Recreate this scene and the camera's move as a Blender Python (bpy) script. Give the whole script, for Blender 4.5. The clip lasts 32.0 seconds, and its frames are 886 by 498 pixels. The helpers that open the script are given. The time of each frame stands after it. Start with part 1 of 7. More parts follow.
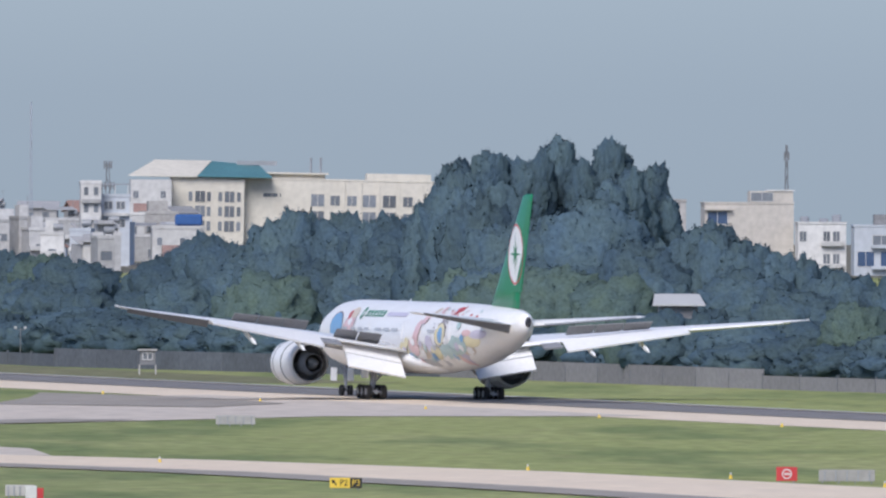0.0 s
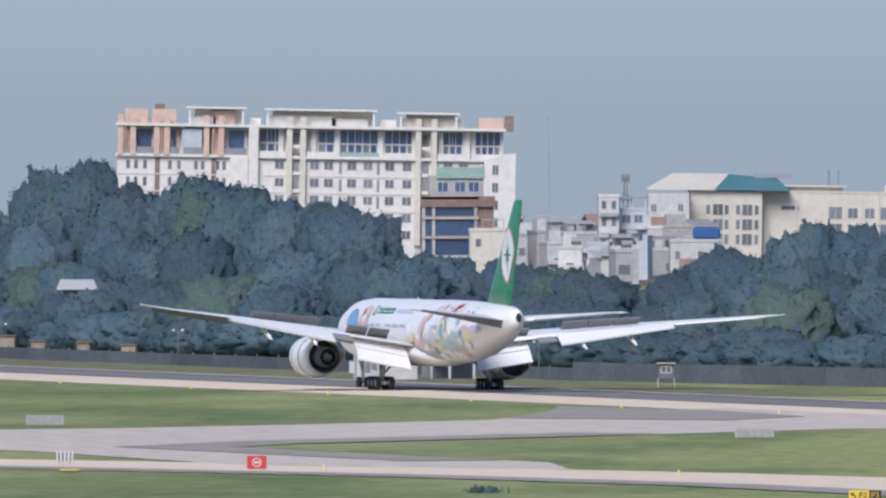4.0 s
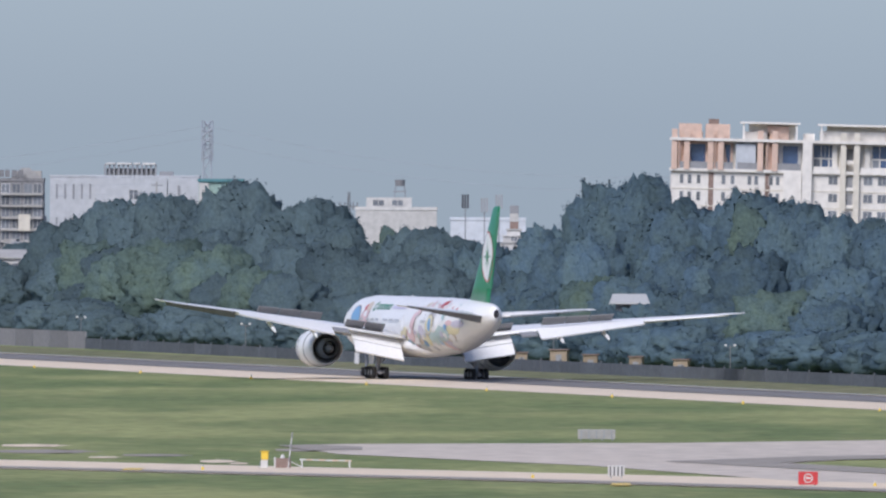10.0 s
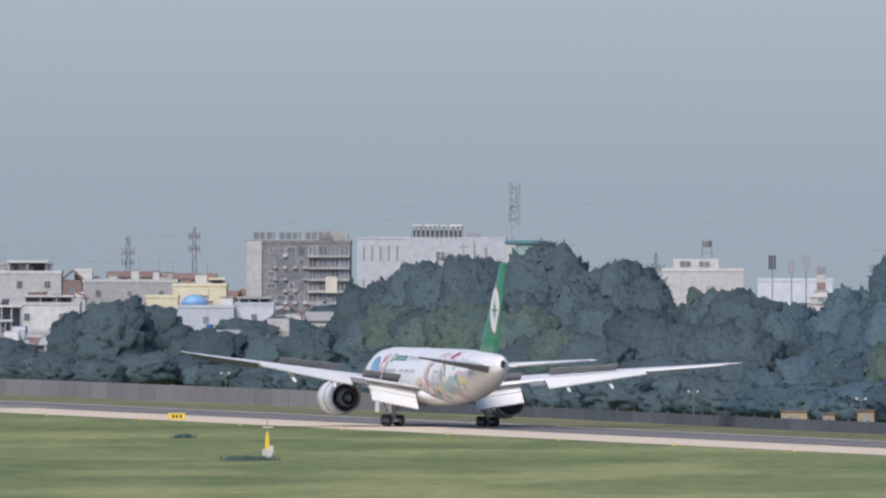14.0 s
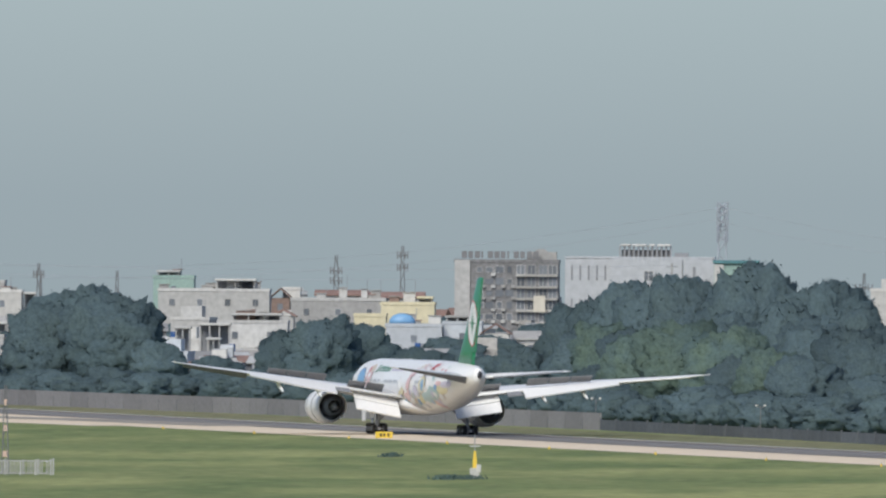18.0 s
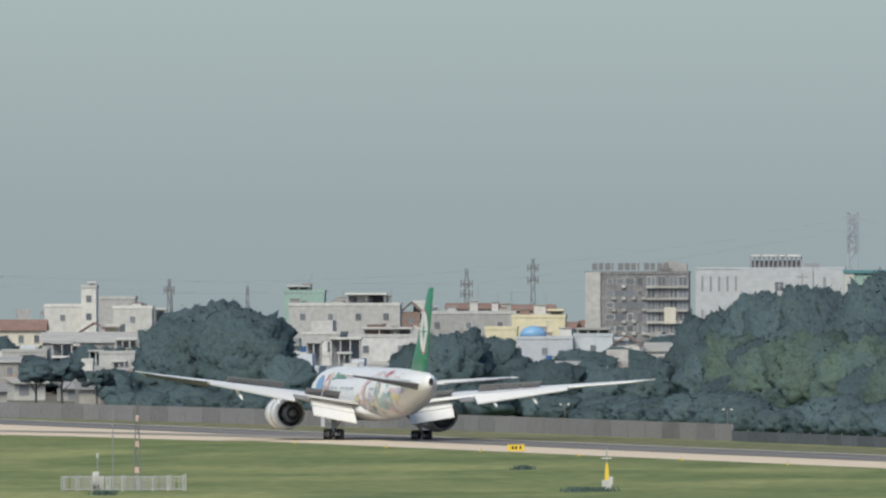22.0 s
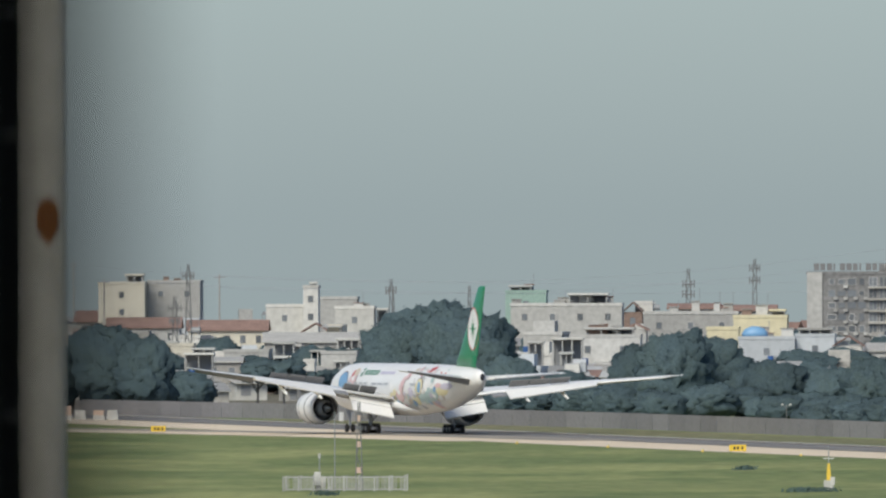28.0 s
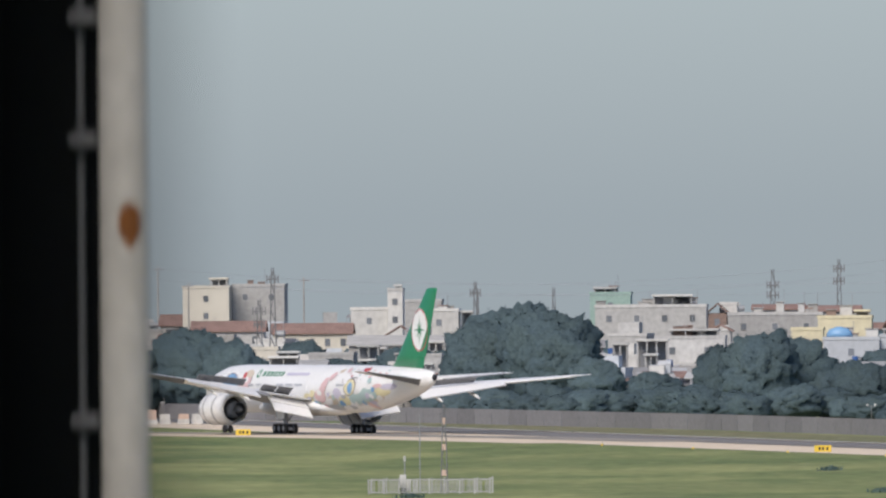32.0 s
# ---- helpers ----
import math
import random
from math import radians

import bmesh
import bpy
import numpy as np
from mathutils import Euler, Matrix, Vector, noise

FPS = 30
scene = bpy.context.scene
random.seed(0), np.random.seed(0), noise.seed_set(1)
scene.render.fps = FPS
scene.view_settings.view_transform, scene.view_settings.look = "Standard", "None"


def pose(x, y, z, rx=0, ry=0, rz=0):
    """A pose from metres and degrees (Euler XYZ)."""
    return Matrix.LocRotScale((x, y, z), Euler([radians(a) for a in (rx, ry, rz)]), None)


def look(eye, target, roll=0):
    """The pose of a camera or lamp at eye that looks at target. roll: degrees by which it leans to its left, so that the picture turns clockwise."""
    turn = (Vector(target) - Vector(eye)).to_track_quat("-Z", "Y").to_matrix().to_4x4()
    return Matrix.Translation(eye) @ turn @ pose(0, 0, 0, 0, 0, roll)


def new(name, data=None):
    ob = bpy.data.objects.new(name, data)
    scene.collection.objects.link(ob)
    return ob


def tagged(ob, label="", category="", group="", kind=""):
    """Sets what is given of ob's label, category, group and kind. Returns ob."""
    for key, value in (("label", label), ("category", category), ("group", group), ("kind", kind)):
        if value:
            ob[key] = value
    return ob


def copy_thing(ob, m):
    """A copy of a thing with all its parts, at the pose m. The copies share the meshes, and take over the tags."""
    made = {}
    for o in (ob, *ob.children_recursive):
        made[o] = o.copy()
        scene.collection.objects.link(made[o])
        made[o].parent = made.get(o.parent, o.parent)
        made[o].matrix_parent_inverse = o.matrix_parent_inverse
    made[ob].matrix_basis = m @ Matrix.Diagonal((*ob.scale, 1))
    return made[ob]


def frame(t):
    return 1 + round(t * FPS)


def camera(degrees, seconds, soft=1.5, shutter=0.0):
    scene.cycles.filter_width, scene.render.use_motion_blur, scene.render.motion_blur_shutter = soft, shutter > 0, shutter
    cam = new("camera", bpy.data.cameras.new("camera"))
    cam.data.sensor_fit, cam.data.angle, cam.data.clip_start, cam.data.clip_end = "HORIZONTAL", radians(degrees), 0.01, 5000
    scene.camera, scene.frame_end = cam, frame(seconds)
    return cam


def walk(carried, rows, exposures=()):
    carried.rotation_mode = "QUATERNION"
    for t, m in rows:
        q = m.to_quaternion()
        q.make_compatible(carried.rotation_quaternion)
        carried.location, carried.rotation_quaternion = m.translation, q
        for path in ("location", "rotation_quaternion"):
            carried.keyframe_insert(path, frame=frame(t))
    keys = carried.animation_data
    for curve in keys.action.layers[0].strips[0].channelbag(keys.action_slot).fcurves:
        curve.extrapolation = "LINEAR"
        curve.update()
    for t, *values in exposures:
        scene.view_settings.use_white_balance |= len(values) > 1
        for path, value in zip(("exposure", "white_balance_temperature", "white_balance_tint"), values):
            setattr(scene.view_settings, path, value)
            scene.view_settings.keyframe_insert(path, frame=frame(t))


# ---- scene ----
# The film camera stands still at a high window and pans with the aircraft.
EYE = Vector((0, 0, 27.5))
cam = camera(1.9112, 32.0, soft=2.35)
cam.data.dof.use_dof, cam.data.dof.focus_distance, cam.data.dof.aperture_fstop = True, 3000.0, 20.0
# seconds, pan to the left, tilt up, roll: degrees
CAMERA_ROWS = [
    (0, -2.1749, -0.3267, 0.16), (0.5, -1.9798, -0.3086, 0.23), (1, -1.8619, -0.2731, 0.14), (1.5, -1.7931, -0.2506, 0.01),
    (2, -1.7177, -0.2371, 0.09), (2.5, -1.3749, -0.2846, 0.08), (3, -1.2758, -0.309, 0.16), (3.5, -1.1394, -0.3059, -0.07),
    (5.5, -0.7383, -0.2646, 0.02), (6, -0.52, -0.2497, 0.07), (6.5, -0.4566, -0.2443, 0.14), (7, -0.3531, -0.2458, 0.29),
    (7.5, -0.3464, -0.2455, 0.24), (8, -0.2592, -0.2706, 0.31), (8.5, -0.0957, -0.2728, -0.02), (9, -0, -0.2743, 0.04),
    (9.5, 0.0305, -0.2789, 0.08), (10, 0.1355, -0.2675, 0.29), (10.5, 0.259, -0.2712, 0.35), (11, 0.3206, -0.2679, 0.34),
    (11.5, 0.3645, -0.269, 0.52), (12, 0.5035, -0.2648, 0.42), (12.5, 0.5542, -0.236, 0.32), (13, 0.5731, -0.1479, 0.29),
    (13.5, 0.6712, -0.1299, 0.18), (14, 0.7983, -0.1372, 0.13), (14.5, 0.831, -0.1373, 0.27), (15, 0.9012, -0.1397, 0.31),
    (15.5, 0.9935, -0.1362, 0.31), (17.5, 1.1819, -0.0945, 0.44), (18, 1.2476, -0.0977, 0.34), (18.5, 1.3041, -0.0926, 0.19),
    (19, 1.1821, -0.1026, 0.02), (19.5, 1.2401, -0.0934, -0.05), (20, 1.3456, -0.0882, -0.08), (20.5, 1.3293, -0.0845, -0.07),
    (21, 1.3449, -0.0819, -0.04), (21.5, 1.4657, -0.0761, -0.13), (22, 1.5285, -0.0703, -0.16), (22.5, 1.6041, -0.0515, -0.36),
    (23, 1.6533, -0.0629, -0.29), (23.5, 1.6611, -0.0662, -0.42), (24, 1.6695, -0.0601, -0.39), (24.5, 1.6961, -0.0512, -0.25),
    (25, 1.8011, -0.0516, -0), (25.5, 1.8496, -0.0495, -0.01), (26, 1.8179, -0.0427, -0.12), (26.5, 1.9072, -0.0421, -0.18),
    (28.5, 2.0405, -0.0724, -0.18), (29, 2.0333, -0.0573, -0.27), (29.5, 1.9581, -0.0376, -0.35), (30, 2.0102, -0.0376, -0.31),
    (30.5, 2.1015, -0.0874, -0.55), (31, 2.1904, -0.1281, -0.41), (31.5, 2.1987, -0.0972, -0.41), (32, 2.1886, -0.0625, -0.46),
]


def aimed(pan, tilt, roll):
    a, b = radians(pan), radians(tilt)
    return look(EYE, EYE + 1000 * Vector((-math.sin(a) * math.cos(b), math.cos(a) * math.cos(b), math.sin(b))), roll)


def sway(t):
    """The hand shifts the camera by a centimetre."""
    for (a, p), (b, q) in zip(SWAY, SWAY[1:]):
        if a <= t <= b:
            k = (t - a) / (b - a)
            return Matrix.Translation((p + (q - p) * k * k * (3 - 2 * k), 0, 0))


# seconds, metres to the right
SWAY = [(0, 0.0), (24, 0.0), (25, -0.01), (26, 0.0), (28.5, -0.002), (29, -0.002), (30, 0.005), (31, 0.013), (32, 0.013)]
walk(cam, [(t, sway(t) @ aimed(p, v, r)) for t, p, v, r in CAMERA_ROWS],
     exposures=[(0, 0.07, 5760, 16), (8, 0.05, 5770, 17), (12.5, 0.04, 5900, 17), (15.5, 0.02, 6100, 14), (18, 0.0, 6200, 9), (24, -0.03, 6430, 6),
                (30.3, -0.03, 6450, 6), (30.9, 0.33, 6450, 8), (31.1, 0.33, 6450, 8), (31.5, 0.02, 6400, 12), (32, 0.02, 6380, 14)])

# ---- light: hazy sun high behind the camera, pale sky ----
SUN_ELEVATION, SUN_BEARING = radians(42), radians(202)   # bearing clockwise from +y
world = bpy.data.worlds.new("sky")
scene.world = world
world.use_nodes = True
nt = world.node_tree
bg = nt.nodes["Background"]
sky = nt.nodes.new("ShaderNodeTexSky")
sky.sky_type = 'NISHITA'
sky.sun_disc = False
sky.sun_elevation, sky.sun_rotation = SUN_ELEVATION, SUN_BEARING
sky.air_density, sky.dust_density, sky.ozone_density = 0.7, 0.9, 3.0
nt.links.new(sky.outputs[0], bg.inputs[0])
bg.inputs[1].default_value = 0.114
sun_data = bpy.data.lights.new("sun", 'SUN')
sun_data.energy, sun_data.angle, sun_data.color = 3.3, radians(34.0), (1.0, 0.925, 0.79)
sun = new("sun", sun_data)
sun.matrix_world = look((0, 0, 0), (-math.sin(SUN_BEARING) * math.cos(SUN_ELEVATION), -math.cos(SUN_BEARING) * math.cos(SUN_ELEVATION), -math.sin(SUN_ELEVATION)))


# ---- materials ----
def mat(name, base, rough=0.7, metal=0.0, vary=0.12, scale=1.0, fine=12.0, bump=0.0, each=0.0, second=None, stretch=(1, 1, 1), spec=0.4, through_light=0.0, leafy=0.0):
    """Base colour varied at two scales in object space, with fine relief; each: spread from object to object."""
    m = bpy.data.materials.new(name)
    m.use_nodes = True
    n, l = m.node_tree.nodes, m.node_tree.links
    b = n["Principled BSDF"]
    b.inputs["Roughness"].default_value, b.inputs["Metallic"].default_value = rough, metal
    b.inputs["Specular IOR Level"].default_value = spec
    co = n.new("ShaderNodeTexCoord")
    mp = n.new("ShaderNodeMapping")
    mp.inputs["Scale"].default_value = stretch
    l.new(co.outputs["Object"], mp.inputs[0])
    big, small = n.new("ShaderNodeTexNoise"), n.new("ShaderNodeTexNoise")
    big.inputs["Scale"].default_value, small.inputs["Scale"].default_value = scale, fine
    big.inputs["Detail"].default_value, small.inputs["Detail"].default_value = 4, 3
    l.new(mp.outputs[0], big.inputs[0]), l.new(mp.outputs[0], small.inputs[0])
    second = second or tuple(c * 0.6 for c in base)
    ramp = n.new("ShaderNodeMapRange")
    ramp.inputs["From Min"].default_value, ramp.inputs["From Max"].default_value = 0.35, 0.65
    l.new(big.outputs[0], ramp.inputs[0])
    mix = n.new("ShaderNodeMix")
    mix.data_type = 'RGBA'
    mix.inputs["A"].default_value, mix.inputs["B"].default_value = (*base, 1), (*second, 1)
    amt = n.new("ShaderNodeMath")
    amt.operation = 'MULTIPLY'
    amt.inputs[1].default_value = min(1.0, vary * 2.5)
    l.new(ramp.outputs[0], amt.inputs[0]), l.new(amt.outputs[0], mix.inputs["Factor"])
    hsv = n.new("ShaderNodeHueSaturation")
    l.new(mix.outputs["Result"], hsv.inputs["Color"])
    val = n.new("ShaderNodeMapRange")
    val.inputs["From Min"].default_value, val.inputs["From Max"].default_value = 0.3, 0.7
    val.inputs["To Min"].default_value, val.inputs["To Max"].default_value = 1 - vary, 1 + vary
    l.new(small.outputs[0], val.inputs[0])
    if leafy:
        ge, lr, lm = n.new("ShaderNodeNewGeometry"), n.new("ShaderNodeMapRange"), n.new("ShaderNodeMath")
        lr.inputs["To Min"].default_value, lr.inputs["To Max"].default_value = 1 - leafy, 1 + leafy
        lm.operation = 'MULTIPLY'
        l.new(ge.outputs["Random Per Island"], lr.inputs[0]), l.new(lr.outputs[0], lm.inputs[0]), l.new(val.outputs[0], lm.inputs[1])
        val = lm
    if each:
        oi = n.new("ShaderNodeObjectInfo")
        sp = n.new("ShaderNodeMapRange")
        sp.inputs["To Min"].default_value, sp.inputs["To Max"].default_value = 1 - each, 1 + each
        l.new(oi.outputs["Random"], sp.inputs[0])
        mu = n.new("ShaderNodeMath")
        mu.operation = 'MULTIPLY'
        l.new(val.outputs[0], mu.inputs[0]), l.new(sp.outputs[0], mu.inputs[1]), l.new(mu.outputs[0], hsv.inputs["Value"])
    else:
        l.new(val.outputs[0], hsv.inputs["Value"])
    l.new(hsv.outputs[0], b.inputs["Base Color"])
    if through_light:
        tr, mx = n.new("ShaderNodeBsdfTranslucent"), n.new("ShaderNodeMixShader")
        mx.inputs[0].default_value = through_light
        l.new(hsv.outputs[0], tr.inputs[0])
        l.new(b.outputs[0], mx.inputs[1]), l.new(tr.outputs[0], mx.inputs[2])
        l.new(mx.outputs[0], n["Material Output"].inputs[0])
    if bump:
        bp = n.new("ShaderNodeBump")
        bp.inputs["Strength"].default_value, bp.inputs["Distance"].default_value = 0.6, bump
        l.new(small.outputs[0], bp.inputs["Height"]), l.new(bp.outputs[0], b.inputs["Normal"])
    return m


WHITE = mat("white_paint", (0.82, 0.815, 0.8), 0.35, vary=0.04, scale=0.25, fine=3)
GREEN = mat("green_paint", (0.02, 0.22, 0.10), 0.35, vary=0.06, scale=0.3, fine=3)
GREY_METAL = mat("grey_metal", (0.32, 0.33, 0.35), 0.45, 0.3, 0.1, 0.6, 4)
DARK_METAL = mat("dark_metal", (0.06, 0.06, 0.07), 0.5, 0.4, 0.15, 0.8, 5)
PALE_GREY = mat("pale_grey_paint", (0.5, 0.51, 0.53), 0.5, vary=0.08)
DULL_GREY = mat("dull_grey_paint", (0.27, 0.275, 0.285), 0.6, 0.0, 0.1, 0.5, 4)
RUBBER = mat("tyre_rubber", (0.022, 0.022, 0.024), 0.85, vary=0.15, scale=3, fine=20)
RED = mat("red_paint", (0.5, 0.05, 0.05), 0.4, vary=0.05)
BLUE = mat("blue_paint", (0.2, 0.38, 0.6), 0.4, vary=0.05)
PINK = mat("pink_paint", (0.72, 0.5, 0.5), 0.4, vary=0.05)
VIOLET = mat("violet_paint", (0.58, 0.55, 0.66), 0.4, vary=0.05)
LIVERY_YELLOW = mat("pale_yellow_paint", (0.74, 0.67, 0.42), 0.4, vary=0.05)
YELLOW = mat("yellow_paint", (0.75, 0.52, 0.06), 0.4, vary=0.05)
TEAL = mat("teal_paint", (0.44, 0.57, 0.56), 0.4, vary=0.05)
TAN = mat("tan_paint", (0.64, 0.55, 0.44), 0.4, vary=0.05)
BLACK = mat("black_paint", (0.02, 0.02, 0.022), 0.5, vary=0.05)


def turf():
    """Airfield grass: broad dry and lush streaks, mottled by smaller patches and tufts."""
    m = mat("grass", (0.175, 0.215, 0.088), 0.95, vary=0.2, scale=0.03, fine=0.5, second=(0.24, 0.26, 0.115), stretch=(1.0, 0.3, 1), spec=0.1)
    n, l = m.node_tree.nodes, m.node_tree.links
    hsv = next(k for k in n if k.type == 'HUE_SAT')
    src = hsv.inputs["Color"].links[0].from_socket
    co = n.new("ShaderNodeTexCoord")
    # paler and yellower towards the near end of the field
    sx, rg, mx = n.new("ShaderNodeSeparateXYZ"), n.new("ShaderNodeMapRange"), n.new("ShaderNodeMix")
    rg.inputs["From Min"].default_value, rg.inputs["From Max"].default_value, rg.inputs["To Max"].default_value = 30, 75, 0.75
    mx.data_type = 'RGBA'
    mx.inputs["B"].default_value = (0.32, 0.345, 0.13, 1)
    l.new(co.outputs["Object"], sx.inputs[0]), l.new(sx.outputs["X"], rg.inputs[0]), l.new(rg.outputs[0], mx.inputs["Factor"]), l.new(src, mx.inputs["A"])
    src = mx.outputs["Result"]
    for stretch, scale, lo, hi, amount, tint in (((1.0, 0.26, 1), 0.03, 0.47, 0.61, 0.8, (0.32, 0.335, 0.145)), ((1.0, 0.24, 1), 0.055, 0.5, 0.64, 0.55, (0.1, 0.15, 0.06)), ((1.0, 0.4, 1), 0.2, 0.54, 0.68, 0.5, (0.3, 0.29, 0.14))):
        mp, tx, rg, mx = n.new("ShaderNodeMapping"), n.new("ShaderNodeTexNoise"), n.new("ShaderNodeMapRange"), n.new("ShaderNodeMix")
        mp.inputs["Scale"].default_value = stretch
        mp.inputs["Rotation"].default_value = (0, 0, radians(-9))
        mp.inputs["Location"].default_value = (scale * 777, 31, 0)
        tx.inputs["Scale"].default_value, tx.inputs["Detail"].default_value = scale, 5
        rg.inputs["From Min"].default_value, rg.inputs["From Max"].default_value, rg.inputs["To Max"].default_value = lo, hi, amount
        mx.data_type = 'RGBA'
        mx.inputs["B"].default_value = (*tint, 1)
        l.new(co.outputs["Object"], mp.inputs[0]), l.new(mp.outputs[0], tx.inputs[0]), l.new(tx.outputs[0], rg.inputs[0])
        l.new(rg.outputs[0], mx.inputs["Factor"]), l.new(src, mx.inputs["A"])
        src = mx.outputs["Result"]
    l.new(src, hsv.inputs["Color"])
    return m


GRASS = turf()
CONCRETE = mat("pale_concrete", (0.75, 0.63, 0.48), 0.9, vary=0.1, scale=0.03, fine=0.4, second=(0.6, 0.5, 0.385), spec=0.2)
WORN = mat("worn_grey_concrete", (0.58, 0.51, 0.43), 0.9, vary=0.12, scale=0.03, fine=0.4, second=(0.47, 0.42, 0.36), stretch=(1, 0.3, 1), spec=0.2)
RUNWAY_ASPHALT = mat("dark_runway_asphalt", (0.22, 0.208, 0.198), 0.9, vary=0.14, scale=0.03, fine=0.4, second=(0.17, 0.162, 0.157), spec=0.2)
ASPHALT = mat("worn_asphalt", (0.34, 0.305, 0.262), 0.9, vary=0.14, scale=0.03, fine=0.4, second=(0.25, 0.228, 0.2), spec=0.2)
EARTH = mat("bare_earth", (0.2, 0.18, 0.15), 0.95, vary=0.25, scale=0.03, fine=0.3, second=(0.13, 0.14, 0.09), spec=0.1)
# haze is painted in here: bark greyed, leaves tinted slate blue
BARK = mat("bark", (0.09, 0.092, 0.095), 0.95, vary=0.25, scale=1, fine=8, bump=0.03)
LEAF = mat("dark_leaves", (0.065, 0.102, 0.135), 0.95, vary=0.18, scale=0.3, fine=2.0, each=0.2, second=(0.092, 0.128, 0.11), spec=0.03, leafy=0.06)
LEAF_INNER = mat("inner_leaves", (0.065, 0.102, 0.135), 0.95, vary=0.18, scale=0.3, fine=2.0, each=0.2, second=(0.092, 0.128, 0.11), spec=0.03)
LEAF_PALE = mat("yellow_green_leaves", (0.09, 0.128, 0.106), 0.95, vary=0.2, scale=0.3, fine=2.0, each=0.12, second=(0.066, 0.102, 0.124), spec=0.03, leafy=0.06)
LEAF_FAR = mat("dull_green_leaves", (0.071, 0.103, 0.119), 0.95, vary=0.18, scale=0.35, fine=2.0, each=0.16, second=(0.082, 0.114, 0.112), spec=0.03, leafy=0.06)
# both whites are dimmed beyond their grime, as haze put into the colour
STUCCO = mat("white_stucco", (0.58, 0.57, 0.54), 0.85, vary=0.12, scale=0.2, fine=0.9, each=0.14, second=(0.44, 0.43, 0.41), spec=0.2)
AGED = mat("grimy_white_stucco", (0.46, 0.455, 0.44), 0.9, vary=0.12, scale=0.18, fine=1.2, each=0.25, second=(0.34, 0.335, 0.325), spec=0.2)
CREAM = mat("cream_stucco", (0.63, 0.59, 0.5), 0.85, vary=0.07, scale=0.12, fine=0.9, spec=0.2)
RENDER = mat("warm_white_render", (0.69, 0.665, 0.615), 0.85, vary=0.08, scale=0.15, fine=0.9, second=(0.58, 0.54, 0.48), spec=0.2)
OCHRE = mat("pale_yellow_stucco", (0.66, 0.6, 0.42), 0.85, vary=0.08, scale=0.12, fine=0.9, spec=0.2)
SALMON = mat("salmon_stucco", (0.62, 0.46, 0.37), 0.85, vary=0.08, scale=0.12, fine=0.9, spec=0.2)
BARE = mat("bare_concrete", (0.42, 0.405, 0.38), 0.9, vary=0.13, scale=0.16, fine=1.2, each=0.18, spec=0.2)
BRICKY = mat("brown_render", (0.26, 0.19, 0.16), 0.9, vary=0.15, scale=0.2, fine=1.5, spec=0.2)
GREY_WALL = mat("grey_brown_cladding", (0.24, 0.238, 0.24), 0.8, vary=0.22, scale=0.2, fine=1.5, spec=0.2)
BLUEGREY = mat("pale_blue_stucco", (0.52, 0.55, 0.58), 0.85, vary=0.08, scale=0.12, fine=0.9, each=0.12, spec=0.2)
# red muted: distance haze is part of this colour
TILE = mat("red_roof_tiles", (0.3, 0.2, 0.17), 0.85, vary=0.2, scale=0.4, fine=3, each=0.15, spec=0.2)
TIN = mat("weathered_tin", (0.42, 0.41, 0.39), 0.6, 0.1, 0.2, 0.25, 2.5, each=0.25, stretch=(1, 5, 1))
PALE_TIN = mat("pale_sheet_roof", (0.52, 0.52, 0.5), 0.6, 0.0, 0.1, 0.25, 2.5, stretch=(1, 5, 1))
DRY_GRASS = mat("dry_grass", (0.21, 0.2, 0.115), 0.95, vary=0.25, scale=0.03, fine=0.4, second=(0.15, 0.165, 0.085), stretch=(1.0, 0.28, 1), spec=0.1)
# white panels in shade, with the shade put into the colour
SHADE_GREY = mat("grey_panel_paint", (0.19, 0.19, 0.19), 0.6, vary=0.08)
TEAL_ROOF = mat("teal_metal_roof", (0.1, 0.24, 0.26), 0.6, 0.1, 0.12, 0.2, 2)
GREEN_ROOF = mat("pale_green_roof", (0.3, 0.42, 0.37), 0.7, 0.0, 0.12, 0.3, 3)
BLUE_TARP = mat("blue_sheet", (0.04, 0.11, 0.3), 0.6, vary=0.12)
# panes paled in base colour to look hazy
GLASS = mat("window_glass", (0.17, 0.185, 0.205), 0.25, 0.0, 0.15, 0.3, 1.5, each=0.35, spec=0.6)
BLUE_GLASS = mat("blue_window_glass", (0.06, 0.1, 0.19), 0.2, 0.0, 0.12, 0.3, 1.5, each=0.25, spec=0.6)
STEEL = mat("galvanised_steel", (0.33, 0.34, 0.35), 0.6, 0.4, 0.12, 0.5, 4)
MAST_STEEL = mat("dull_mast_steel", (0.2, 0.205, 0.21), 0.7, 0.2, 0.1, 0.5, 4)
PALE_STEEL = mat("pale_galvanised_steel", (0.42, 0.45, 0.49), 0.7, 0.2, 0.1, 0.5, 4)
RUST = mat("rust", (0.33, 0.12, 0.03), 0.95, vary=0.3, scale=8, fine=60)
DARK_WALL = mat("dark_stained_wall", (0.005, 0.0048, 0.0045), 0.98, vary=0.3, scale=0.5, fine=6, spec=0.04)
NEAR_BLACK = mat("matt_black_paint", (0.006, 0.006, 0.006), 0.98, vary=0.2, scale=2, fine=20, spec=0.04)
PIPE = mat("weathered_white_pipe", (0.5, 0.48, 0.43), 0.7, vary=0.12, scale=2.5, fine=20, second=(0.38, 0.35, 0.29))


# ---- mesh helpers ----
def part(name, bm, material, parent=None, label="", smooth=False):
    me = bpy.data.meshes.new(name)
    bm.to_mesh(me)
    bm.free()
    me.materials.append(material)
    if smooth:
        for p in me.polygons:
            p.use_smooth = True
    ob = new(name, me)
    ob.parent = parent
    if label:
        tagged(ob, label)
    return ob


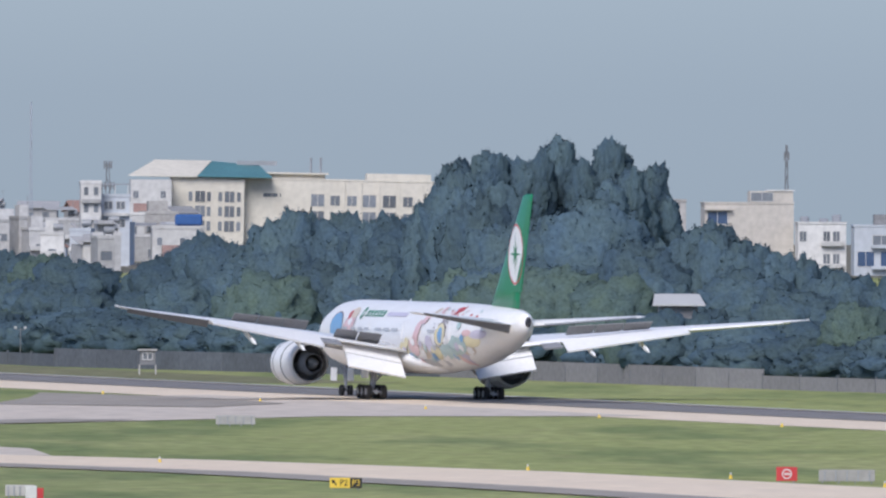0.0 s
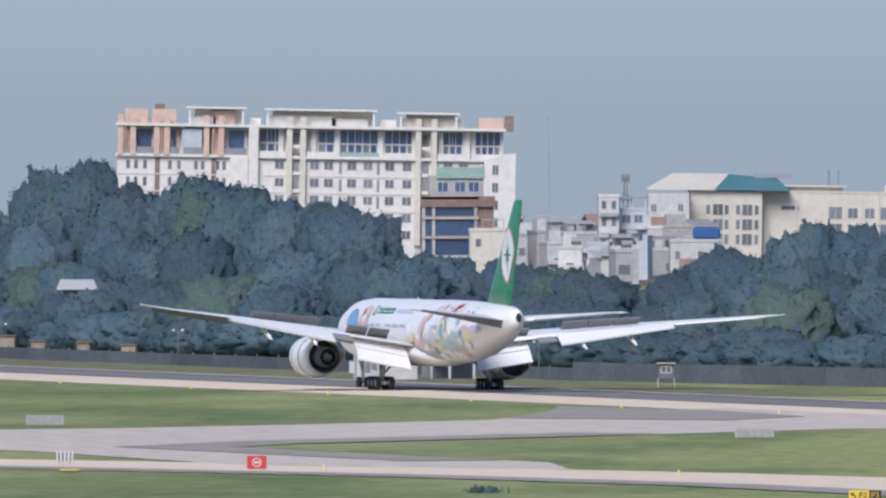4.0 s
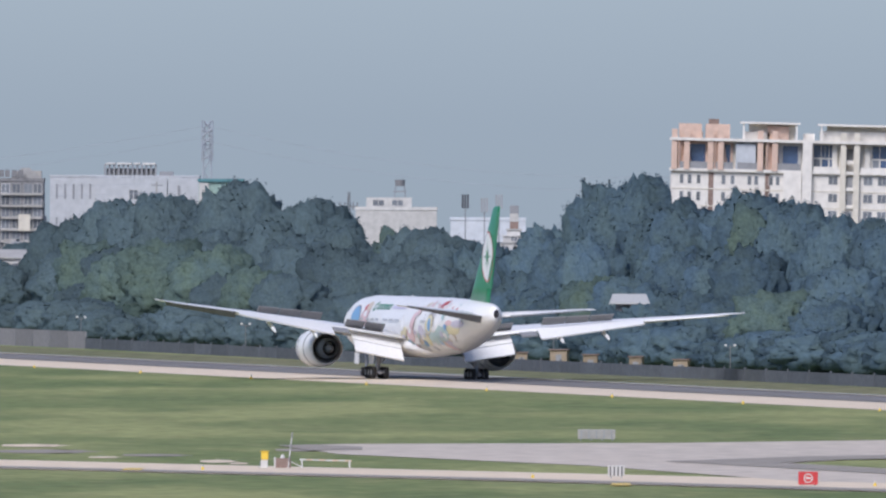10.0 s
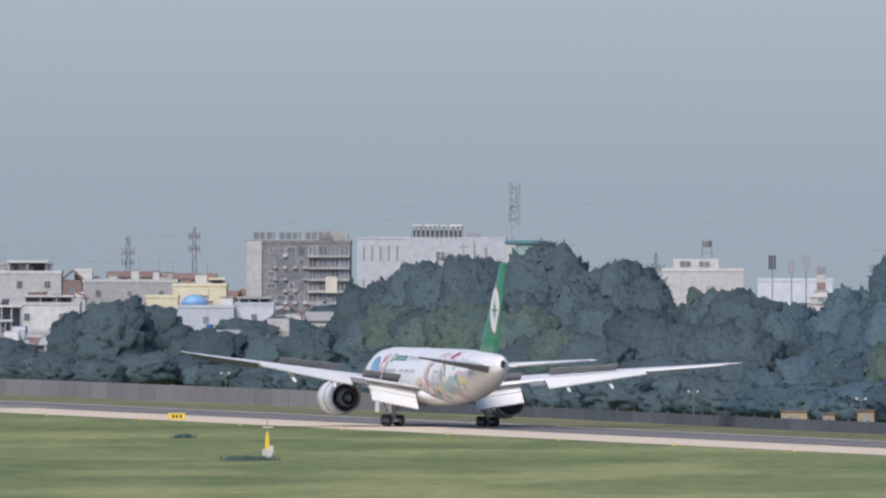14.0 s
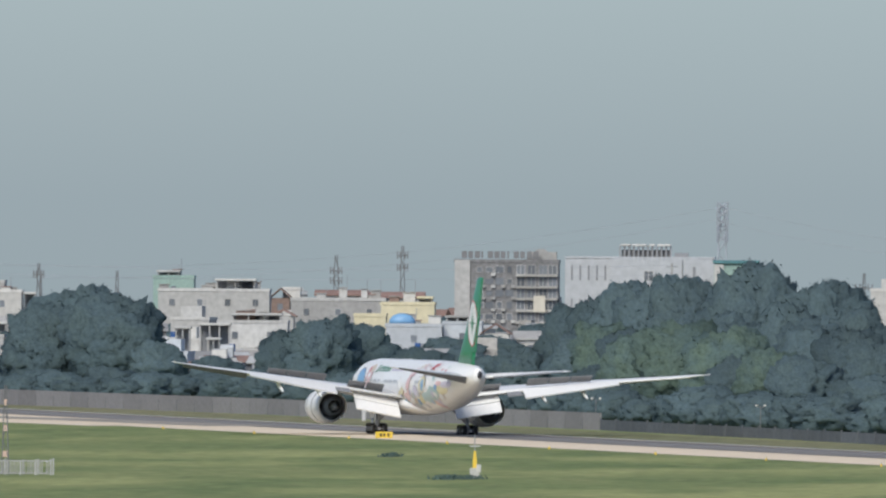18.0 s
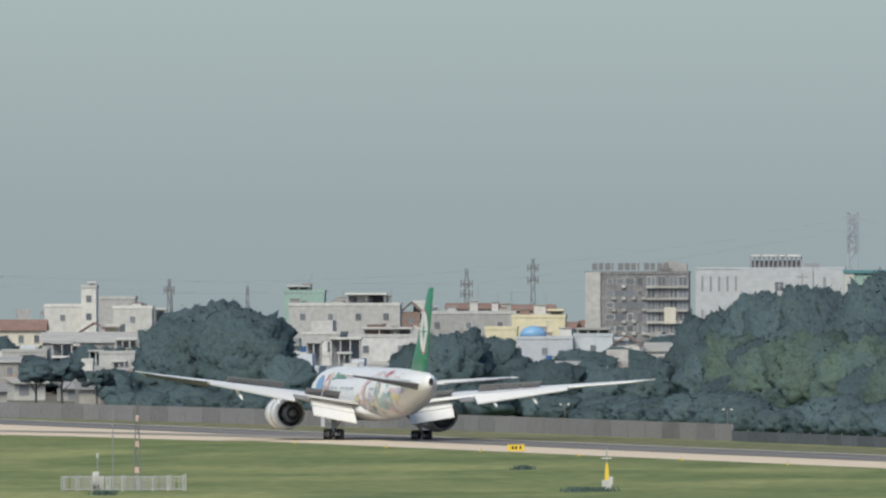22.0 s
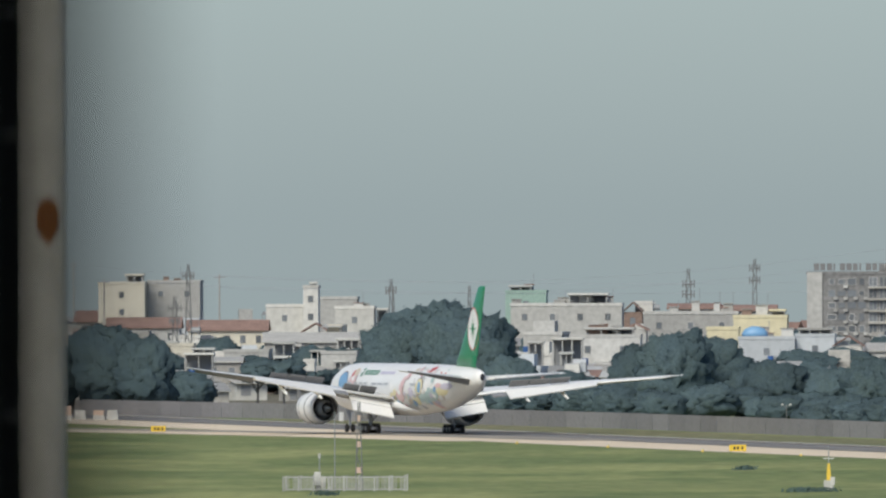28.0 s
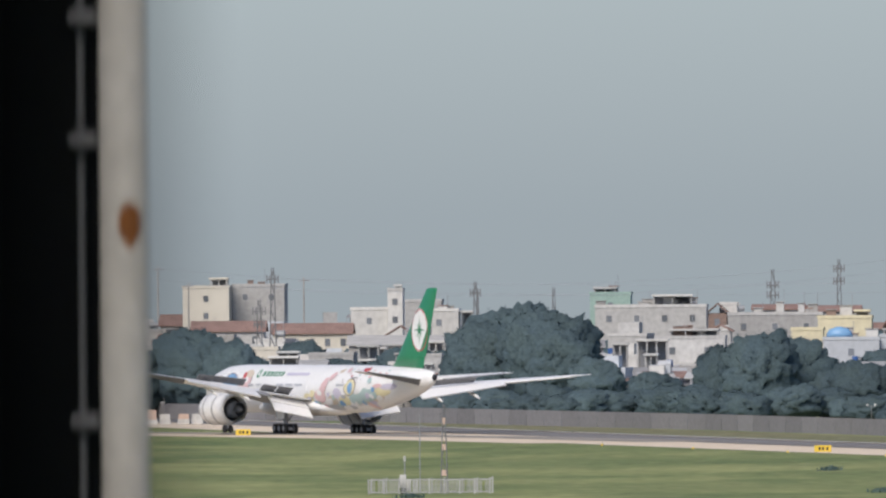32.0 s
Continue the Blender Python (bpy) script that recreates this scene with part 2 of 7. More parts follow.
def twin(ob, m, parent=None):
    """Another object on the mesh of ob."""
    o = new(ob.name.split(".")[0], ob.data)
    o.matrix_basis, o.parent = m, parent
    return o


def thing(name, m, label, category, group="", kind=""):
    e = new(name)
    e.matrix_basis = m
    e.empty_display_size = 0.5
    return tagged(e, label, category, group, kind)


def box(bm, x0, x1, y0, y1, z0, z1, bevel=0.0):
    r = bmesh.ops.create_cube(bm, size=1, matrix=Matrix.Translation(((x0 + x1) / 2, (y0 + y1) / 2, (z0 + z1) / 2)) @ Matrix.Diagonal((abs(x1 - x0), abs(y1 - y0), abs(z1 - z0), 1)))
    if bevel:
        es = list({e for v in r["verts"] for e in v.link_edges})
        bmesh.ops.bevel(bm, geom=es, offset=bevel, segments=1, affect='EDGES')
    return bm


def boxed(*a, bevel=0.0):
    return box(bmesh.new(), *a, bevel=bevel)


def loft(bm, rings, close=True, caps=True):
    """Skin over rings of equally many points."""
    vs = [[bm.verts.new(p) for p in r] for r in rings]
    n = len(vs[0])
    for a, b in zip(vs, vs[1:]):
        for i in range(n if close else n - 1):
            j = (i + 1) % n
            bm.faces.new((a[i], a[j], b[j], b[i]))
    if caps:
        bm.faces.new(vs[0][::-1])
        bm.faces.new(vs[-1])
    bmesh.ops.recalc_face_normals(bm, faces=bm.faces)
    return bm


def rod(bm, a, b, r0, r1=None, n=8):
    """A tapered round bar from a to b."""
    a, b = Vector(a), Vector(b)
    r1 = r0 if r1 is None else r1
    q = (b - a).to_track_quat('Z', 'Y')
    rings = []
    for p, r in ((a, r0), (b, r1)):
        rings.append([p + q @ Vector((r * math.cos(i * math.tau / n), r * math.sin(i * math.tau / n), 0)) for i in range(n)])
    return loft(bm, rings)


def rodded(*a, **k):
    return rod(bmesh.new(), *a, **k)


def slab(bm, outline, z0, z1):
    """A flat plate over an outline of (x, y)."""
    return loft(bm, [[(x, y, z0) for x, y in outline], [(x, y, z1) for x, y in outline]])


# ---- plan: the runway runs away from the camera, 12.26 degrees to the left of +y ----
def runway(along, off):
    """A place on the ground by metres along the runway and off its line (positive: the far side)."""
    return 89.7 - 0.2124 * along + 0.9772 * off, 2400 + 0.9772 * along + 0.2124 * off


def strip(name, line, width, z, material, label, category):
    """A paved strip along a line of (along, off) points."""
    pts = [Vector(runway(*p)) for p in line]
    left, right = [], []
    for i, p in enumerate(pts):
        d = (pts[min(i + 1, len(pts) - 1)] - pts[max(i - 1, 0)]).normalized()
        nrm = Vector((d.y, -d.x))
        left.append(p - nrm * width / 2), right.append(p + nrm * width / 2)
    bm = bmesh.new()
    a, b = [bm.verts.new((*p, z)) for p in left], [bm.verts.new((*p, z)) for p in right]
    for i in range(len(a) - 1):
        bm.faces.new((a[i], b[i], b[i + 1], a[i + 1]))
    return tagged(part(name, bm, material), label, category, kind="structure")


def field(name, outline, z, material, label, category):
    bm = bmesh.new()
    f = bm.faces.new([bm.verts.new((*runway(*p), z)) for p in outline])
    f.normal_update()
    if f.normal.z < 0:
        f.normal_flip()
    bmesh.ops.triangulate(bm, faces=[f])
    return tagged(part(name, bm, material), label, category, kind="structure")


bm = bmesh.new()
bmesh.ops.create_grid(bm, x_segments=60, y_segments=60, size=6000)
ground = tagged(part("ground", bm, GRASS), "rough green airfield grass with dry yellowish streaks", "ground", kind="structure")

bm = bmesh.new()
bm.faces.new([bm.verts.new((x, y, 0.02)) for x, y in ((-420, 3690), (-120, 3640), (-30, 3900), (20, 4200), (330, 4000), (400, 4990), (-420, 4990))])
bmesh.ops.recalc_face_normals(bm, faces=bm.faces)
tagged(part("ground", bm, EARTH), "bare grey-brown earth between the houses", "ground", kind="structure")

RUNWAY_LINE = [(-1600, 0), (0, 0), (1000, 0), (1500, 0)]


def shifted(line, by):
    return [(a, o + by) for a, o in line]


strip("pavement", shifted(RUNWAY_LINE, 2.5), 32, 0.03, CONCRETE, "pale beige concrete runway and shoulder", "pavement")
strip("road", shifted(RUNWAY_LINE, 8.5), 13, 0.07, RUNWAY_ASPHALT, "dark grey asphalt band of the runway", "runway")
strip("trim", shifted(RUNWAY_LINE, 16.6), 1.4, 0.1, STUCCO, "white painted runway edge line", "marking")
strip("verge", [(150, 28), (300, 27), (700, 27), (1056, 27), (1230, 22)], 17, 0.025, DRY_GRASS, "dry dull grass verge between runway and wall", "grass")
for x, y, wide, deep, m in ((-40.2, 2262, 3.4, 9, CONCRETE), (-38.5, 2222, 5.0, 12, ASPHALT), (-23.4, 2163, 1.8, 9, CONCRETE), (-21.5, 2150, 1.0, 5, CONCRETE), (-29.0, 2200, 3.4, 7, ASPHALT), (-33.0, 2185, 1.6, 5, CONCRETE), (-17.0, 2240, 3.0, 9, ASPHALT)):
    bm = bmesh.new()
    f = bm.faces.new([bm.verts.new((x + wide * math.cos(i * math.tau / 16) * (1 + 0.25 * math.sin(i * 5.3)), y + deep * math.sin(i * math.tau / 16) * (1 + 0.3 * math.sin(i * 3.7)), 0.03)) for i in range(16)])
    bmesh.ops.triangulate(bm, faces=[f])
    tagged(part("pavement", bm, m), "broken leftover patch of paving in the grass", "pavement", kind="structure")
EXIT = [(880, -4), (960, -9), (1020, -18), (1080, -32), (1160, -60), (1300, -118)]
strip("pavement", EXIT, 28, 0.035, CONCRETE, "pale concrete of a curved runway exit", "pavement")
strip("road", shifted(EXIT, 6), 10, 0.075, ASPHALT, "grey asphalt band of an exit that curves off the runway", "taxiway")
TAXI_LINE = [(-1300, -116), (-700, -116), (-520, -115), (-440, -118), (-380, -128), (-310, -150), (-230, -183), (-100, -235), (300, -395)]
strip("pavement", TAXI_LINE, 31, 0.04, CONCRETE, "pale beige concrete taxiway", "pavement")
strip("road", shifted(TAXI_LINE, -12), 7, 0.08, ASPHALT, "dark grey asphalt edge of the taxiway", "taxiway")
field("pavement", [(50, -8), (25, -30), (-32, -50), (-58, -72), (-80, -95), (-92, -126), (-104, -134), (-161, -141), (-231, -135), (-320, -138), (-352, -120),
                   (-312, -112), (-211, -114), (-192, -105), (-150, -69), (-110, -37), (-110, -8)], 0.045, WORN, "pale concrete connecting taxiway", "pavement")
field("road", [(66, -20), (25, -31), (-22, -46), (-46, -32), (-20, -18), (30, -14)], 0.085, ASPHALT, "dark grey asphalt fillet at the taxiway mouth", "taxiway")
field("road", [(-136, -60), (-151, -70), (-193, -106), (-212, -115), (-300, -113), (-300, -121), (-205, -123), (-172, -104), (-128, -66)], 0.085, ASPHALT, "dark grey asphalt edge of the connecting taxiway", "taxiway")
field("road", [(-99, -130), (-105, -134.5), (-140, -139), (-133, -133), (-114, -129)], 0.086, ASPHALT, "dark grey asphalt tip of the connecting taxiway", "taxiway")


# ---- the airliner: forward is +y, its origin on the ground between the main wheels ----
aircraft = thing("airliner", pose(90.5, 2412.8, 0, 0, 1.1, 12.26), "white twin-engine airliner with green fin and colourful painted sides", "aircraft")
HULL = [
    (37.0, 0.06, 0.06, 4.83), (36.6, 0.55, 0.5, 4.88), (35.6, 1.2, 1.1, 4.98), (34.0, 1.9, 1.8, 5.18), (31.5, 2.6, 2.55, 5.38),
    (28.5, 2.98, 2.98, 5.53), (25, 3.1, 3.1, 5.58), (15, 3.1, 3.1, 5.58), (5, 3.1, 3.1, 5.58), (-5, 3.1, 3.1, 5.58),
    (-12, 3.1, 3.08, 5.60), (-16, 3.0, 2.95, 5.70), (-20, 2.8, 2.7, 5.88), (-24, 2.45, 2.35, 6.16), (-28, 1.95, 1.92, 6.48),
    (-31, 1.45, 1.5, 6.76), (-33.5, 0.78, 1.0, 7.00), (-34.7, 0.32, 0.58, 7.13),
]


def hull(y):
    """Half width, half height and middle of the fuselage at y."""
    for a, b in zip(HULL, HULL[1:]):
        if a[0] >= y >= b[0]:
            k = (a[0] - y) / (a[0] - b[0])
            return [p + (q - p) * k for p, q in zip(a[1:], b[1:])]
    return HULL[-1][1:]


def ellipse(y, w, h, z, n=40):
    return [(w * math.cos(i * math.tau / n), y, z + h * math.sin(i * math.tau / n)) for i in range(n)]


part("fuselage", loft(bmesh.new(), [ellipse(y, w, h, z) for y, w, h, z in HULL]), WHITE, aircraft, "glossy white fuselage", smooth=True)
part("exhaust", loft(bmesh.new(), [ellipse(-34.66, 0.3, 0.48, 7.13, 16), ellipse(-35.3, 0.16, 0.3, 7.17, 16), ellipse(-35.2, 0.12, 0.22, 7.17, 16)]), DARK_METAL, aircraft, "dark auxiliary exhaust in the tail cone")
part("belly_fairing", loft(bmesh.new(), [ellipse(18, 1.0, 0.4, 3.1), ellipse(15, 2.6, 1.0, 3.1), ellipse(10, 3.2, 1.4, 3.5), ellipse(-1, 3.2, 1.4, 3.5), ellipse(-5, 2.4, 1.0, 3.2), ellipse(-9, 1.0, 0.3, 2.85)]), WHITE, aircraft, smooth=True)


def side_patch(outline, material, label, name="painted_patch", lift=0.02, parent=aircraft, side=-1):
    """A painted shape on the fuselage side, over an outline of (y, z)."""
    cy, cz = sum(p[0] for p in outline) / len(outline), sum(p[1] for p in outline) / len(outline)
    bm = bmesh.new()

    def on(y, z):
        w, h, m = hull(y)
        k = max(-0.995, min(0.995, (z - m) / h))
        return bm.verts.new((side * ((w + lift) * math.sqrt(1 - k * k) + lift), y, z))
    rings = [[on(cy + (y - cy) * f, cz + (z - cz) * f) for y, z in outline] for f in (1, 0.75, 0.5, 0.25)]
    mid, n = on(cy, cz), len(outline)
    for a, b in zip(rings, rings[1:]):
        for i in range(n):
            bm.faces.new((a[i], a[(i + 1) % n], b[(i + 1) % n], b[i]))
    for i in range(n):
        bm.faces.new((rings[-1][i], rings[-1][(i + 1) % n], mid))
    bmesh.ops.recalc_face_normals(bm, faces=bm.faces)
    return part(name, bm, material, parent, label, smooth=True)


def oval(y, z, ry, rz, lean=0.0, n=14):
    return [(y + ry * math.cos(i * math.tau / n) + lean * rz * math.sin(i * math.tau / n), z + rz * math.sin(i * math.tau / n)) for i in range(n)]


def bar(y0, y1, z0, z1):
    return [(y0 + (y1 - y0) * i / 4, z0) for i in range(4)] + [(y1, z0)] + [(y1 - (y1 - y0) * i / 4, z1) for i in range(4)] + [(y0, z1)]


LINE = mat("dark_outline_paint", (0.22, 0.17, 0.18), 0.4, vary=0.05)
# each: y, z, half length, half height, lean
SIDE_ART = [
    ((23.4, 6.2, 2.3, 1.4, 0.3), LINE, "dark outline of the painted oval"), ((23.4, 6.2, 2.15, 1.28, 0.3), BLUE, "large blue painted oval"),
    ((18.9, 6.2, 1.9, 1.35, -0.5), LINE, "dark outline of the painted figure"), ((18.9, 6.2, 1.75, 1.22, -0.5), PINK, "pink painted figure beside the blue oval"),
    ((18.4, 7.5, 1.3, 0.5, 0.9), TAN, "tan painted crown of the figure"), ((19.6, 7.3, 0.5, 0.45, 0.6), RED, "red painted patch"), ((18.6, 6.7, 0.7, 0.35, 0.2), WHITE, "white painted face patch"),
    ((15.4, 7.5, 0.55, 0.55, 0.4), GREEN, "green round emblem on the fuselage"), ((15.4, 7.5, 0.3, 0.3, 0.4), WHITE, "white middle of the emblem"),
    ((-5.4, 4.6, 1.7, 0.85, -0.2), PINK, "pink painted base of the tower"), ((-6.6, 5.8, 0.95, 1.3, -0.7), PINK, "pink painted tower shape"), ((-8.9, 7.2, 0.8, 0.55, -0.8), PINK, "pink painted tower top"), ((-10.6, 7.9, 0.7, 0.28, -0.8), TAN, "pale painted ribbon above the tower"),
    ]
MID_ART = [
    ((-1.4, 4.1, 1.5, 0.9, 0.1), LIVERY_YELLOW, "yellow painted blob"), ((-3.2, 3.5, 1.3, 0.5, 0.2), BLUE, "blue painted ground shape"), ((-9.0, 4.1, 1.5, 0.7, -0.2), TAN, "tan painted patch"),
    ((-11.0, 4.9, 1.3, 0.8, 0.3), VIOLET, "violet painted patch"), ((-12.6, 4.1, 1.6, 0.7, -0.2), LIVERY_YELLOW, "yellow painted patch"), ((-14.8, 5.8, 1.7, 1.15, -0.3), LINE, "dark outline of a painted figure"),
    ((-14.8, 5.8, 1.55, 1.02, -0.3), LIVERY_YELLOW, "yellow painted figure"), ((-14.9, 5.7, 0.75, 0.75, -0.2), BLUE, "blue dress of the painted figure"), ((-13.4, 6.6, 0.6, 0.4, 0.3), WHITE, "white painted patch"),
    ]
REAR_ART = [
    ((-16.2, 4.3, 1.9, 0.7, -0.4), TEAL, "teal painted sweep"), ((-19.6, 4.8, 2.4, 0.8, -0.6), TEAL, "broad teal painted sweep"), ((-21.6, 4.5, 1.8, 0.5, -0.8), TAN, "tan painted sweep"),
    ((-23.6, 5.3, 2.0, 0.6, -0.9), LIVERY_YELLOW, "yellow painted sweep"), ((-25.4, 5.9, 2.1, 0.42, -1.2), VIOLET, "violet painted sweep"), ((-22.6, 6.0, 1.2, 0.3, -1.0), PINK, "pink painted sweep"),
    ((-10.0, 3.2, 5.0, 0.35, 0), PALE_GREY, "grey painted belly band"), ((-18.5, 3.9, 2.4, 0.35, -0.3), VIOLET, "violet painted belly band"),
    ((-17.6, 8.1, 1.0, 0.22, 0.9), RED, "red painted star arm"), ((-17.6, 8.0, 0.5, 0.42, -0.6), RED, "red painted star"), ((-16.4, 7.75, 0.6, 0.2, 0.5), PINK, "pink painted star arm"),
    ((-20.4, 6.7, 0.55, 0.4, 0), TEAL, "small round grey-green emblem"), ((-12.6, 8.0, 0.5, 0.35, 0.8), PINK, "pink painted ribbon")]
for k, (dims, paint, words) in enumerate(SIDE_ART + MID_ART + REAR_ART):
    side_patch(oval(*dims), paint, words, lift=0.022 + 0.003 * (k % 12))
for k in range(6):
    y0 = 14.2 - k * 1.18
    side_patch(bar(y0, y0 - 0.85, 7.2, 7.78), GREEN, "dark green bar in place of a letter", "name_bar", 0.03)
    side_patch(bar(y0 - 0.25, y0 - 0.6, 7.36, 7.52), WHITE, "white gap in a letter bar", "name_bar", 0.045)
rnd = random.Random(77)
for k in range(34):
    y = rnd.uniform(0.5, -22.5)
    z = rnd.uniform(3.0, 5.1) + (0.045 * -(y + 12) if y < -12 else 0)
    paint = rnd.choice((LIVERY_YELLOW, TEAL, PINK, BLUE, VIOLET, TAN, PALE_GREY, WHITE, WHITE))
    side_patch(oval(y, z, rnd.uniform(0.4, 0.9), rnd.uniform(0.2, 0.45), rnd.uniform(-0.6, 0.1), 9), paint, paint.name.split("_paint")[0].replace("_", " ") + " piece of the painted picture", lift=0.06 + 0.003 * (k % 12))
for k in range(14):
    y, z = rnd.uniform(-11, -18), rnd.uniform(6.3, 7.0)
    side_patch(oval(y, z, 0.3, 0.05, rnd.uniform(-0.8, 0.8), 7), LINE, "thin dark painted stroke", lift=0.03)
for k in range(18):
    side_patch(oval(rnd.uniform(-9, -25), rnd.uniform(7.1, 8.1), 0.26, 0.13, 0, 7), rnd.choice((PINK, VIOLET, TEAL, RED)), "small painted fleck", lift=0.03)
side_patch(bar(6.4, -0.8, 7.3, 7.66), VIOLET, "violet bar in place of small lettering", "slogan_bar", 0.03)
side_patch(bar(-15.0, -16.6, 7.0, 7.12), DULL_GREY, "grey bar in place of the registration", "registration_bar", 0.05)
for y0 in (20.5, 17.6, 15.0, 12.6):
    side_patch(bar(y0, y0 - 1.7, 5.98, 6.2), PALE_GREY, "row of small cabin windows", "window_strip", 0.05)
for y0 in (8.6, 5.6, 2.6, -10.6):
    side_patch(bar(y0, y0 - 2.4, 5.98, 6.2), PALE_GREY, "row of small cabin windows", "window_strip", 0.05)
for y0 in (29.4, 11.6, -1.0, -17.6):
    w, h, m = hull(y0)
    side_patch(bar(y0 + 0.5, y0 - 0.5, 5.0, 6.75), WHITE, "cabin door", "cabin_door", 0.045)
for y0, z0, h0 in ((8.0, 8.35, 0.5), (-6.0, 8.38, 0.35), (20.0, 8.35, 0.3)):
    part("aerial", loft(bmesh.new(), [[(-0.05, y0 + 0.3, z0), (0.05, y0 + 0.3, z0), (0.05, y0 - 0.3, z0), (-0.05, y0 - 0.3, z0)], [(-0.02, y0 + 0.02, z0 + h0), (0.02, y0 + 0.02, z0 + h0), (0.02, y0 - 0.25, z0 + h0), (-0.02, y0 - 0.25, z0 + h0)]]), WHITE, aircraft)
part("antenna_dome", loft(bmesh.new(), [ellipse(12.4, 0.1, 0.05, 8.38, 12), ellipse(11.8, 0.7, 0.3, 8.4, 12), ellipse(9.6, 0.7, 0.3, 8.4, 12), ellipse(8.8, 0.1, 0.05, 8.38, 12)]), WHITE, aircraft, smooth=True)

DUCT = mat("dark_duct_lining", (0.17, 0.185, 0.21), 0.6, 0.0, 0.15, 1.0, 6)
SPOILER_GREY = mat("dull_spoiler_paint", (0.2, 0.2, 0.205), 0.6, 0.0, 0.1, 0.5, 4)
FOIL = [(0, 0), (0.03, 0.5), (0.15, 0.95), (0.4, 1.0), (0.75, 0.5), (1, 0.04), (1, -0.04), (0.75, -0.25), (0.4, -0.6), (0.15, -0.6), (0.03, -0.35)]


def foil(x, lead, trail, z, thick, upright=False):
    """A wing section: leading and trailing edge, height and thickness."""
    pts = [(lead + (trail - lead) * a, b * thick * 0.6) for a, b in FOIL]
    return [(b * 0.8, y, z) for y, b in pts] if upright else [(x, y, z + b) for y, b in pts]


for s in (-1, 1):
    wing = part("wing", loft(bmesh.new(), [foil(s * x, *r) for x, *r in ((2.6, 14.0, -2.4, 4.1, 1.6), (10, 8.4, -2.8, 5.1, 1.1), (20, 0.9, -5.4, 6.35, 0.62), (28, -5.1, -8.8, 7.2, 0.36), (31.2, -8.3, -10.7, 7.6, 0.2), (32.4, -10.9, -11.7, 7.75, 0.07))]), WHITE, aircraft, "long swept white wing", smooth=True)

    def plate(name, corners, material, label, parent=wing, thick=0.16):
        """A flat panel over four corners, in order round it."""
        c = [Vector((s * x, y, z)) for x, y, z in corners]
        nrm = (c[1] - c[0]).cross(c[3] - c[0]).normalized() * thick / 2
        return part(name, loft(bmesh.new(), [[p + nrm for p in c], [p - nrm for p in c]]), material, parent, label)
    for z, (t0, t1) in ((0, ((-0.8, 3.95), (-2.6, 3.0))), (1, ((-2.65, 2.9), (-4.1, 1.75)))):
        plate("inboard_flap", [(3.4, t0[0], t0[1]), (8.8, t0[0] - 0.2, t0[1] + 0.95), (8.8, t1[0] - 0.2, t1[1] + 0.95), (3.4, t1[0], t1[1])], WHITE, "white flap panel lowered for landing")
    plate("outboard_flap", [(11.4, -2.9, 5.5), (22.3, -6.1, 6.72), (22.3, -7.6, 6.3), (11.4, -5.6, 4.4)], WHITE, "long white flap lowered for landing")
    plate("flaperon", [(9.5, -2.9, 5.0), (11.2, -3.0, 5.2), (11.2, -4.6, 4.8), (9.5, -4.6, 4.6)], DULL_GREY, "grey drooped flaperon")
    for x0, x1 in ((12.2, 14.6), (14.7, 17.1), (17.2, 19.6)):
        k0, k1 = (x0 - 10) / 10, (x1 - 10) / 10
        plate("spoiler", [(x0, -0.9 - 2.4 * k0, 5.7 + 1.0 * k0), (x1, -0.9 - 2.4 * k1, 5.7 + 1.0 * k1), (x1, -2.1 - 2.4 * k1, 6.55 + 0.78 * k1), (x0, -2.1 - 2.4 * k0, 6.55 + 0.78 * k0)], SPOILER_GREY, "dark grey spoiler panel standing raised", thick=0.08)
    for x0, x1 in ((4.9, 7.0), (7.1, 9.2)):
        plate("spoiler", [(x0, 0.5, 4.7 + 0.1 * x0 - 0.4), (x1, 0.3, 4.7 + 0.1 * x1 - 0.4), (x1, -1.2, 5.55 + 0.1 * x1 - 0.4), (x0, -1.0, 5.55 + 0.1 * x0 - 0.4)], SPOILER_GREY, "dark grey spoiler panel standing raised", thick=0.08)
    for x in (13.6, 18.4):
        k = x / 10
        part("flap_track_fairing", loft(bmesh.new(), [[(s * x + 0.2 * f * math.cos(i * math.tau / 10), y, z + 0.24 * f * math.sin(i * math.tau / 10)) for i in range(10)] for y, z, f in ((1.0 - 2 * k, 3.95 + 0.95 * k, 0.1), (-1 - 2 * k, 3.6 + 0.95 * k, 1), (-3.4 - 2 * k, 3.0 + 0.95 * k, 0.85), (-4.4 - 2 * k, 2.75 + 0.95 * k, 0.08))]), WHITE, wing, smooth=True)
    # the left aileron is coloured grey for its shade, the right stays white
    plate("aileron", [(22.6, -6.9, 6.62), (31.0, -10.4, 7.5), (31.0, -10.0, 7.18 if s < 0 else 7.42), (22.6, -6.2, 5.98 if s < 0 else 6.42)], SHADE_GREY if s < 0 else WHITE, "drooped aileron", thick=0.06)
    part("navigation_light", boxed(s * 32.3 - 0.12, s * 32.3 + 0.12, -11.6, -11.2, 7.7, 7.86), PALE_GREY, wing)
    # tailplane
    stab = part("tailplane", loft(bmesh.new(), [foil(s * x, *r) for x, *r in ((0.8, -25.2, -32.6, 6.8, 0.75), (6, -29.4, -34.1, 7.32, 0.45), (10.4, -32.8, -35.4, 7.78, 0.22), (10.75, -33.6, -35.6, 7.82, 0.06))]), WHITE, aircraft, "white horizontal tailplane", smooth=True)
    part("elevator", loft(bmesh.new(), [foil(s * 2.0, -32.6, -34.2, 6.88, 0.22), foil(s * 9.8, -34.7, -35.9, 7.72, 0.12)]), DULL_GREY, stab, "grey elevator edge")
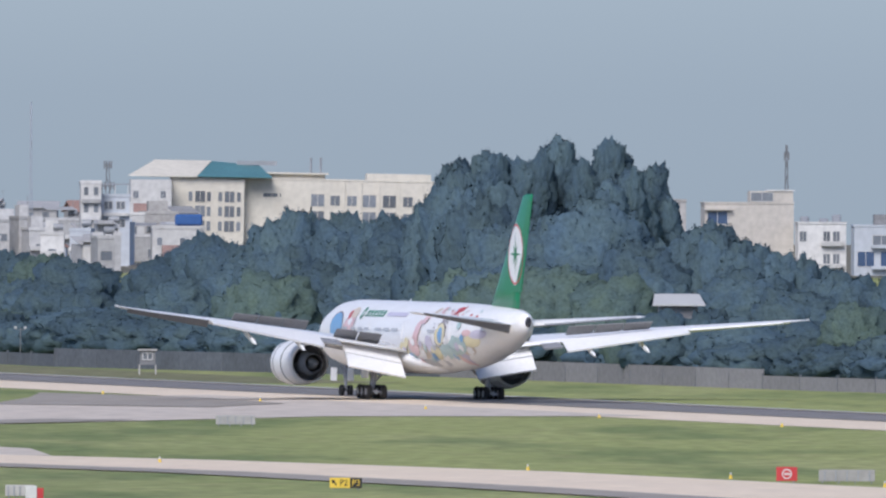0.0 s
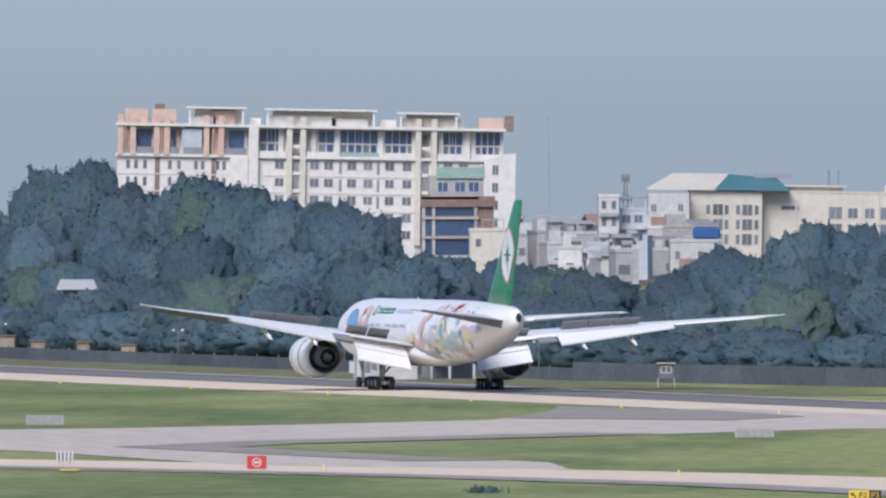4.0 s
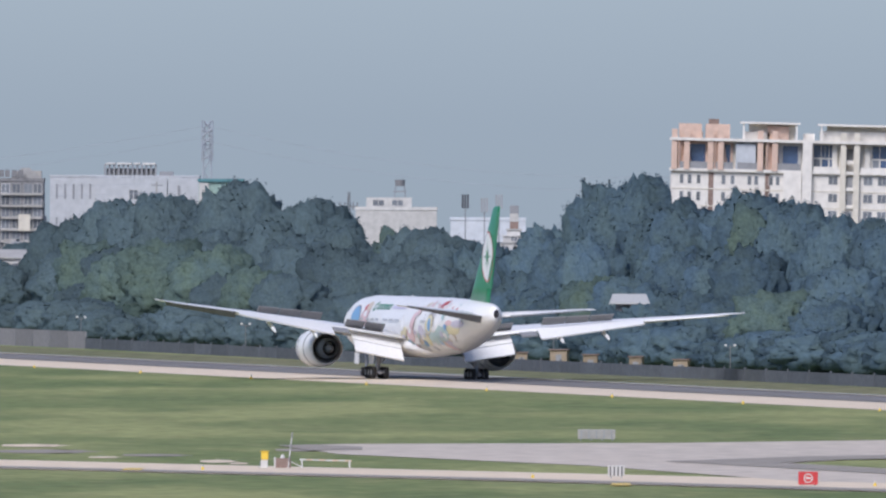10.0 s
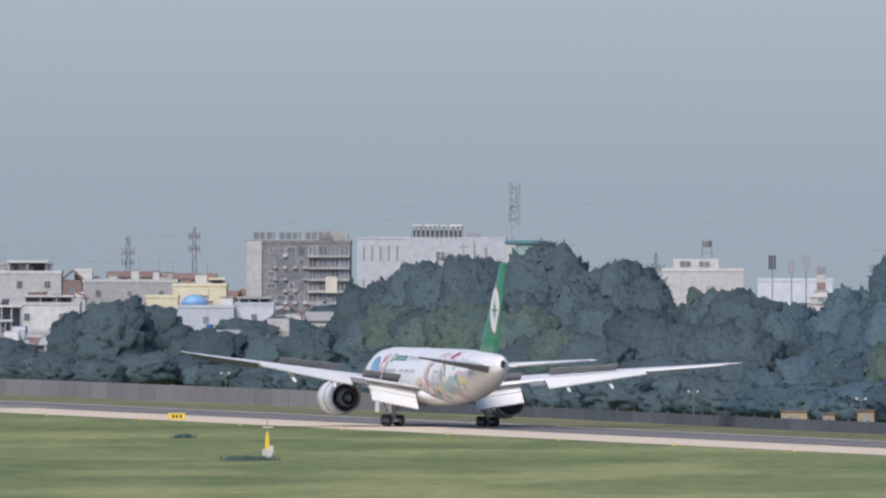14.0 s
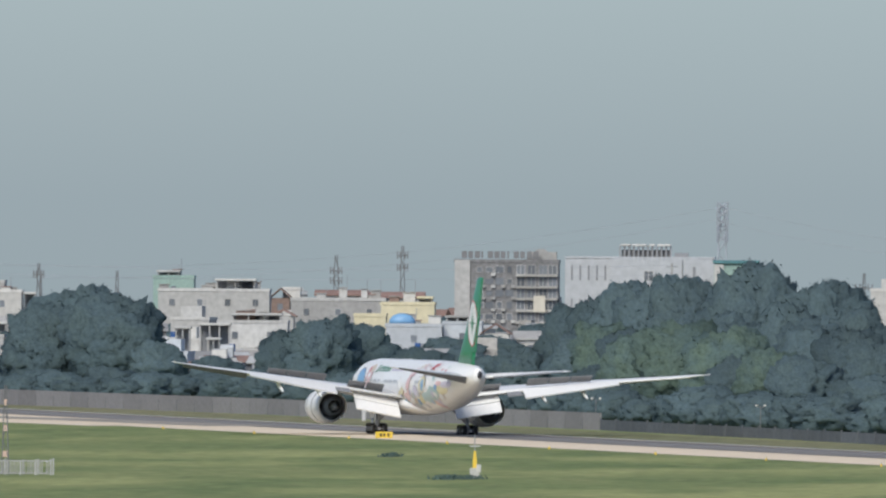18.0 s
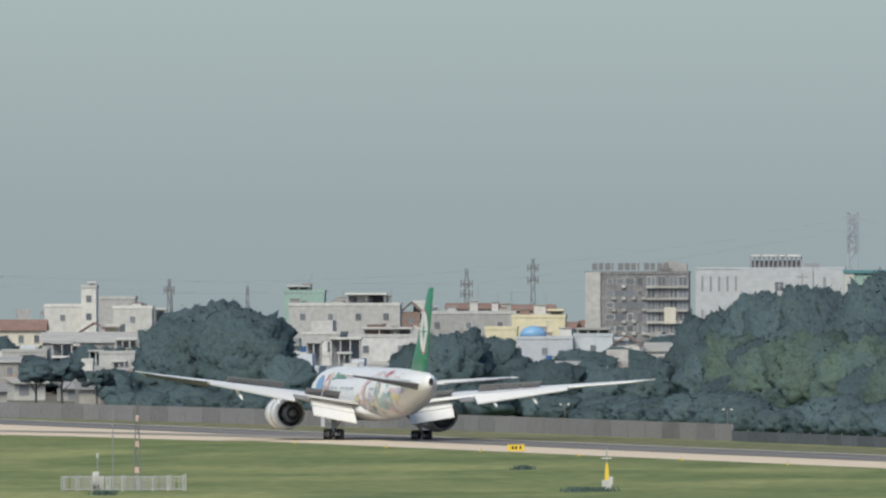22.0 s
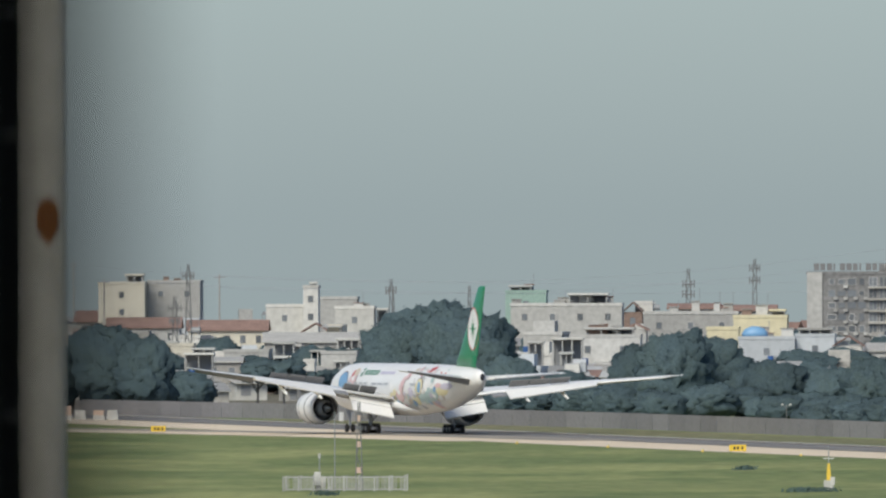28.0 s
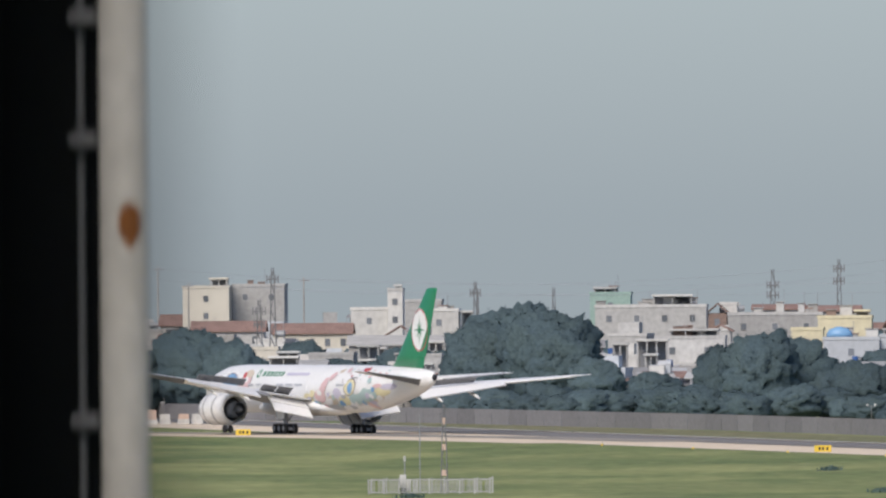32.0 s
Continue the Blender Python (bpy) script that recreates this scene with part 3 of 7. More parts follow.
    # added grey plate that paints the tailplane's shaded underside, left only
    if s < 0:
        plate("stabiliser_panel", [(1.3, -33.4, 6.86), (9.9, -35.95, 7.78), (9.9, -35.8, 7.62), (1.3, -32.9, 6.1)], SHADE_GREY, "grey plate as the shaded underside of the tailplane", stab, 0.05)
    # engine
    ring = lambda r, y, n=32: [(s * 9.6 + r * math.cos(i * math.tau / n), y, 2.85 + r * math.sin(i * math.tau / n)) for i in range(n)]
    engine = part("engine", loft(bmesh.new(), [ring(1.66, 14.30), ring(1.8, 14.50), ring(1.95, 14.00), ring(2.05, 12.20), ring(2.0, 9.60), ring(1.86, 7.80), ring(1.72, 6.80), ring(1.62, 6.82), ring(1.66, 8.00), ring(1.7, 9.40)], caps=False), WHITE, aircraft, "large white engine nacelle", smooth=True)
    part("seam_ring", loft(bmesh.new(), [ring(2.035, 10.05), ring(2.06, 10.00), ring(2.05, 9.75), ring(2.02, 9.70)], caps=False), DULL_GREY, engine, "dark joint around the nacelle")
    part("seam_ring", loft(bmesh.new(), [ring(2.045, 12.80), ring(2.065, 12.75), ring(2.065, 12.60), ring(2.05, 12.55)], caps=False), DULL_GREY, engine)
    part("fan_duct", loft(bmesh.new(), [ring(1.69, 9.30), ring(1.69, 9.00), ring(1.0, 9.00), ring(0.9, 9.20)], caps=False), DUCT, engine, "dark annular fan duct")
    part("core_nozzle", loft(bmesh.new(), [ring(1.05, 9.10), ring(1.12, 7.60), ring(0.86, 5.40), ring(0.8, 5.42), ring(0.84, 6.80)], caps=False), DUCT, engine, "dark metal core nozzle", smooth=True)
    part("exhaust_plug", loft(bmesh.new(), [ring(0.72, 6.80), ring(0.5, 5.60), ring(0.08, 4.40)]), DUCT, engine, smooth=True)
    part("intake_fan", loft(bmesh.new(), [ring(1.7, 13.00), ring(0.3, 13.10), ring(0.05, 13.60)]), DARK_METAL, engine, smooth=True)
    part("pylon", loft(bmesh.new(), [[(s * 9.6 + dx, y, z) for dx, y, z in ((-0.3, 12.2, 4.6), (0.3, 12.2, 4.6), (0.3, 5, 4.6), (-0.3, 5, 4.6))], [(s * 9.6 + dx, y, z) for dx, y, z in ((-0.25, 9.0, 5.3), (0.25, 9.0, 5.3), (0.25, 3.0, 4.9), (-0.25, 3.0, 4.9))]]), WHITE, engine)
    # main gear
    gear = part("main_gear", rodded((s * 5.5, 0, 0.7), (s * 5.0, 0.4, 4.2), 0.27, 0.3, n=12), GREY_METAL, aircraft, "grey main landing gear leg")
    part("brace", rodded((s * 5.4, 0, 1.4), (s * 3.2, 0.6, 3.6), 0.12), GREY_METAL, gear)
    part("brace", rodded((s * 5.45, 0.1, 1.2), (s * 5.0, 3.2, 3.9), 0.12), GREY_METAL, gear)
    part("gear_door", boxed(s * 6.1 - 0.05, s * 6.1 + 0.05, -0.9, 1.5, 1.9, 4.2, bevel=0.03), WHITE, gear, "white landing gear door")
    part("bogie_beam", rodded((s * 5.5, -1.75, 0.66), (s * 5.5, 1.75, 0.66), 0.2), GREY_METAL, gear)
    for y in (-1.47, 0, 1.47):
        part("axle", rodded((s * 5.5 - 0.95, y, 0.66), (s * 5.5 + 0.95, y, 0.66), 0.1), GREY_METAL, gear)
        for dx in (-0.7, 0.7):
            x = s * 5.5 + dx
            wr = lambda r, o, n=20: [(x + o, y + r * math.cos(i * math.tau / n), 0.66 + r * math.sin(i * math.tau / n)) for i in range(n)]
            part("tyre", loft(bmesh.new(), [wr(0.3, -0.22), wr(0.55, -0.25), wr(0.64, -0.17), wr(0.66, 0), wr(0.64, 0.17), wr(0.55, 0.25), wr(0.3, 0.22)]), RUBBER, gear, "black aircraft tyre", smooth=True)
            part("wheel_hub", loft(bmesh.new(), [wr(0.32, -0.24), wr(0.3, -0.26), wr(0.3, 0.26), wr(0.32, 0.24)]), GREY_METAL, gear)

nose_gear = part("nose_gear", rodded((0, 31.2, 0.5), (0, 31.6, 3.0), 0.15, 0.18, n=12), GREY_METAL, aircraft, "grey nose landing gear leg")
part("brace", rodded((0, 31.3, 1.2), (0, 33.2, 2.9), 0.08), GREY_METAL, nose_gear)
for x in (-0.4, 0.4):
    wr = lambda r, o, n=18: [(x + o, 31.2 + r * math.cos(i * math.tau / n), 0.53 + r * math.sin(i * math.tau / n)) for i in range(n)]
    part("tyre", loft(bmesh.new(), [wr(0.25, -0.17), wr(0.46, -0.19), wr(0.53, -0.1), wr(0.53, 0.1), wr(0.46, 0.19), wr(0.25, 0.17)]), RUBBER, nose_gear, smooth=True)
    part("gear_door", boxed(x * 2 - 0.03, x * 2 + 0.03, 31.6, 33.8, 1.4, 2.6), WHITE, nose_gear)

fin = part("tail_fin", loft(bmesh.new(), [foil(0, -21.2, -31.2, 8.0, 0.95, True), foil(0, -23.4, -31.8, 10.0, 0.85, True), foil(0, -32.0, -35.3, 18.4, 0.36, True), foil(0, -33.0, -35.3, 18.6, 0.1, True)]), GREEN, aircraft, "tall green tail fin", smooth=True)
for z0, y0, y1, z1, y2, y3 in ((9.8, -29.6, -31.95, 18.0, -34.2, -35.12),):
    part("rudder", loft(bmesh.new(), [[(-0.13, y0, z0), (0.13, y0, z0), (0.06, y1, z0), (-0.06, y1, z0)], [(-0.06, y2, z1), (0.06, y2, z1), (0.03, y3, z1), (-0.03, y3, z1)]]), GREEN, fin, "green rudder")
for s in (-1, 1):
    def on_fin(y, z, lift):
        """A point on the side of the fin, lifted off its paint."""
        k = (z - 10) / 8.4
        c = (-23.4 - 8.6 * k - y) / (8.4 - 5.1 * k)
        side = [(f, abs(h)) for f, h in ([(0, 0)] + FOIL[1:6] if s > 0 else [(0, 0)] + FOIL[:5:-1])]
        for (f0, h0), (f1, h1) in zip(side, side[1:]):
            if f0 <= c <= f1:
                return s * (0.48 * (0.85 - 0.49 * k) * (h0 + (h1 - h0) * (c - f0) / (f1 - f0)) + lift), y, z
        return s * (0.06 + lift), y, z

    def disc(r0, r1, lift, material, label, name, n=28):
        bm = bmesh.new()
        turn = [i * math.tau / n for i in range(n)]
        steps = [r1 + (r0 - r1) * i / 5 for i in range(6)] if r0 == 0 else [r1, r0]
        rings = [[bm.verts.new(on_fin(-30.3 + r * 0.95 * math.cos(t), 13.2 + r * 1.12 * math.sin(t), lift)) for t in turn] for r in steps if r > 0]
        for p, q in zip(rings, rings[1:]):
            for i in range(n):
                bm.faces.new((p[i], p[(i + 1) % n], q[(i + 1) % n], q[i]))
        if r0 == 0:
            bm.faces.new(rings[-1])
        return part(name, bm, material, fin, label)
    disc(0, 2.5, 0.03, WHITE, "white round emblem field", "emblem_disc")
    disc(2.3, 2.45, 0.045, RED, "thin orange-red ring", "emblem_ring")
    bm = bmesh.new()
    star = [bm.verts.new(on_fin(-30.3 + r * 0.9 * math.cos(a), 13.2 + r * 1.1 * math.sin(a), 0.06)) for i in range(16) for r, a in (((1.0 if i % 2 == 0 else 0.28) * (1.9 if i % 4 == 0 else 1.2), i * math.tau / 16),)]
    bm.faces.new(star)
    part("emblem_star", bm, GREEN, fin, "green star in the emblem")

# the airframe rides a little higher on its struts
for o in aircraft.children:
    if not o.name.startswith(("main_gear", "nose_gear")):
        o.location.z += 0.25


# ---- trees ----
def crown_mesh(seed, radius, low, top, lumps, leaves, leaf, material, name, core=0.84):
    """A lobed crown clothed in leaf sprays, with ragged bunches standing off it; its normals follow the crown, so that it shades softly."""
    rnd = random.Random(seed)
    mid, half = (low + top) / 2, (top - low) / 2
    centre, drift = Vector((0, 0, mid - half * 0.35)), Vector((seed * 3.7, 0, 0))
    verts, normals, faces = [], [], []

    def reach(n):
        """How far the crown bulges in direction n."""
        return 0.88 + 0.26 * noise.noise(n * 1.3 + drift) + 0.22 * noise.noise(n * 3.1 + drift) + 0.15 * noise.noise(n * 6.5 + drift) + 0.09 * noise.noise(n * 13 + drift) + 0.04 * noise.noise(n * 25 + drift)

    def at(n, k):
        k *= (math.hypot(n.x, n.y) ** 2.7 + abs(n.z) ** 2.7) ** (-1 / 2.7)
        return Vector((n.x * radius * k, n.y * radius * k, mid + n.z * half * k))

    def outward(p, n):
        """The crown's own outward direction at p, blended with n."""
        d = p - centre
        d = Vector((d.x / radius, d.y / radius, d.z / half)).normalized()
        return tuple((d * 0.7 + n * 0.3).normalized())

    def mass(place, n_sub, shrink):
        bm = bmesh.new()
        bmesh.ops.create_icosphere(bm, subdivisions=n_sub, radius=1)
        for v in bm.verts:
            v.co = place(v.co.normalized(), shrink)
        bm.normal_update()
        k = len(verts)
        verts.extend(tuple(v.co) for v in bm.verts)
        normals.extend(outward(v.co, v.normal) for v in bm.verts)
        faces.extend(tuple(v.index + k for v in f.verts) for f in bm.faces)
        bm.free()

    places = [lambda n, k: at(n, reach(n) * k)]
    if core < 0.7:
        # an open crown: separate clumps on the limbs in place of one mass
        places = []
        for i in range(lumps):
            h = -0.85 + 1.75 * (i + 0.5) / lumps
            a, q = i * 2.399 + rnd.uniform(-0.4, 0.4), math.sqrt(1 - h * h * 0.9)
            c = at(Vector((q * math.cos(a), q * math.sin(a), h)), rnd.uniform(0.45, 0.85))
            r = radius * rnd.uniform(0.2, 0.36)
            turn = Vector((i * 5.1, seed, 0))
            places.append(lambda n, k, c=c, r=r, turn=turn: c + Vector((n.x, n.y, n.z * 0.72)) * (r * k * (0.95 + 0.5 * noise.noise(n * 1.6 + turn) + 0.25 * noise.noise(n * 4 + turn))))
    for place in places:
        mass(place, (5 if leaves > 3000 else 4) if len(places) == 1 else 3, 0.96)
    inner = len(faces)

    def spray(p, n, q):
        u = Vector((rnd.gauss(0, 1), rnd.gauss(0, 1), rnd.gauss(0, 1))).normalized()
        face = (n + Vector((rnd.gauss(0, 1), rnd.gauss(0, 1), rnd.gauss(0.4, 1))) * 0.12).normalized()
        w = face.cross(u).normalized()
        u = w.cross(face).normalized()
        k = len(verts)
        verts.extend((tuple(p - u * q * 0.8), tuple(p + w * q * 0.6 + u * q * 0.2), tuple(p + u * q - w * q * 0.3)))
        normals.extend([outward(p, n)] * 3)
        faces.append((k + 2, k + 1, k))

    made = 0
    while made < leaves:
        n = Vector((rnd.gauss(0, 1), rnd.gauss(0, 1), rnd.gauss(0.2, 1))).normalized()
        place = rnd.choice(places)
        if rnd.random() < 0.025:
            # a bunch that stands off the crown
            tip = place(n, rnd.uniform(0.965, 1.01))
            for _ in range(7):
                spray(tip + Vector((rnd.gauss(0, 0.22), rnd.gauss(0, 0.22), rnd.gauss(0, 0.2))), n, leaf * rnd.uniform(0.6, 1.1))
            made += 7
        else:
            side = n.orthogonal().normalized() * 0.04
            p = place(n, 0.962)
            lie = (place((n + side).normalized(), 0.962) - p).cross(place((n + n.cross(side)).normalized(), 0.962) - p).normalized()
            spray(p + lie * rnd.uniform(0.0, 0.05), lie, leaf * rnd.uniform(0.6, 1.4))
            made += 1
    peak = max(v[2] for v in verts)
    verts = [(x, y, low + (z - low) * (top - low) / (peak - low) if z > low else z) for x, y, z in verts]
    out = bpy.data.meshes.new(name)
    out.from_pydata(verts, [], faces)
    out.polygons.foreach_set("use_smooth", [True] * len(faces))
    out.materials.append(material)
    out.materials.append(LEAF_INNER if material is LEAF else material)
    out.polygons.foreach_set("material_index", [1] * inner + [0] * (len(faces) - inner))
    out.normals_split_custom_set_from_vertices(normals)
    return out


def trunk_mesh(seed, height, reach, r):
    rnd = random.Random(seed)
    bm = bmesh.new()
    rod(bm, (0, 0, 0), (0.2, 0.1, height * 0.45), r, r * 0.7, 9)
    rod(bm, (0.2, 0.1, height * 0.45), (0.1, 0, height * 0.8), r * 0.7, r * 0.3, 8)
    for i in range(6):
        a, z = i * 2.4 + rnd.uniform(-0.4, 0.4), height * rnd.uniform(0.25, 0.5)
        rod(bm, (0.1, 0.05, z), (reach * 0.7 * math.cos(a), reach * 0.7 * math.sin(a), z + height * rnd.uniform(0.2, 0.35)), r * 0.42, r * 0.12, 6)
    me = bpy.data.meshes.new("trunk")
    bm.to_mesh(me)
    bm.free()
    me.materials.append(BARK)
    return me


def tree_kind(seed, label, material=None, radius=6.5, low=0.6, top=18.0, lumps=24, leaves=4800, leaf=0.2, r=0.4, core=0.84):
    tr = thing("tree", pose(0, 0, -200), label, "tree", "trees along the airfield edge")
    tk, cr = new("trunk", trunk_mesh(seed, top, radius, r)), new("crown", crown_mesh(seed, radius, low, top, lumps, leaves, leaf, material or LEAF, "crown", core))
    tk.parent = cr.parent = tr
    tr["high"] = top
    return tr


def plant(kind, x, y, height, turn, wide=1.0, name="tree"):
    k = height / kind["high"]
    m = Matrix.LocRotScale((x, y, 0), Euler((0, 0, turn)), (k * wide, k * wide, k))
    made = copy_thing(kind, m)
    made.name = name
    return made


KINDS = [tree_kind(11 + i, "broad dark green tree with a dense rounded crown, hazed blue", radius=6.2 + 0.5 * (i % 3), lumps=22 + 2 * i) for i in range(4)]
FAR_KINDS = [tree_kind(15 + i, "broad dull green tree with a dense rounded crown, hazed blue", LEAF_FAR, radius=6.4 + 0.4 * (i % 3)) for i in range(4)]
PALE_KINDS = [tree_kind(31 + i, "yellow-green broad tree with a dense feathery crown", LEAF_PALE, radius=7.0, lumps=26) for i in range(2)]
FAR_AIRY = tree_kind(57, "small dull green tree with a flat spreading crown, hazed blue", LEAF_FAR, radius=6.5, low=9.5, lumps=16, leaves=5000, leaf=0.26, core=0.5)
TALL = [tree_kind(51 + i, "tall dark tree with a small round crown high on its trunk, hazed blue", radius=4.2, low=11.2, leaves=3800) for i in range(3)]
# heights of the belt's back row: bearing in thousandths (x / y), metres high
BELT = [
    (-19.2, 11.9), (-17.5, 15.1), (-15, 16.4), (-12.4, 18.4), (-9.2, 19.9), (-7.5, 19.3), (-6, 15.4), (-4.8, 14.1), (-3.1, 15.6),
    (-1.6, 13.8), (-0.4, 11.9), (1, 14.8), (2.5, 19), (4.2, 20.7), (5.9, 20.1), (6.4, 17.4), (8.9, 19.2), (11, 18.6),
    (11.5, 17.5), (12.7, 18), (14.5, 16.3), (16, 16.6), (17.2, 15), (17.6, 11.9), (19, 10.3), (20.3, 12.9), (21.1, 11.3),
    (23.2, 10), (26, 9), (28.3, 12.3), (31.1, 14.9), (32.8, 16.2), (34.9, 14.5), (36, 14.4), (36.8, 15.8), (37.9, 20),
    (41.1, 22.2), (42.8, 25.0), (44.5, 24.9), (45, 22.4), (46, 20.8), (46.8, 14.6), (48.7, 14.6), (51.9, 12.5), (52.2, 10.8),
    (54.6, 10.4),
]


def belt_height(x, y):
    a = 1000 * x / y
    for (a0, h0), (a1, h1) in zip(BELT, BELT[1:]):
        if a0 <= a <= a1:
            return h0 + (h1 - h0) * (a - a0) / (a1 - a0)
    return BELT[0][1] if a < BELT[0][0] else BELT[-1][1]


BUSHES = [tree_kind(71 + i, "dense dark green shrub behind the wall, hazed blue", radius=6.0, low=0.5, top=10.0, lumps=12, leaves=2200, leaf=0.24, r=0.25) for i in range(3)]
FAR_BUSHES = [tree_kind(81 + i, "dense dull green shrub behind the wall, hazed blue", LEAF_FAR, radius=6.0, low=0.5, top=10.0, lumps=12, leaves=2200, leaf=0.24, r=0.25) for i in range(3)]
rnd = random.Random(5)
a = -60
while a < 1000:
    x, y = runway(a, 51 + rnd.uniform(-2, 2) + (0 if a > 300 else (300 - a) * 0.075))
    tagged(plant(rnd.choice(FAR_BUSHES if x / y < -0.002 else BUSHES), x, y, rnd.uniform(3.6, 6.0), rnd.uniform(0, 6.28), rnd.uniform(1.2, 1.8), "shrub"), category="shrub", group="shrubs behind the wall")
    a += rnd.uniform(7, 11)
for row, (off, share, step) in enumerate(((64, 0.5, 16), (80, 0.75, 17), (97, 1.0, 12))):
    a = -60 + row * 5
    while a < 1190:
        x, y = runway(a + rnd.uniform(-3, 3), off + rnd.uniform(-5, 5) + (0 if a > 250 else (250 - a) * 0.06))
        a += step * rnd.uniform(0.8, 1.2)
        b = 1000 * x / y
        if not -17.4 < b < 57:
            continue
        h = min(belt_height(x - 3, y), belt_height(x + 3, y), belt_height(x, y)) if share == 1.0 else belt_height(x, y)
        h *= 1.055 * share * (rnd.uniform(0.82, 1.02) if share < 1 else rnd.uniform(0.95, 1.04))
        kind = rnd.choice(KINDS)
        # leaf colour switched here to follow a shift of haze and white balance
        if b < -2:
            kind = FAR_KINDS[KINDS.index(kind)]
        if 37.4 < b < 47.2 and share > 0.6:
            if share == 1.0:
                continue
            h *= 0.95
        if rnd.random() < 0.02:
            kind = rnd.choice(PALE_KINDS)
        plant(kind, x, y, h, rnd.uniform(0, 6.28), max(0.95, min(1.5, 14 / h)) * rnd.uniform(0.9, 1.1))
# broad yellow-green trees in front of the belt: bearing in thousandths, metres high, spread
for b, h, wide in ((-14.4, 11.5, 1.25), (-12.6, 13.6, 1.35), (-10.9, 13.0, 1.3), (-9.4, 10.5, 1.2), (31.6, 10.4, 1.2), (30.4, 8.6, 1.2), (39.3, 10.4, 1.25), (41.0, 11.4, 1.25), (42.8, 10.8, 1.25), (50.2, 8.4, 1.2), (3.4, 10.5, 1.2)):
    off = 60
    along = (0.001 * b * (2400 + 0.2124 * off) - 89.7 - 0.9772 * off) / (-0.2124 - 0.001 * b * 0.9772)
    x, y = runway(along, off + (0 if along > 250 else (250 - along) * 0.06))
    plant(rnd.choice(PALE_KINDS), x, y, h, rnd.uniform(0, 6.28), wide)
for x, y, h in ((12.2, 3008, 7.3), (16.1, 3010, 7.6), (14.2, 3004, 6.7), (117.3, 2551, 7.4), (122.1, 2551, 7.2)):
    plant(rnd.choice(KINDS), x, y, h, rnd.uniform(0, 6.28), 1.2)
for b, h in ((49.4, 14.0), (50.4, 13.2), (51.3, 12.4), (48.6, 14.6), (52.6, 10.6), (54.4, 9.6), (55.6, 9.4)):
    plant(KINDS[int(b) % 4], 2.64 * b, 2640, h, b, 0.8)
# tall slim yellow-green bushes just behind the wall
for b, h, wide in ((35.7, 7.2, 0.34), (36.5, 6.2, 0.3), (37.3, 6.6, 0.3), (37.9, 6.0, 0.34), (38.7, 7.4, 0.4), (39.3, 7.0, 0.36), (42.3, 6.6, 0.5), (44.3, 7.2, 0.7)):
    along = (0.001 * b * 2412 - 89.7 - 0.9772 * 57) / (-0.2124 - 0.001 * b * 0.9772)
    plant(PALE_KINDS[int(10 * b) % 2], *runway(along, 58), h, b * 3, wide)
# the tall open clump at the near end of the belt
for b, h, wide, kind in ((37.6, 17.5, 0.7, 0), (38.6, 20.4, 0.6, 1), (39.8, 20.8, 0.62, 2), (40.8, 20.0, 0.6, 3), (39.2, 18.0, 0.75, 3), (41.4, 18.4, 0.7, 1), (43.2, 17.2, 0.7, 2), (44.8, 15.8, 0.65, 3), (46.6, 13.0, 0.7, 1),
                         (38.5, 21.0, 0.48, 4), (39.7, 21.8, 0.5, 5), (40.9, 21.2, 0.46, 6), (41.6, 21.6, 0.4, 4), (42.3, 23.3, 0.44, 5), (43.2, 21.0, 0.4, 6), (44.3, 23.1, 0.46, 4), (45.1, 20.2, 0.36, 5), (45.9, 20.6, 0.36, 6), (46.5, 17.4, 0.36, 4), (45.6, 17.6, 0.42, 5), (42.6, 19.6, 0.5, 6), (44.2, 19.0, 0.5, 5)):
    y = rnd.uniform(2700, 2730)
    plant((KINDS + TALL)[kind], 0.001 * b * y, y, h * 1.03, rnd.uniform(0, 6.28), wide)
for i in range(12):
    y = rnd.uniform(2745, 2790)
    plant(rnd.choice(KINDS), y * (0.0355 + 0.001 * i + rnd.uniform(0, 0.0006)), y, rnd.uniform(13.5, 16), rnd.uniform(0, 6.28), rnd.uniform(0.9, 1.1))
for i in range(4, 26):
    x = -152 + i * 3.2 + rnd.uniform(-1, 1)
    tagged(plant(rnd.choice(FAR_BUSHES), x, 3615 + rnd.uniform(-12, 20) - 1.2 * (x + 152), rnd.uniform(3.4, 5.6), rnd.uniform(0, 6.28), rnd.uniform(1.1, 1.7), "shrub"), category="shrub", group="shrubs behind the wall")
for x, y, h, w, kind in ((-134.5, 3655, 14.0, 1.25, 0), (-124.8, 3650, 15.6, 1.25, 1), (-130, 3662, 16.4, 1.3, 2), (-118.5, 3645, 9.0, 1.4, 3), (-95, 3600, 12.8, 1.3, 3), (-90, 3610, 11.5, 1.3, 0), (-100, 3615, 10.5, 1.2, 1),
                         (-80, 3560, 8.5, 1.5, 2), (-72, 3540, 7.5, 1.5, 1), (-84, 3575, 7.5, 1.5, 3), (-66, 3500, 9, 1.4, 0), (-177, 3720, 13.0, 1.15, 1), (-172, 3715, 11.5, 1.15, 3), (-186, 3725, 10, 1.3, 0)):
    plant(FAR_KINDS[kind], x, y, h, x * 1.7, w)
for x, h in ((-158.2, 7.2), (-154.4, 7.7), (-149.5, 6.2)):
    plant(FAR_AIRY, x, 3762, h, x, 1.25)
rnd = random.Random(8)
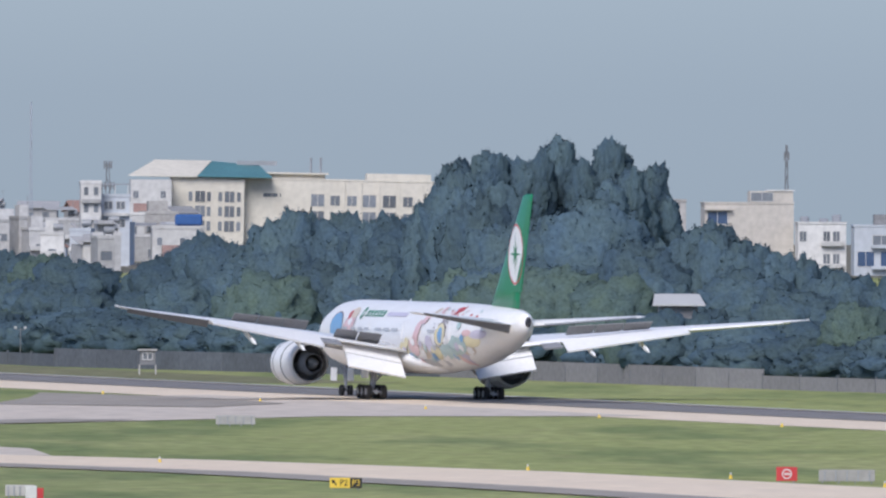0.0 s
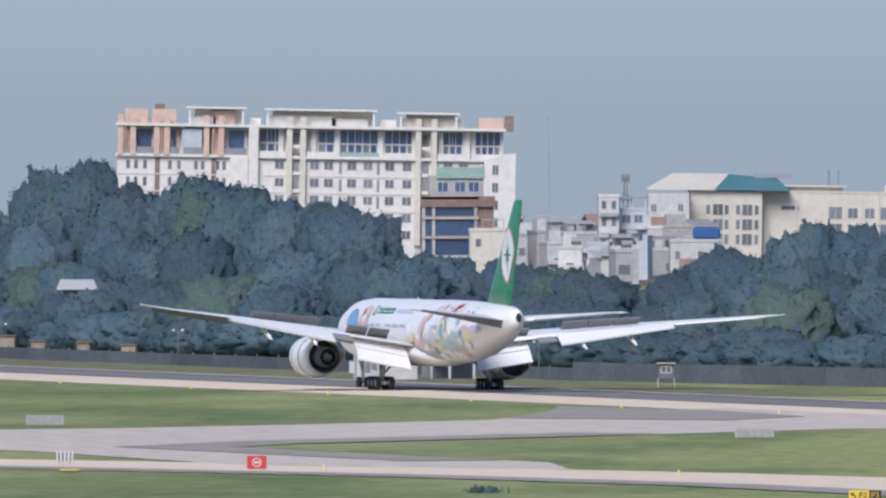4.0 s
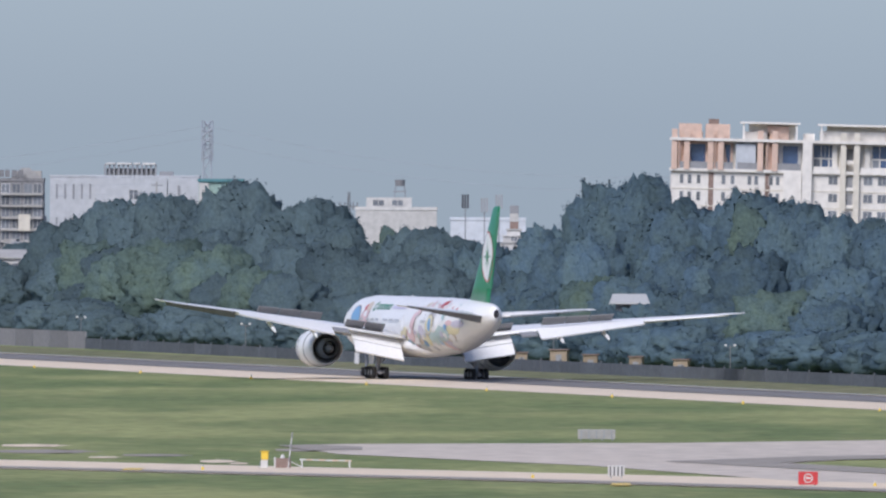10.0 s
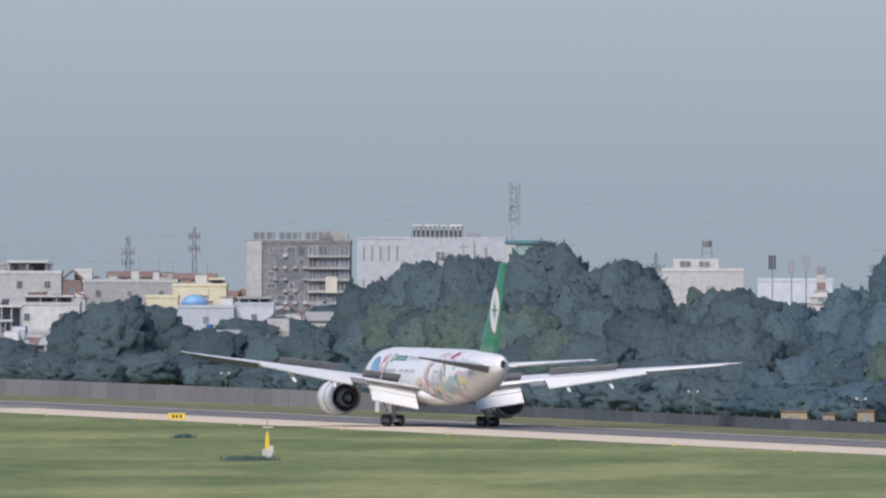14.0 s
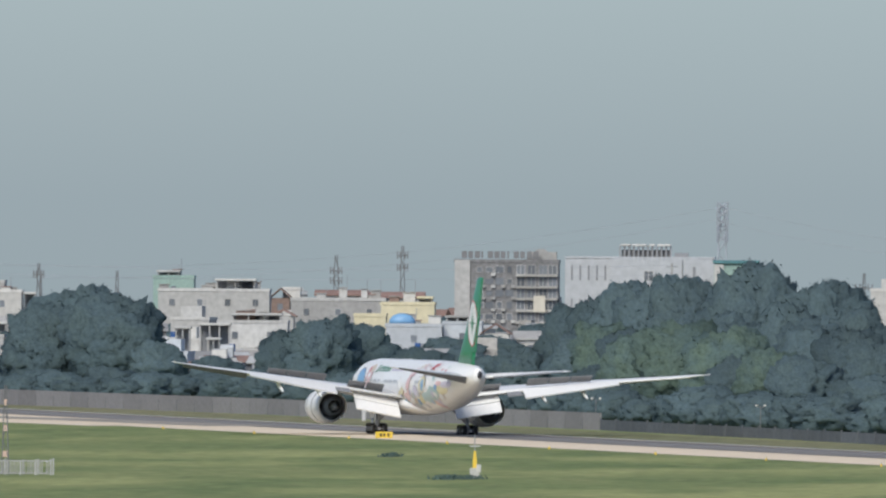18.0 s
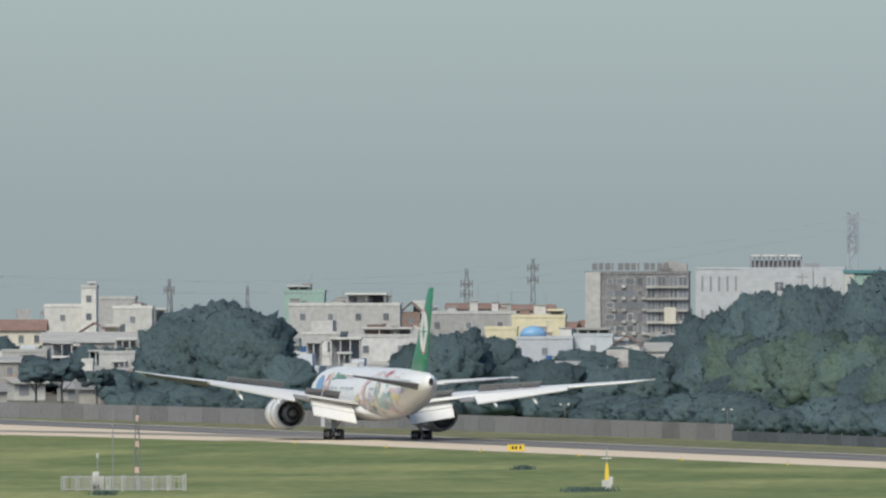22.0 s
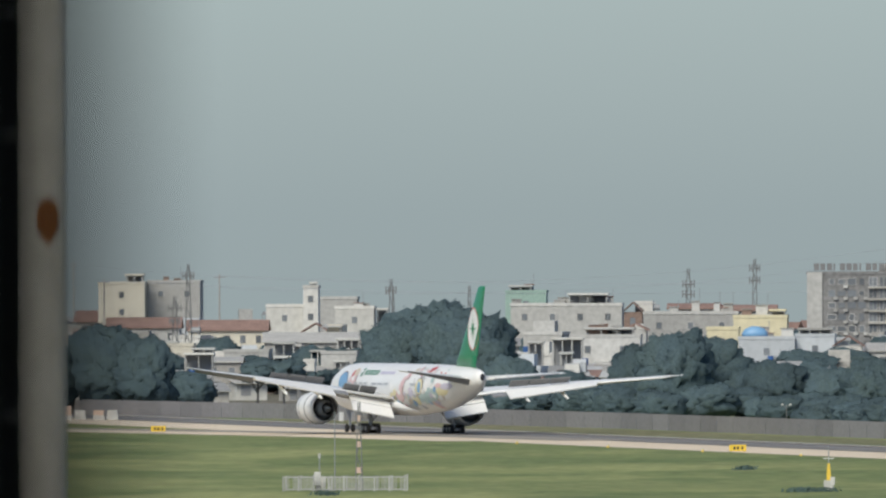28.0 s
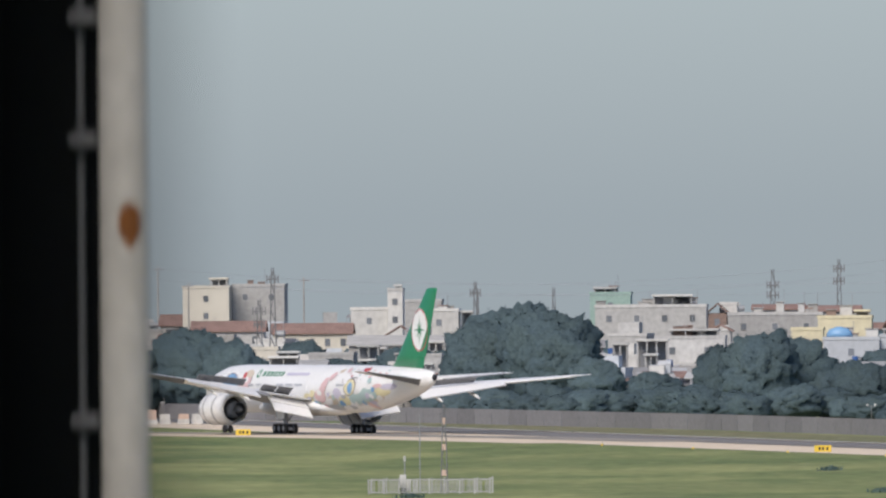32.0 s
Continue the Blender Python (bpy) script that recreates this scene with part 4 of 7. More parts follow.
for i in range(56):
    y = rnd.uniform(3720, 3900) if i < 9 else rnd.uniform(3900, 4650)
    tagged(plant(rnd.choice(FAR_BUSHES), y * rnd.uniform(-0.049, -0.014), y, rnd.uniform(4.5, 7.0) * (1 + (y - 3820) / 1900), rnd.uniform(0, 6.28), rnd.uniform(0.9, 1.6)), "small dark green tree among the houses, hazed blue", "tree", "trees in the town")
for x, y, wide, deep in ((-57.3, 2650, 1.3, 8), (-55.4, 2652, 1.8, 5), (-68.3, 2884, 1.0, 8), (-103.8, 2630, 1.2, 6), (38.3, 1912, 1.4, 6)):
    bm = bmesh.new()
    for i in range(220):
        p = Vector((rnd.gauss(0, 0.45) * wide, rnd.gauss(0, 0.45) * deep, 0))
        a, q, h = rnd.uniform(0, 6.28), rnd.uniform(0.05, 0.12), rnd.uniform(0.15, 0.5)
        d, e = Vector((math.cos(a), math.sin(a), 0)) * q, Vector((rnd.gauss(0, 0.1), rnd.gauss(0, 0.1), h))
        bm.faces.new([bm.verts.new(v) for v in (p - d, p + d, p + d * 0.4 + e, p - d * 0.4 + e)])
    weeds = part("weed_clump", bm, LEAF_PALE)
    weeds.location = (x, y, 0)
    tagged(weeds, "low dark weed clump in the airfield grass", "weeds", "weed clumps", "stuff")
for k in [FAR_AIRY] + KINDS + FAR_KINDS + FAR_BUSHES + PALE_KINDS + TALL + BUSHES:
    for o in (*k.children, k):
        bpy.data.objects.remove(o)


# ---- buildings ----
PANES = {}


def window(parent, x, y, z, w, h, glass=None, cross=True, frame_mat=None):
    """A framed window on the face towards -y of a building, standing 6 cm proud."""
    key = (round(w, 2), round(h, 2), cross, (frame_mat or STUCCO).name, (glass or GLASS).name)
    if key not in PANES:
        bm = bmesh.new()
        f = 0.08
        inner, outer = [[(sx * (w / 2 + g), sz * (h / 2 + g)) for sx, sz in ((-1, -1), (1, -1), (1, 1), (-1, 1))] for g in (0, f)]
        loft(bm, [[(a, 0.02, c) for a, c in outer], [(a, -0.09, c) for a, c in outer], [(a, -0.09, c) for a, c in inner], [(a, 0.02, c) for a, c in inner]], caps=False)
        if cross and w > 0.8:
            box(bm, -0.04, 0.04, -0.08, 0.0, -h / 2 - 0.01, h / 2 + 0.01)
        me = bpy.data.meshes.new("window")
        bm.to_mesh(me)
        bm.free()
        me.materials.append(frame_mat or STUCCO)
        pm = bpy.data.meshes.new("pane")
        bm = boxed(-w / 2, w / 2, -0.03, -0.01, -h / 2, h / 2)
        bm.to_mesh(pm)
        bm.free()
        pm.materials.append(glass or GLASS)
        PANES[key] = me, pm
    me, pm = PANES[key]
    o = new("window", me)
    o.parent, o.location = parent, (x, y, z)
    p = new("pane", pm)
    p.parent = o
    return o


def grid_windows(parent, xs, zs, y, w, h, **k):
    for z in zs:
        for x in xs:
            window(parent, x, y, z, w, h, **k)


def block(name, x0, x1, y, depth, high, wall, label, category="building", turn=0.0, parapet=0.5, group=""):
    """A flat-roofed block with its front at y; returns the thing, whose origin is the middle of the front at the ground."""
    b = thing(name, pose((x0 + x1) / 2, y, 0, 0, 0, turn), label, category, group)
    w = (x1 - x0) / 2
    bm = boxed(-w, w, 0, depth, 0, high)
    part("wall", bm, wall, b)
    if parapet:
        bm = bmesh.new()
        box(bm, -w - 0.1, w + 0.1, -0.1, 0.12, high, high + parapet)
        box(bm, -w - 0.1, w + 0.1, depth - 0.12, depth + 0.1, high, high + parapet)
        box(bm, -w - 0.1, -w + 0.12, 0.12, depth - 0.12, high, high + parapet)
        box(bm, w - 0.12, w + 0.1, 0.12, depth - 0.12, high, high + parapet)
        part("parapet", bm, wall, b)
    return b


def gable(parent, x0, x1, y0, y1, z0, z1, material, along_x=True, name="roof"):
    """A pitched roof with its ridge along x (eaves over front and back) or along y (gable to the front)."""
    if along_x:
        m = (y0 + y1) / 2
        rings = [[(x, y0, z0), (x, m, z1), (x, y1, z0), (x, y1, z0 - 0.2), (x, m, z1 - 0.25), (x, y0, z0 - 0.2)] for x in (x0, x1)]
    else:
        m = (x0 + x1) / 2
        rings = [[(x0, y, z0), (m, y, z1), (x1, y, z0), (x1, y, z0 - 0.2), (m, y, z1 - 0.25), (x0, y, z0 - 0.2)] for y in (y0, y1)]
    return part(name, loft(bmesh.new(), rings), material, parent)


def tank(parent, x, y, z):
    """A steel water tank lying on a stand."""
    t = part("water_tank", rodded((x - 0.8, y, z + 1.3), (x + 0.8, y, z + 1.3), 0.55, n=12), STEEL, parent, "shiny steel rooftop water tank")
    bm = bmesh.new()
    for dx in (-0.6, 0.6):
        box(bm, x + dx - 0.05, x + dx + 0.05, y - 0.5, y + 0.5, z, z + 0.9)
    part("tank_stand", bm, STEEL, t)


# tall apartment block with salmon piers
condo = block("apartment_block", 28.8, 99.4, 4700, 18, 19.3, RENDER, "large white apartment block with salmon piers and dark blue glazing", "building", parapet=0)
condo.matrix_basis = pose(64.1, 4700, 0, 0, 1.1, 0)
part("upper_wall", boxed(-35, 33.0, 1.6, 17, 19.3, 24.4), RENDER, condo, "white set-back upper storeys")
part("ledge", boxed(-35.6, 35.4, -0.7, 0.6, 19.0, 19.5), RENDER, condo)
part("roof_slab", boxed(-35.6, 33.4, -1.2, 18, 24.4, 24.9), RENDER, condo)
part("end_wall", loft(bmesh.new(), [[(29.6, 0, 0), (35.2, 0, 0), (35.2, 0, 20.6), (33.2, 0, 20.4), (29.6, 0, 19.4)], [(p[0], -1.6, p[2]) for p in [(29.6, 0, 0), (35.2, 0, 0), (35.2, 0, 20.6), (33.2, 0, 20.4), (29.6, 0, 19.4)]]]), RENDER, condo, "plain white projecting end wall")
for x, m in ((-34.8, SALMON), (-32.6, SALMON), (-28.4, SALMON), (-26.6, SALMON), (-19.6, SALMON), (-17.0, SALMON), (-4.9, SALMON), (-2.5, SALMON), (17.9, SALMON), (20.7, SALMON)):
    part("pier", boxed(x - 0.5, x + 0.5, -0.9, 1.6, 19.3 if x < -10 else 4.0, 26.4), m if x < -10 else CREAM, condo, "salmon rendered pier" if x < -10 else "slim cream pier running down the front")
for x in (-34.0, -27.6, -18.4):
    part("splayed_wall", loft(bmesh.new(), [[(x, -0.85, 19.5), (x + 2.4, 1.2, 19.5), (x + 2.2, 1.55, 19.5), (x - 0.2, -0.5, 19.5)], [(x, -0.85, 24.4), (x + 1.6, 1.2, 24.4), (x + 1.4, 1.55, 24.4), (x - 0.2, -0.5, 24.4)]]), SALMON, condo, "salmon splayed wall between terraces")
part("blank_bay", boxed(-12.1, -10.4, -1.2, 1.6, 0, 24.4), RENDER, condo, "plain white wall bay")
part("blank_wall", boxed(-15.4, -12.2, -0.8, 0, 0, 19.2), RENDER, condo, "plain white lower wall")
for x0, x1 in ((-34, -28.8), (-28.2, -24.4), (-16.8, -12.4), (-23.6, -19.8)):
    part("recess_wall", boxed(x0, x1, 1.3, 1.58, 19.5, 24.4), SALMON if x0 < -27 else AGED, condo, "recessed terrace wall")
    part("terrace_glazing", boxed(x0 + 1.2, x1 - 0.5, 1.22, 1.29, 19.6, 23.8), BLUE_GLASS, condo, "dark terrace glazing")
    part("balustrade", boxed(x0, x1, -0.6, -0.5, 19.5, 20.7), DULL_GREY, condo, "dark terrace balustrade")
part("service_bay", boxed(-23.9, -20.4, -0.4, 1.3, 19.5, 24.0), BLUEGREY, condo, "pale service bay on the terrace")
for x, w in ((-8.1, 4.2), (1.6, 2.8), (7.4, 6.6), (14.6, 5.2), (24.0, 3.4), (30.2, 4.4)):
    window(condo, x, 1.6, 23.0, w, 2.2, BLUE_GLASS)
    for k in range(max(2, int(w / 1.1))):
        n = max(2, int(w / 1.1))
        window(condo, x - w / 2 + w * (k + 0.5) / n, 1.6, 20.7, w / n - 0.3, 1.8, BLUE_GLASS if k % 3 else GLASS, False)
        part("mullion", boxed(x - w / 2 + w * k / n - 0.06, x - w / 2 + w * k / n + 0.06, 1.4, 1.5, 21.9, 24.1), RENDER, condo)
for x0, x1 in ((-10.2, -5.6), (-1.8, 3.4), (11.6, 17.2), (21.4, 26.2), (27.6, 32.6)):
    part("balcony_rail", boxed(x0, x1, -0.62, -0.54, 19.5, 20.3), RENDER, condo, "white balcony parapet on the ledge")
for x in (-6.4, -0.6, 3.6, 11.3, 17.2, 21.9, 26.6):
    part("wall_strip", boxed(x - 0.45, x + 0.45, 0.9, 1.7, 19.5, 24.4), RENDER, condo, "white wall strip between windows")
for x in (-3.7, 19.3):
    for z in (22.4, 17.6, 14.5, 11.4, 8.3):
        window(condo, x, 1.6 if z > 19 else 0, z, 1.1, 2.2, DULL_GREY, False)
        part("balcony", boxed(x - 0.7, x + 0.7, -0.5, 0, z - 1.5, z - 0.9), RENDER, condo)
for z in (18.9, 15.9, 12.9, 9.8):
    part("band", boxed(-35.2, 29.5, -0.1, 0.0, z - 0.1, z + 0.1), CREAM, condo, "thin cream storey band")
part("green_netting", boxed(4.2, 11.0, -0.35, -0.25, 19.4, 20.3), GREEN_ROOF, condo, "green scaffold netting on the ledge")
grid_windows(condo, (-6.6, -0.4, 2.1, 6.2, 9.1, 12.9, 16.0, 23.2, 26.0), (17.9, 14.8, 11.8, 8.8, 5.8), 0, 1.5, 1.4)
# flat grey strips on the wall stand for the shade of recesses
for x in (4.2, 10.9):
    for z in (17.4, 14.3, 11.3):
        part("pipe_recess", boxed(x - 0.25, x + 0.25, -0.02, 0.03, z - 1.0, z + 1.2), DULL_GREY, condo, "dark strip as the shade of a narrow recess")
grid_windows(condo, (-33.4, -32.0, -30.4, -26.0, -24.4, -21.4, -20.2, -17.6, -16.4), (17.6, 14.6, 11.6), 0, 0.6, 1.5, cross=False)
# the same in brown, shade painted as a strip on the flat front
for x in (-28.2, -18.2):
    part("pipe_recess", boxed(x - 0.45, x + 0.45, -0.02, 0.03, 6, 19), BRICKY, condo, "brown strip as the shade of a recess")
grid_windows(condo, (31.6,), (17.6, 14.5, 11.4, 8.3), -1.6, 1.0, 1.6)
for x, w, m in ((-12.0, 2.0, RENDER), (-6.4, 1.6, SALMON), (1.0, 2.2, CREAM), (11.0, 3.0, RENDER), (18.0, 1.4, SALMON), (21.8, 2.4, CREAM), (-31.5, 1.8, RENDER), (6.6, 1.0, SALMON)):
    part("roof_hut", boxed(x, x + w, 4, 7, 24.9, 26.0 + 0.4 * (w % 0.9)), m, condo)
for x0, x1, z1, m in ((-34, -30, 27.4, SALMON), (-29.3, -25, 27.4, SALMON), (-22.6, -18, 26.2, RENDER), (-18.4, -14.6, 27.2, SALMON), (-9, 2.6, 26.6, RENDER), (3.4, 9, 26.2, RENDER), (15.2, 25.8, 26.4, CREAM), (28.6, 33.0, 26.8, SALMON)):
    part("roof_house", boxed(x0, x1, 3, 12, 24.9, z1), m, condo)
for x0, x1, z in ((-23.2, -12.6, 27.6), (-9.4, 10.6, 27.5), (14.2, 25.2, 27.2)):
    part("canopy", boxed(x0, x1, 1, 14, z, z + 0.35), RENDER, condo, "thin white roof canopy")
    part("penthouse", boxed(x0 + 1.6, x1 - 0.8, 4, 12, 24.9, z), CREAM, condo, "set-back cream penthouse wall")
    for x in (x0 + 0.6, x1 - 0.6):
        part("canopy_post", boxed(x - 0.15, x + 0.15, 1.4, 1.7, 24.9, z), RENDER, condo)
part("roof_vent", boxed(-28.8, -27.0, 3, 5, 27.4, 28.3), BRICKY, condo)
part("roof_vent", boxed(33.2, 34.8, 3, 5, 24.4, 27.2), BRICKY, condo)

# unfinished brown building before it
b = block("unfinished_building", 75.6, 87.2, 4280, 12, 13.6, BRICKY, "brown unfinished building with open dark floors and blue sheeting", "building", parapet=0)
# solid front: dark blue slabs give both the sheeting and the floors' shade
for z in (1.2, 4.3, 7.4, 10.6):
    part("open_floor", boxed(-5.2, 2.6, -0.05, 0.3, z, z + 2.3), BLUE_GLASS, b, "dark blue slab for sheeting and the shade of an open floor")
for z in (0.7, 3.8, 6.9, 10.0, 13.2):
    part("floor_slab", boxed(-5.8, 3.4, -0.6, 0.2, z, z + 0.4), BARE, b)
for x in (-5.5, -3.9, 2.9):
    part("column", boxed(x - 0.25, x + 0.25, -0.4, 0.1, 0, 13.2), BARE, b)
part("roof_house", boxed(-4.6, 4.2, 1, 9, 13.6, 17.0), BARE, b)
part("parapet", boxed(-6.0, 6.0, -0.6, 0.0, 12.0, 13.7), BRICKY, b)
part("netting", boxed(-3.4, 4.4, 0.6, 0.7, 16.6, 18.4), GREEN_ROOF, b, "torn green netting")
for x in (-2.4, 0.4, 2.6):
    window(b, x, 1.0, 15.2, 1.6, 1.5, BLUE_GLASS)
b = block("house", 82.6, 88.4, 4240, 10, 8.2, CREAM, "cream house with a plant-covered roof terrace", "house")
window(b, -1.6, 0, 6.4, 0.8, 1.2)
window(b, 1.4, 0, 3.4, 0.8, 1.2)
part("pergola", boxed(-1, 2.6, 1, 5, 10.0, 10.15), GREEN_ROOF, b)
for x in (-0.9, 0.8, 2.5):
    part("pergola_post", boxed(x - 0.06, x + 0.06, 1.1, 1.22, 8.2, 10.0), STEEL, b)

# long cream building with a cream and a teal roof
b = block("institute_building", 135.3, 183.3, 4880, 15, 12.2, CREAM, "long cream building with cream and teal roofs", "building", parapet=0.3)
b.matrix_basis = pose(159.3, 4880, 0, 0, 1.0, 0)
part("end_wing", boxed(-24.1, -10.8, -3.0, 0, 0, 12.3), CREAM, b)
grid_windows(b, (-20.7, -17.3, -15.2, -11.8), (8.9, 6.2, 3.5), -3.0, 0.7, 1.7, cross=False, frame_mat=CREAM)
grid_windows(b, (-18.9, -13.5), (8.9, 6.2, 3.5), -3.0, 1.8, 2.0, frame_mat=CREAM)
grid_windows(b, (6.0, 9.1, 19.4), (8.6, 5.5, 2.8), 0, 1.7, 1.8, frame_mat=CREAM)
grid_windows(b, (2.8, 12.3, 16.0), (8.6, 5.5, 2.8), 0, 2.4, 2.2, frame_mat=CREAM)
for x in (-4.4, 7.6, 10.7, 14.1, 17.8, 22.0):
    part("pilaster", boxed(x - 0.2, x + 0.2, -0.18, 0, 0, 12.0), CREAM, b)
window(b, -5.6, 0, 9.4, 3.2, 0.7, frame_mat=CREAM)
part("roof_house", boxed(-6.2, 4.2, 2, 9, 12.2, 13.3), CREAM, b)
part("roof_canopy", boxed(-6.8, 4.8, 1, 10, 13.3, 13.6), CREAM, b)
part("roof_house", boxed(11.8, 23.6, 0.5, 10, 12.2, 13.7), CREAM, b)
part("side_roof", loft(bmesh.new(), [[(-32.1, -4, 12.6), (-27.0, 9, 15.5), (-27.0, 9, 12.3), (-32.1, -4, 12.4)], [(-19.6, -4, 12.6), (-16.6, 9, 15.5), (-16.6, 9, 12.3), (-19.6, -4, 12.4)]]), CREAM, b, "cream sheet roof")
part("main_roof", loft(bmesh.new(), [[(-19.5, -4, 12.7), (-16.5, 9, 15.4), (-16.5, 9, 12.4), (-19.5, -4, 12.5)], [(-5.8, -4, 12.7), (-7.8, 9, 14.8), (-5.8, 9, 12.4), (-5.8, -4, 12.5)]]), TEAL_ROOF, b, "teal sheet roof")
part("roof_frame", boxed(-12.0, -4.6, 8, 8.2, 14.8, 15.6), STEEL, b)
for x in (1.6, 3.4):
    part("roof_vent_pipe", rodded((x, 5, 13.6), (x, 5, 16.4), 0.2), STEEL, b)
b = block("house", 127.6, 135.1, 4870, 10, 12.3, STUCCO, "white house under the edge of a cream roof", "house", parapet=0)
grid_windows(b, (-2.8, 2.2), (9.6, 6.4), 0, 0.9, 1.3)
part("balcony", boxed(-1.5, 1.6, -1.0, 0, 6.6, 7.4), BARE, b)
b = block("house", 104.6, 107.9, 4300, 9, 13.4, STUCCO, "tall narrow white house with few windows", "house")
grid_windows(b, (-0.8, 0.8), (12.2, 9.4, 6.6), 0, 0.7, 1.3)
for z in (10.8, 8.0):
    part("balcony", boxed(-1.5, 1.5, -0.8, 0, z - 0.5, z + 0.1), AGED, b)
b = block("house", 107.9, 112.6, 4304, 9, 11.2, BLUEGREY, "pale grey-blue house with a covered roof terrace", "house")
part("terrace_roof", boxed(-2.3, 2.3, 0, 6, 13.2, 13.4), STEEL, b)
grid_windows(b, (-1.1, 0.9), (9.9, 7.0), 0, 1.3, 1.2)
part("balcony", boxed(-2.2, 2.2, -0.9, 0, 8.2, 8.7), STUCCO, b)
for x in (-2.1, 0.0, 2.1):
    part("terrace_post", boxed(x - 0.07, x + 0.07, 0.2, 0.34, 11.2, 13.2), STUCCO, b)
b = block("house", 113.5, 121.8, 4200, 10, 6.6, STUCCO, "white house with a blue covered water tank on top", "house")
part("blue_cover", boxed(-0.5, 3.8, 1, 5, 7.1, 8.9, bevel=0.3), BLUE_TARP, b, "blue tarpaulin cover")
grid_windows(b, (-3.0, 0.6), (4.6,), 0, 0.8, 1.2)
b = thing("house", pose(117.0, 4130, 0), "low white house under a red tiled roof", "house")
part("wall", boxed(-3.4, 3.4, 0, 7, 0, 2.8), STUCCO, b)
gable(b, -3.8, 3.8, -0.4, 7.4, 2.8, 4.4, TILE)

# right-hand concrete buildings
BEIGE = mat("beige_concrete", (0.5, 0.465, 0.41), 0.9, vary=0.1, scale=0.16, fine=1.0, second=(0.43, 0.4, 0.36), spec=0.2)
b = block("concrete_building", 198.6, 212.5, 4150, 14, 11.0, BEIGE, "bare beige concrete building with blue glazed openings", "building", parapet=0.25)
part("roof_house", boxed(0.1, 6.9, 0.4, 8, 11.0, 13.0), BEIGE, b)
part("roof_slab", boxed(2.8, 7.1, 0.2, 8.2, 13.0, 13.2), STUCCO, b, "pale roof slab")
part("canopy", boxed(-7.0, -2.7, -0.9, 0, 10.0, 10.25), BEIGE, b, "projecting concrete canopy over the blue glazing")
window(b, -5.0, 0, 8.85, 3.1, 1.9, BLUE_GLASS)
window(b, 2.0, 0.4, 12.1, 3.4, 1.3, GLASS)
b = block("house", 212.7, 220.2, 4140, 10, 7.9, STUCCO, "white three-storey house with square windows", "house", parapet=0.35)
grid_windows(b, (-3.0, 0.7, 2.2), (6.0, 2.5), 0, 1.0, 1.5)
for z in (4.6, 1.2):
    part("balcony", boxed(-0.2, 3.3, -0.9, 0, z - 0.12, z + 0.5, bevel=0.03), STUCCO, b)
for x, h in ((-2.6, 1.2), (0.4, 0.9), (2.4, 1.5)):
    part("water_tank", boxed(x - 0.7, x + 0.7, 3, 4.4, 7.9, 7.9 + h, bevel=0.2), GREY_METAL, b, "grey rooftop water tank")
b = block("house", 220.4, 232, 4120, 10, 7.6, BLUEGREY, "pale blue-grey house with deep balconies", "house", parapet=0.3)
grid_windows(b, (-1.6, 2.4), (5.5,), 0, 2.6, 1.5)
grid_windows(b, (-4.0, -0.4), (2.6,), 0, 2.6, 2.3, glass=BLUE_GLASS)
part("roof_house", boxed(-2.6, 2.6, 2, 6, 7.6, 9.5), GREY_WALL, b, "dull grey rooftop shelter")
for z in (4.4, 1.1):
    part("balcony", boxed(-3.2, 4.2, -1.0, 0, z - 0.12, z + 0.4, bevel=0.03), BLUEGREY, b)
b = block("house", 192.0, 198.0, 4200, 10, 11.0, BARE, "weathered concrete house beside larger building", "house")
grid_windows(b, (-1.0, 1.4), (10.6, 7.6), 0, 0.9, 1.4)

# grey-brown office block with rooftop letters
b = block("office_block", -96.0, -78.4, 4500, 14, 17.6, GREY_WALL, "grey-brown office block with broken-looking glazing and rooftop sign", "building")
part("side_wall", boxed(-8.8, -6.2, -0.3, 0, 0, 18.0), AGED, b, "pale plain end bay")
rnd = random.Random(14)
for z in (16.4, 14.4, 12.4, 10.4, 8.4):
    for x in (-4.6, -2.9, -1.2, 0.5):
        window(b, x, 0, z, rnd.choice((0.8, 1.1, 1.4)), rnd.choice((0.8, 1.1)), GLASS, False, rnd.choice((GREY_WALL, AGED)))
        if rnd.random() < 0.6:
            part("air_conditioner", boxed(x + 0.3, x + 1.0, -0.45, 0, z - 1.1, z - 0.6, bevel=0.03), AGED, b, "pale air conditioner box on the wall")
    for x in (2.4, 4.2, 6.2, 7.8):
        window(b, x, 0, z, 1.3, 1.5, GLASS, True, AGED)
    part("balcony", boxed(1.6, 8.6, -0.8, 0, z - 1.15, z - 0.85), BARE, b)
part("banner", boxed(4.6, 6.6, -0.95, -0.85, 9.2, 12.0), CREAM, b, "pale hanging sheet on the balconies")
for i, w in enumerate((0.9, 0.8, 0.9, 0.3, 0.9, 0.9, 0.8, 0.3, 0.9, 0.8, 0.9, 0.9)):
    part("sign_bar", boxed(-7.6 + i * 1.1, -7.6 + i * 1.1 + w, -0.2, -0.05, 18.3, 19.5), SPOILER_GREY, b, "unreadable rooftop letter as a plain bar")
part("roof_house", boxed(4.0, 8.4, 2, 9, 17.6, 19.4), BARE, b)
part("roof_frame", loft(bmesh.new(), [[(3.2, 1, 18.1), (8.6, 1, 18.1), (6.4, 1, 19.9), (5.2, 1, 19.9)], [(3.2, 1.4, 18.1), (8.6, 1.4, 18.1), (6.4, 1.4, 19.9), (5.2, 1.4, 19.9)]]), AGED, b)

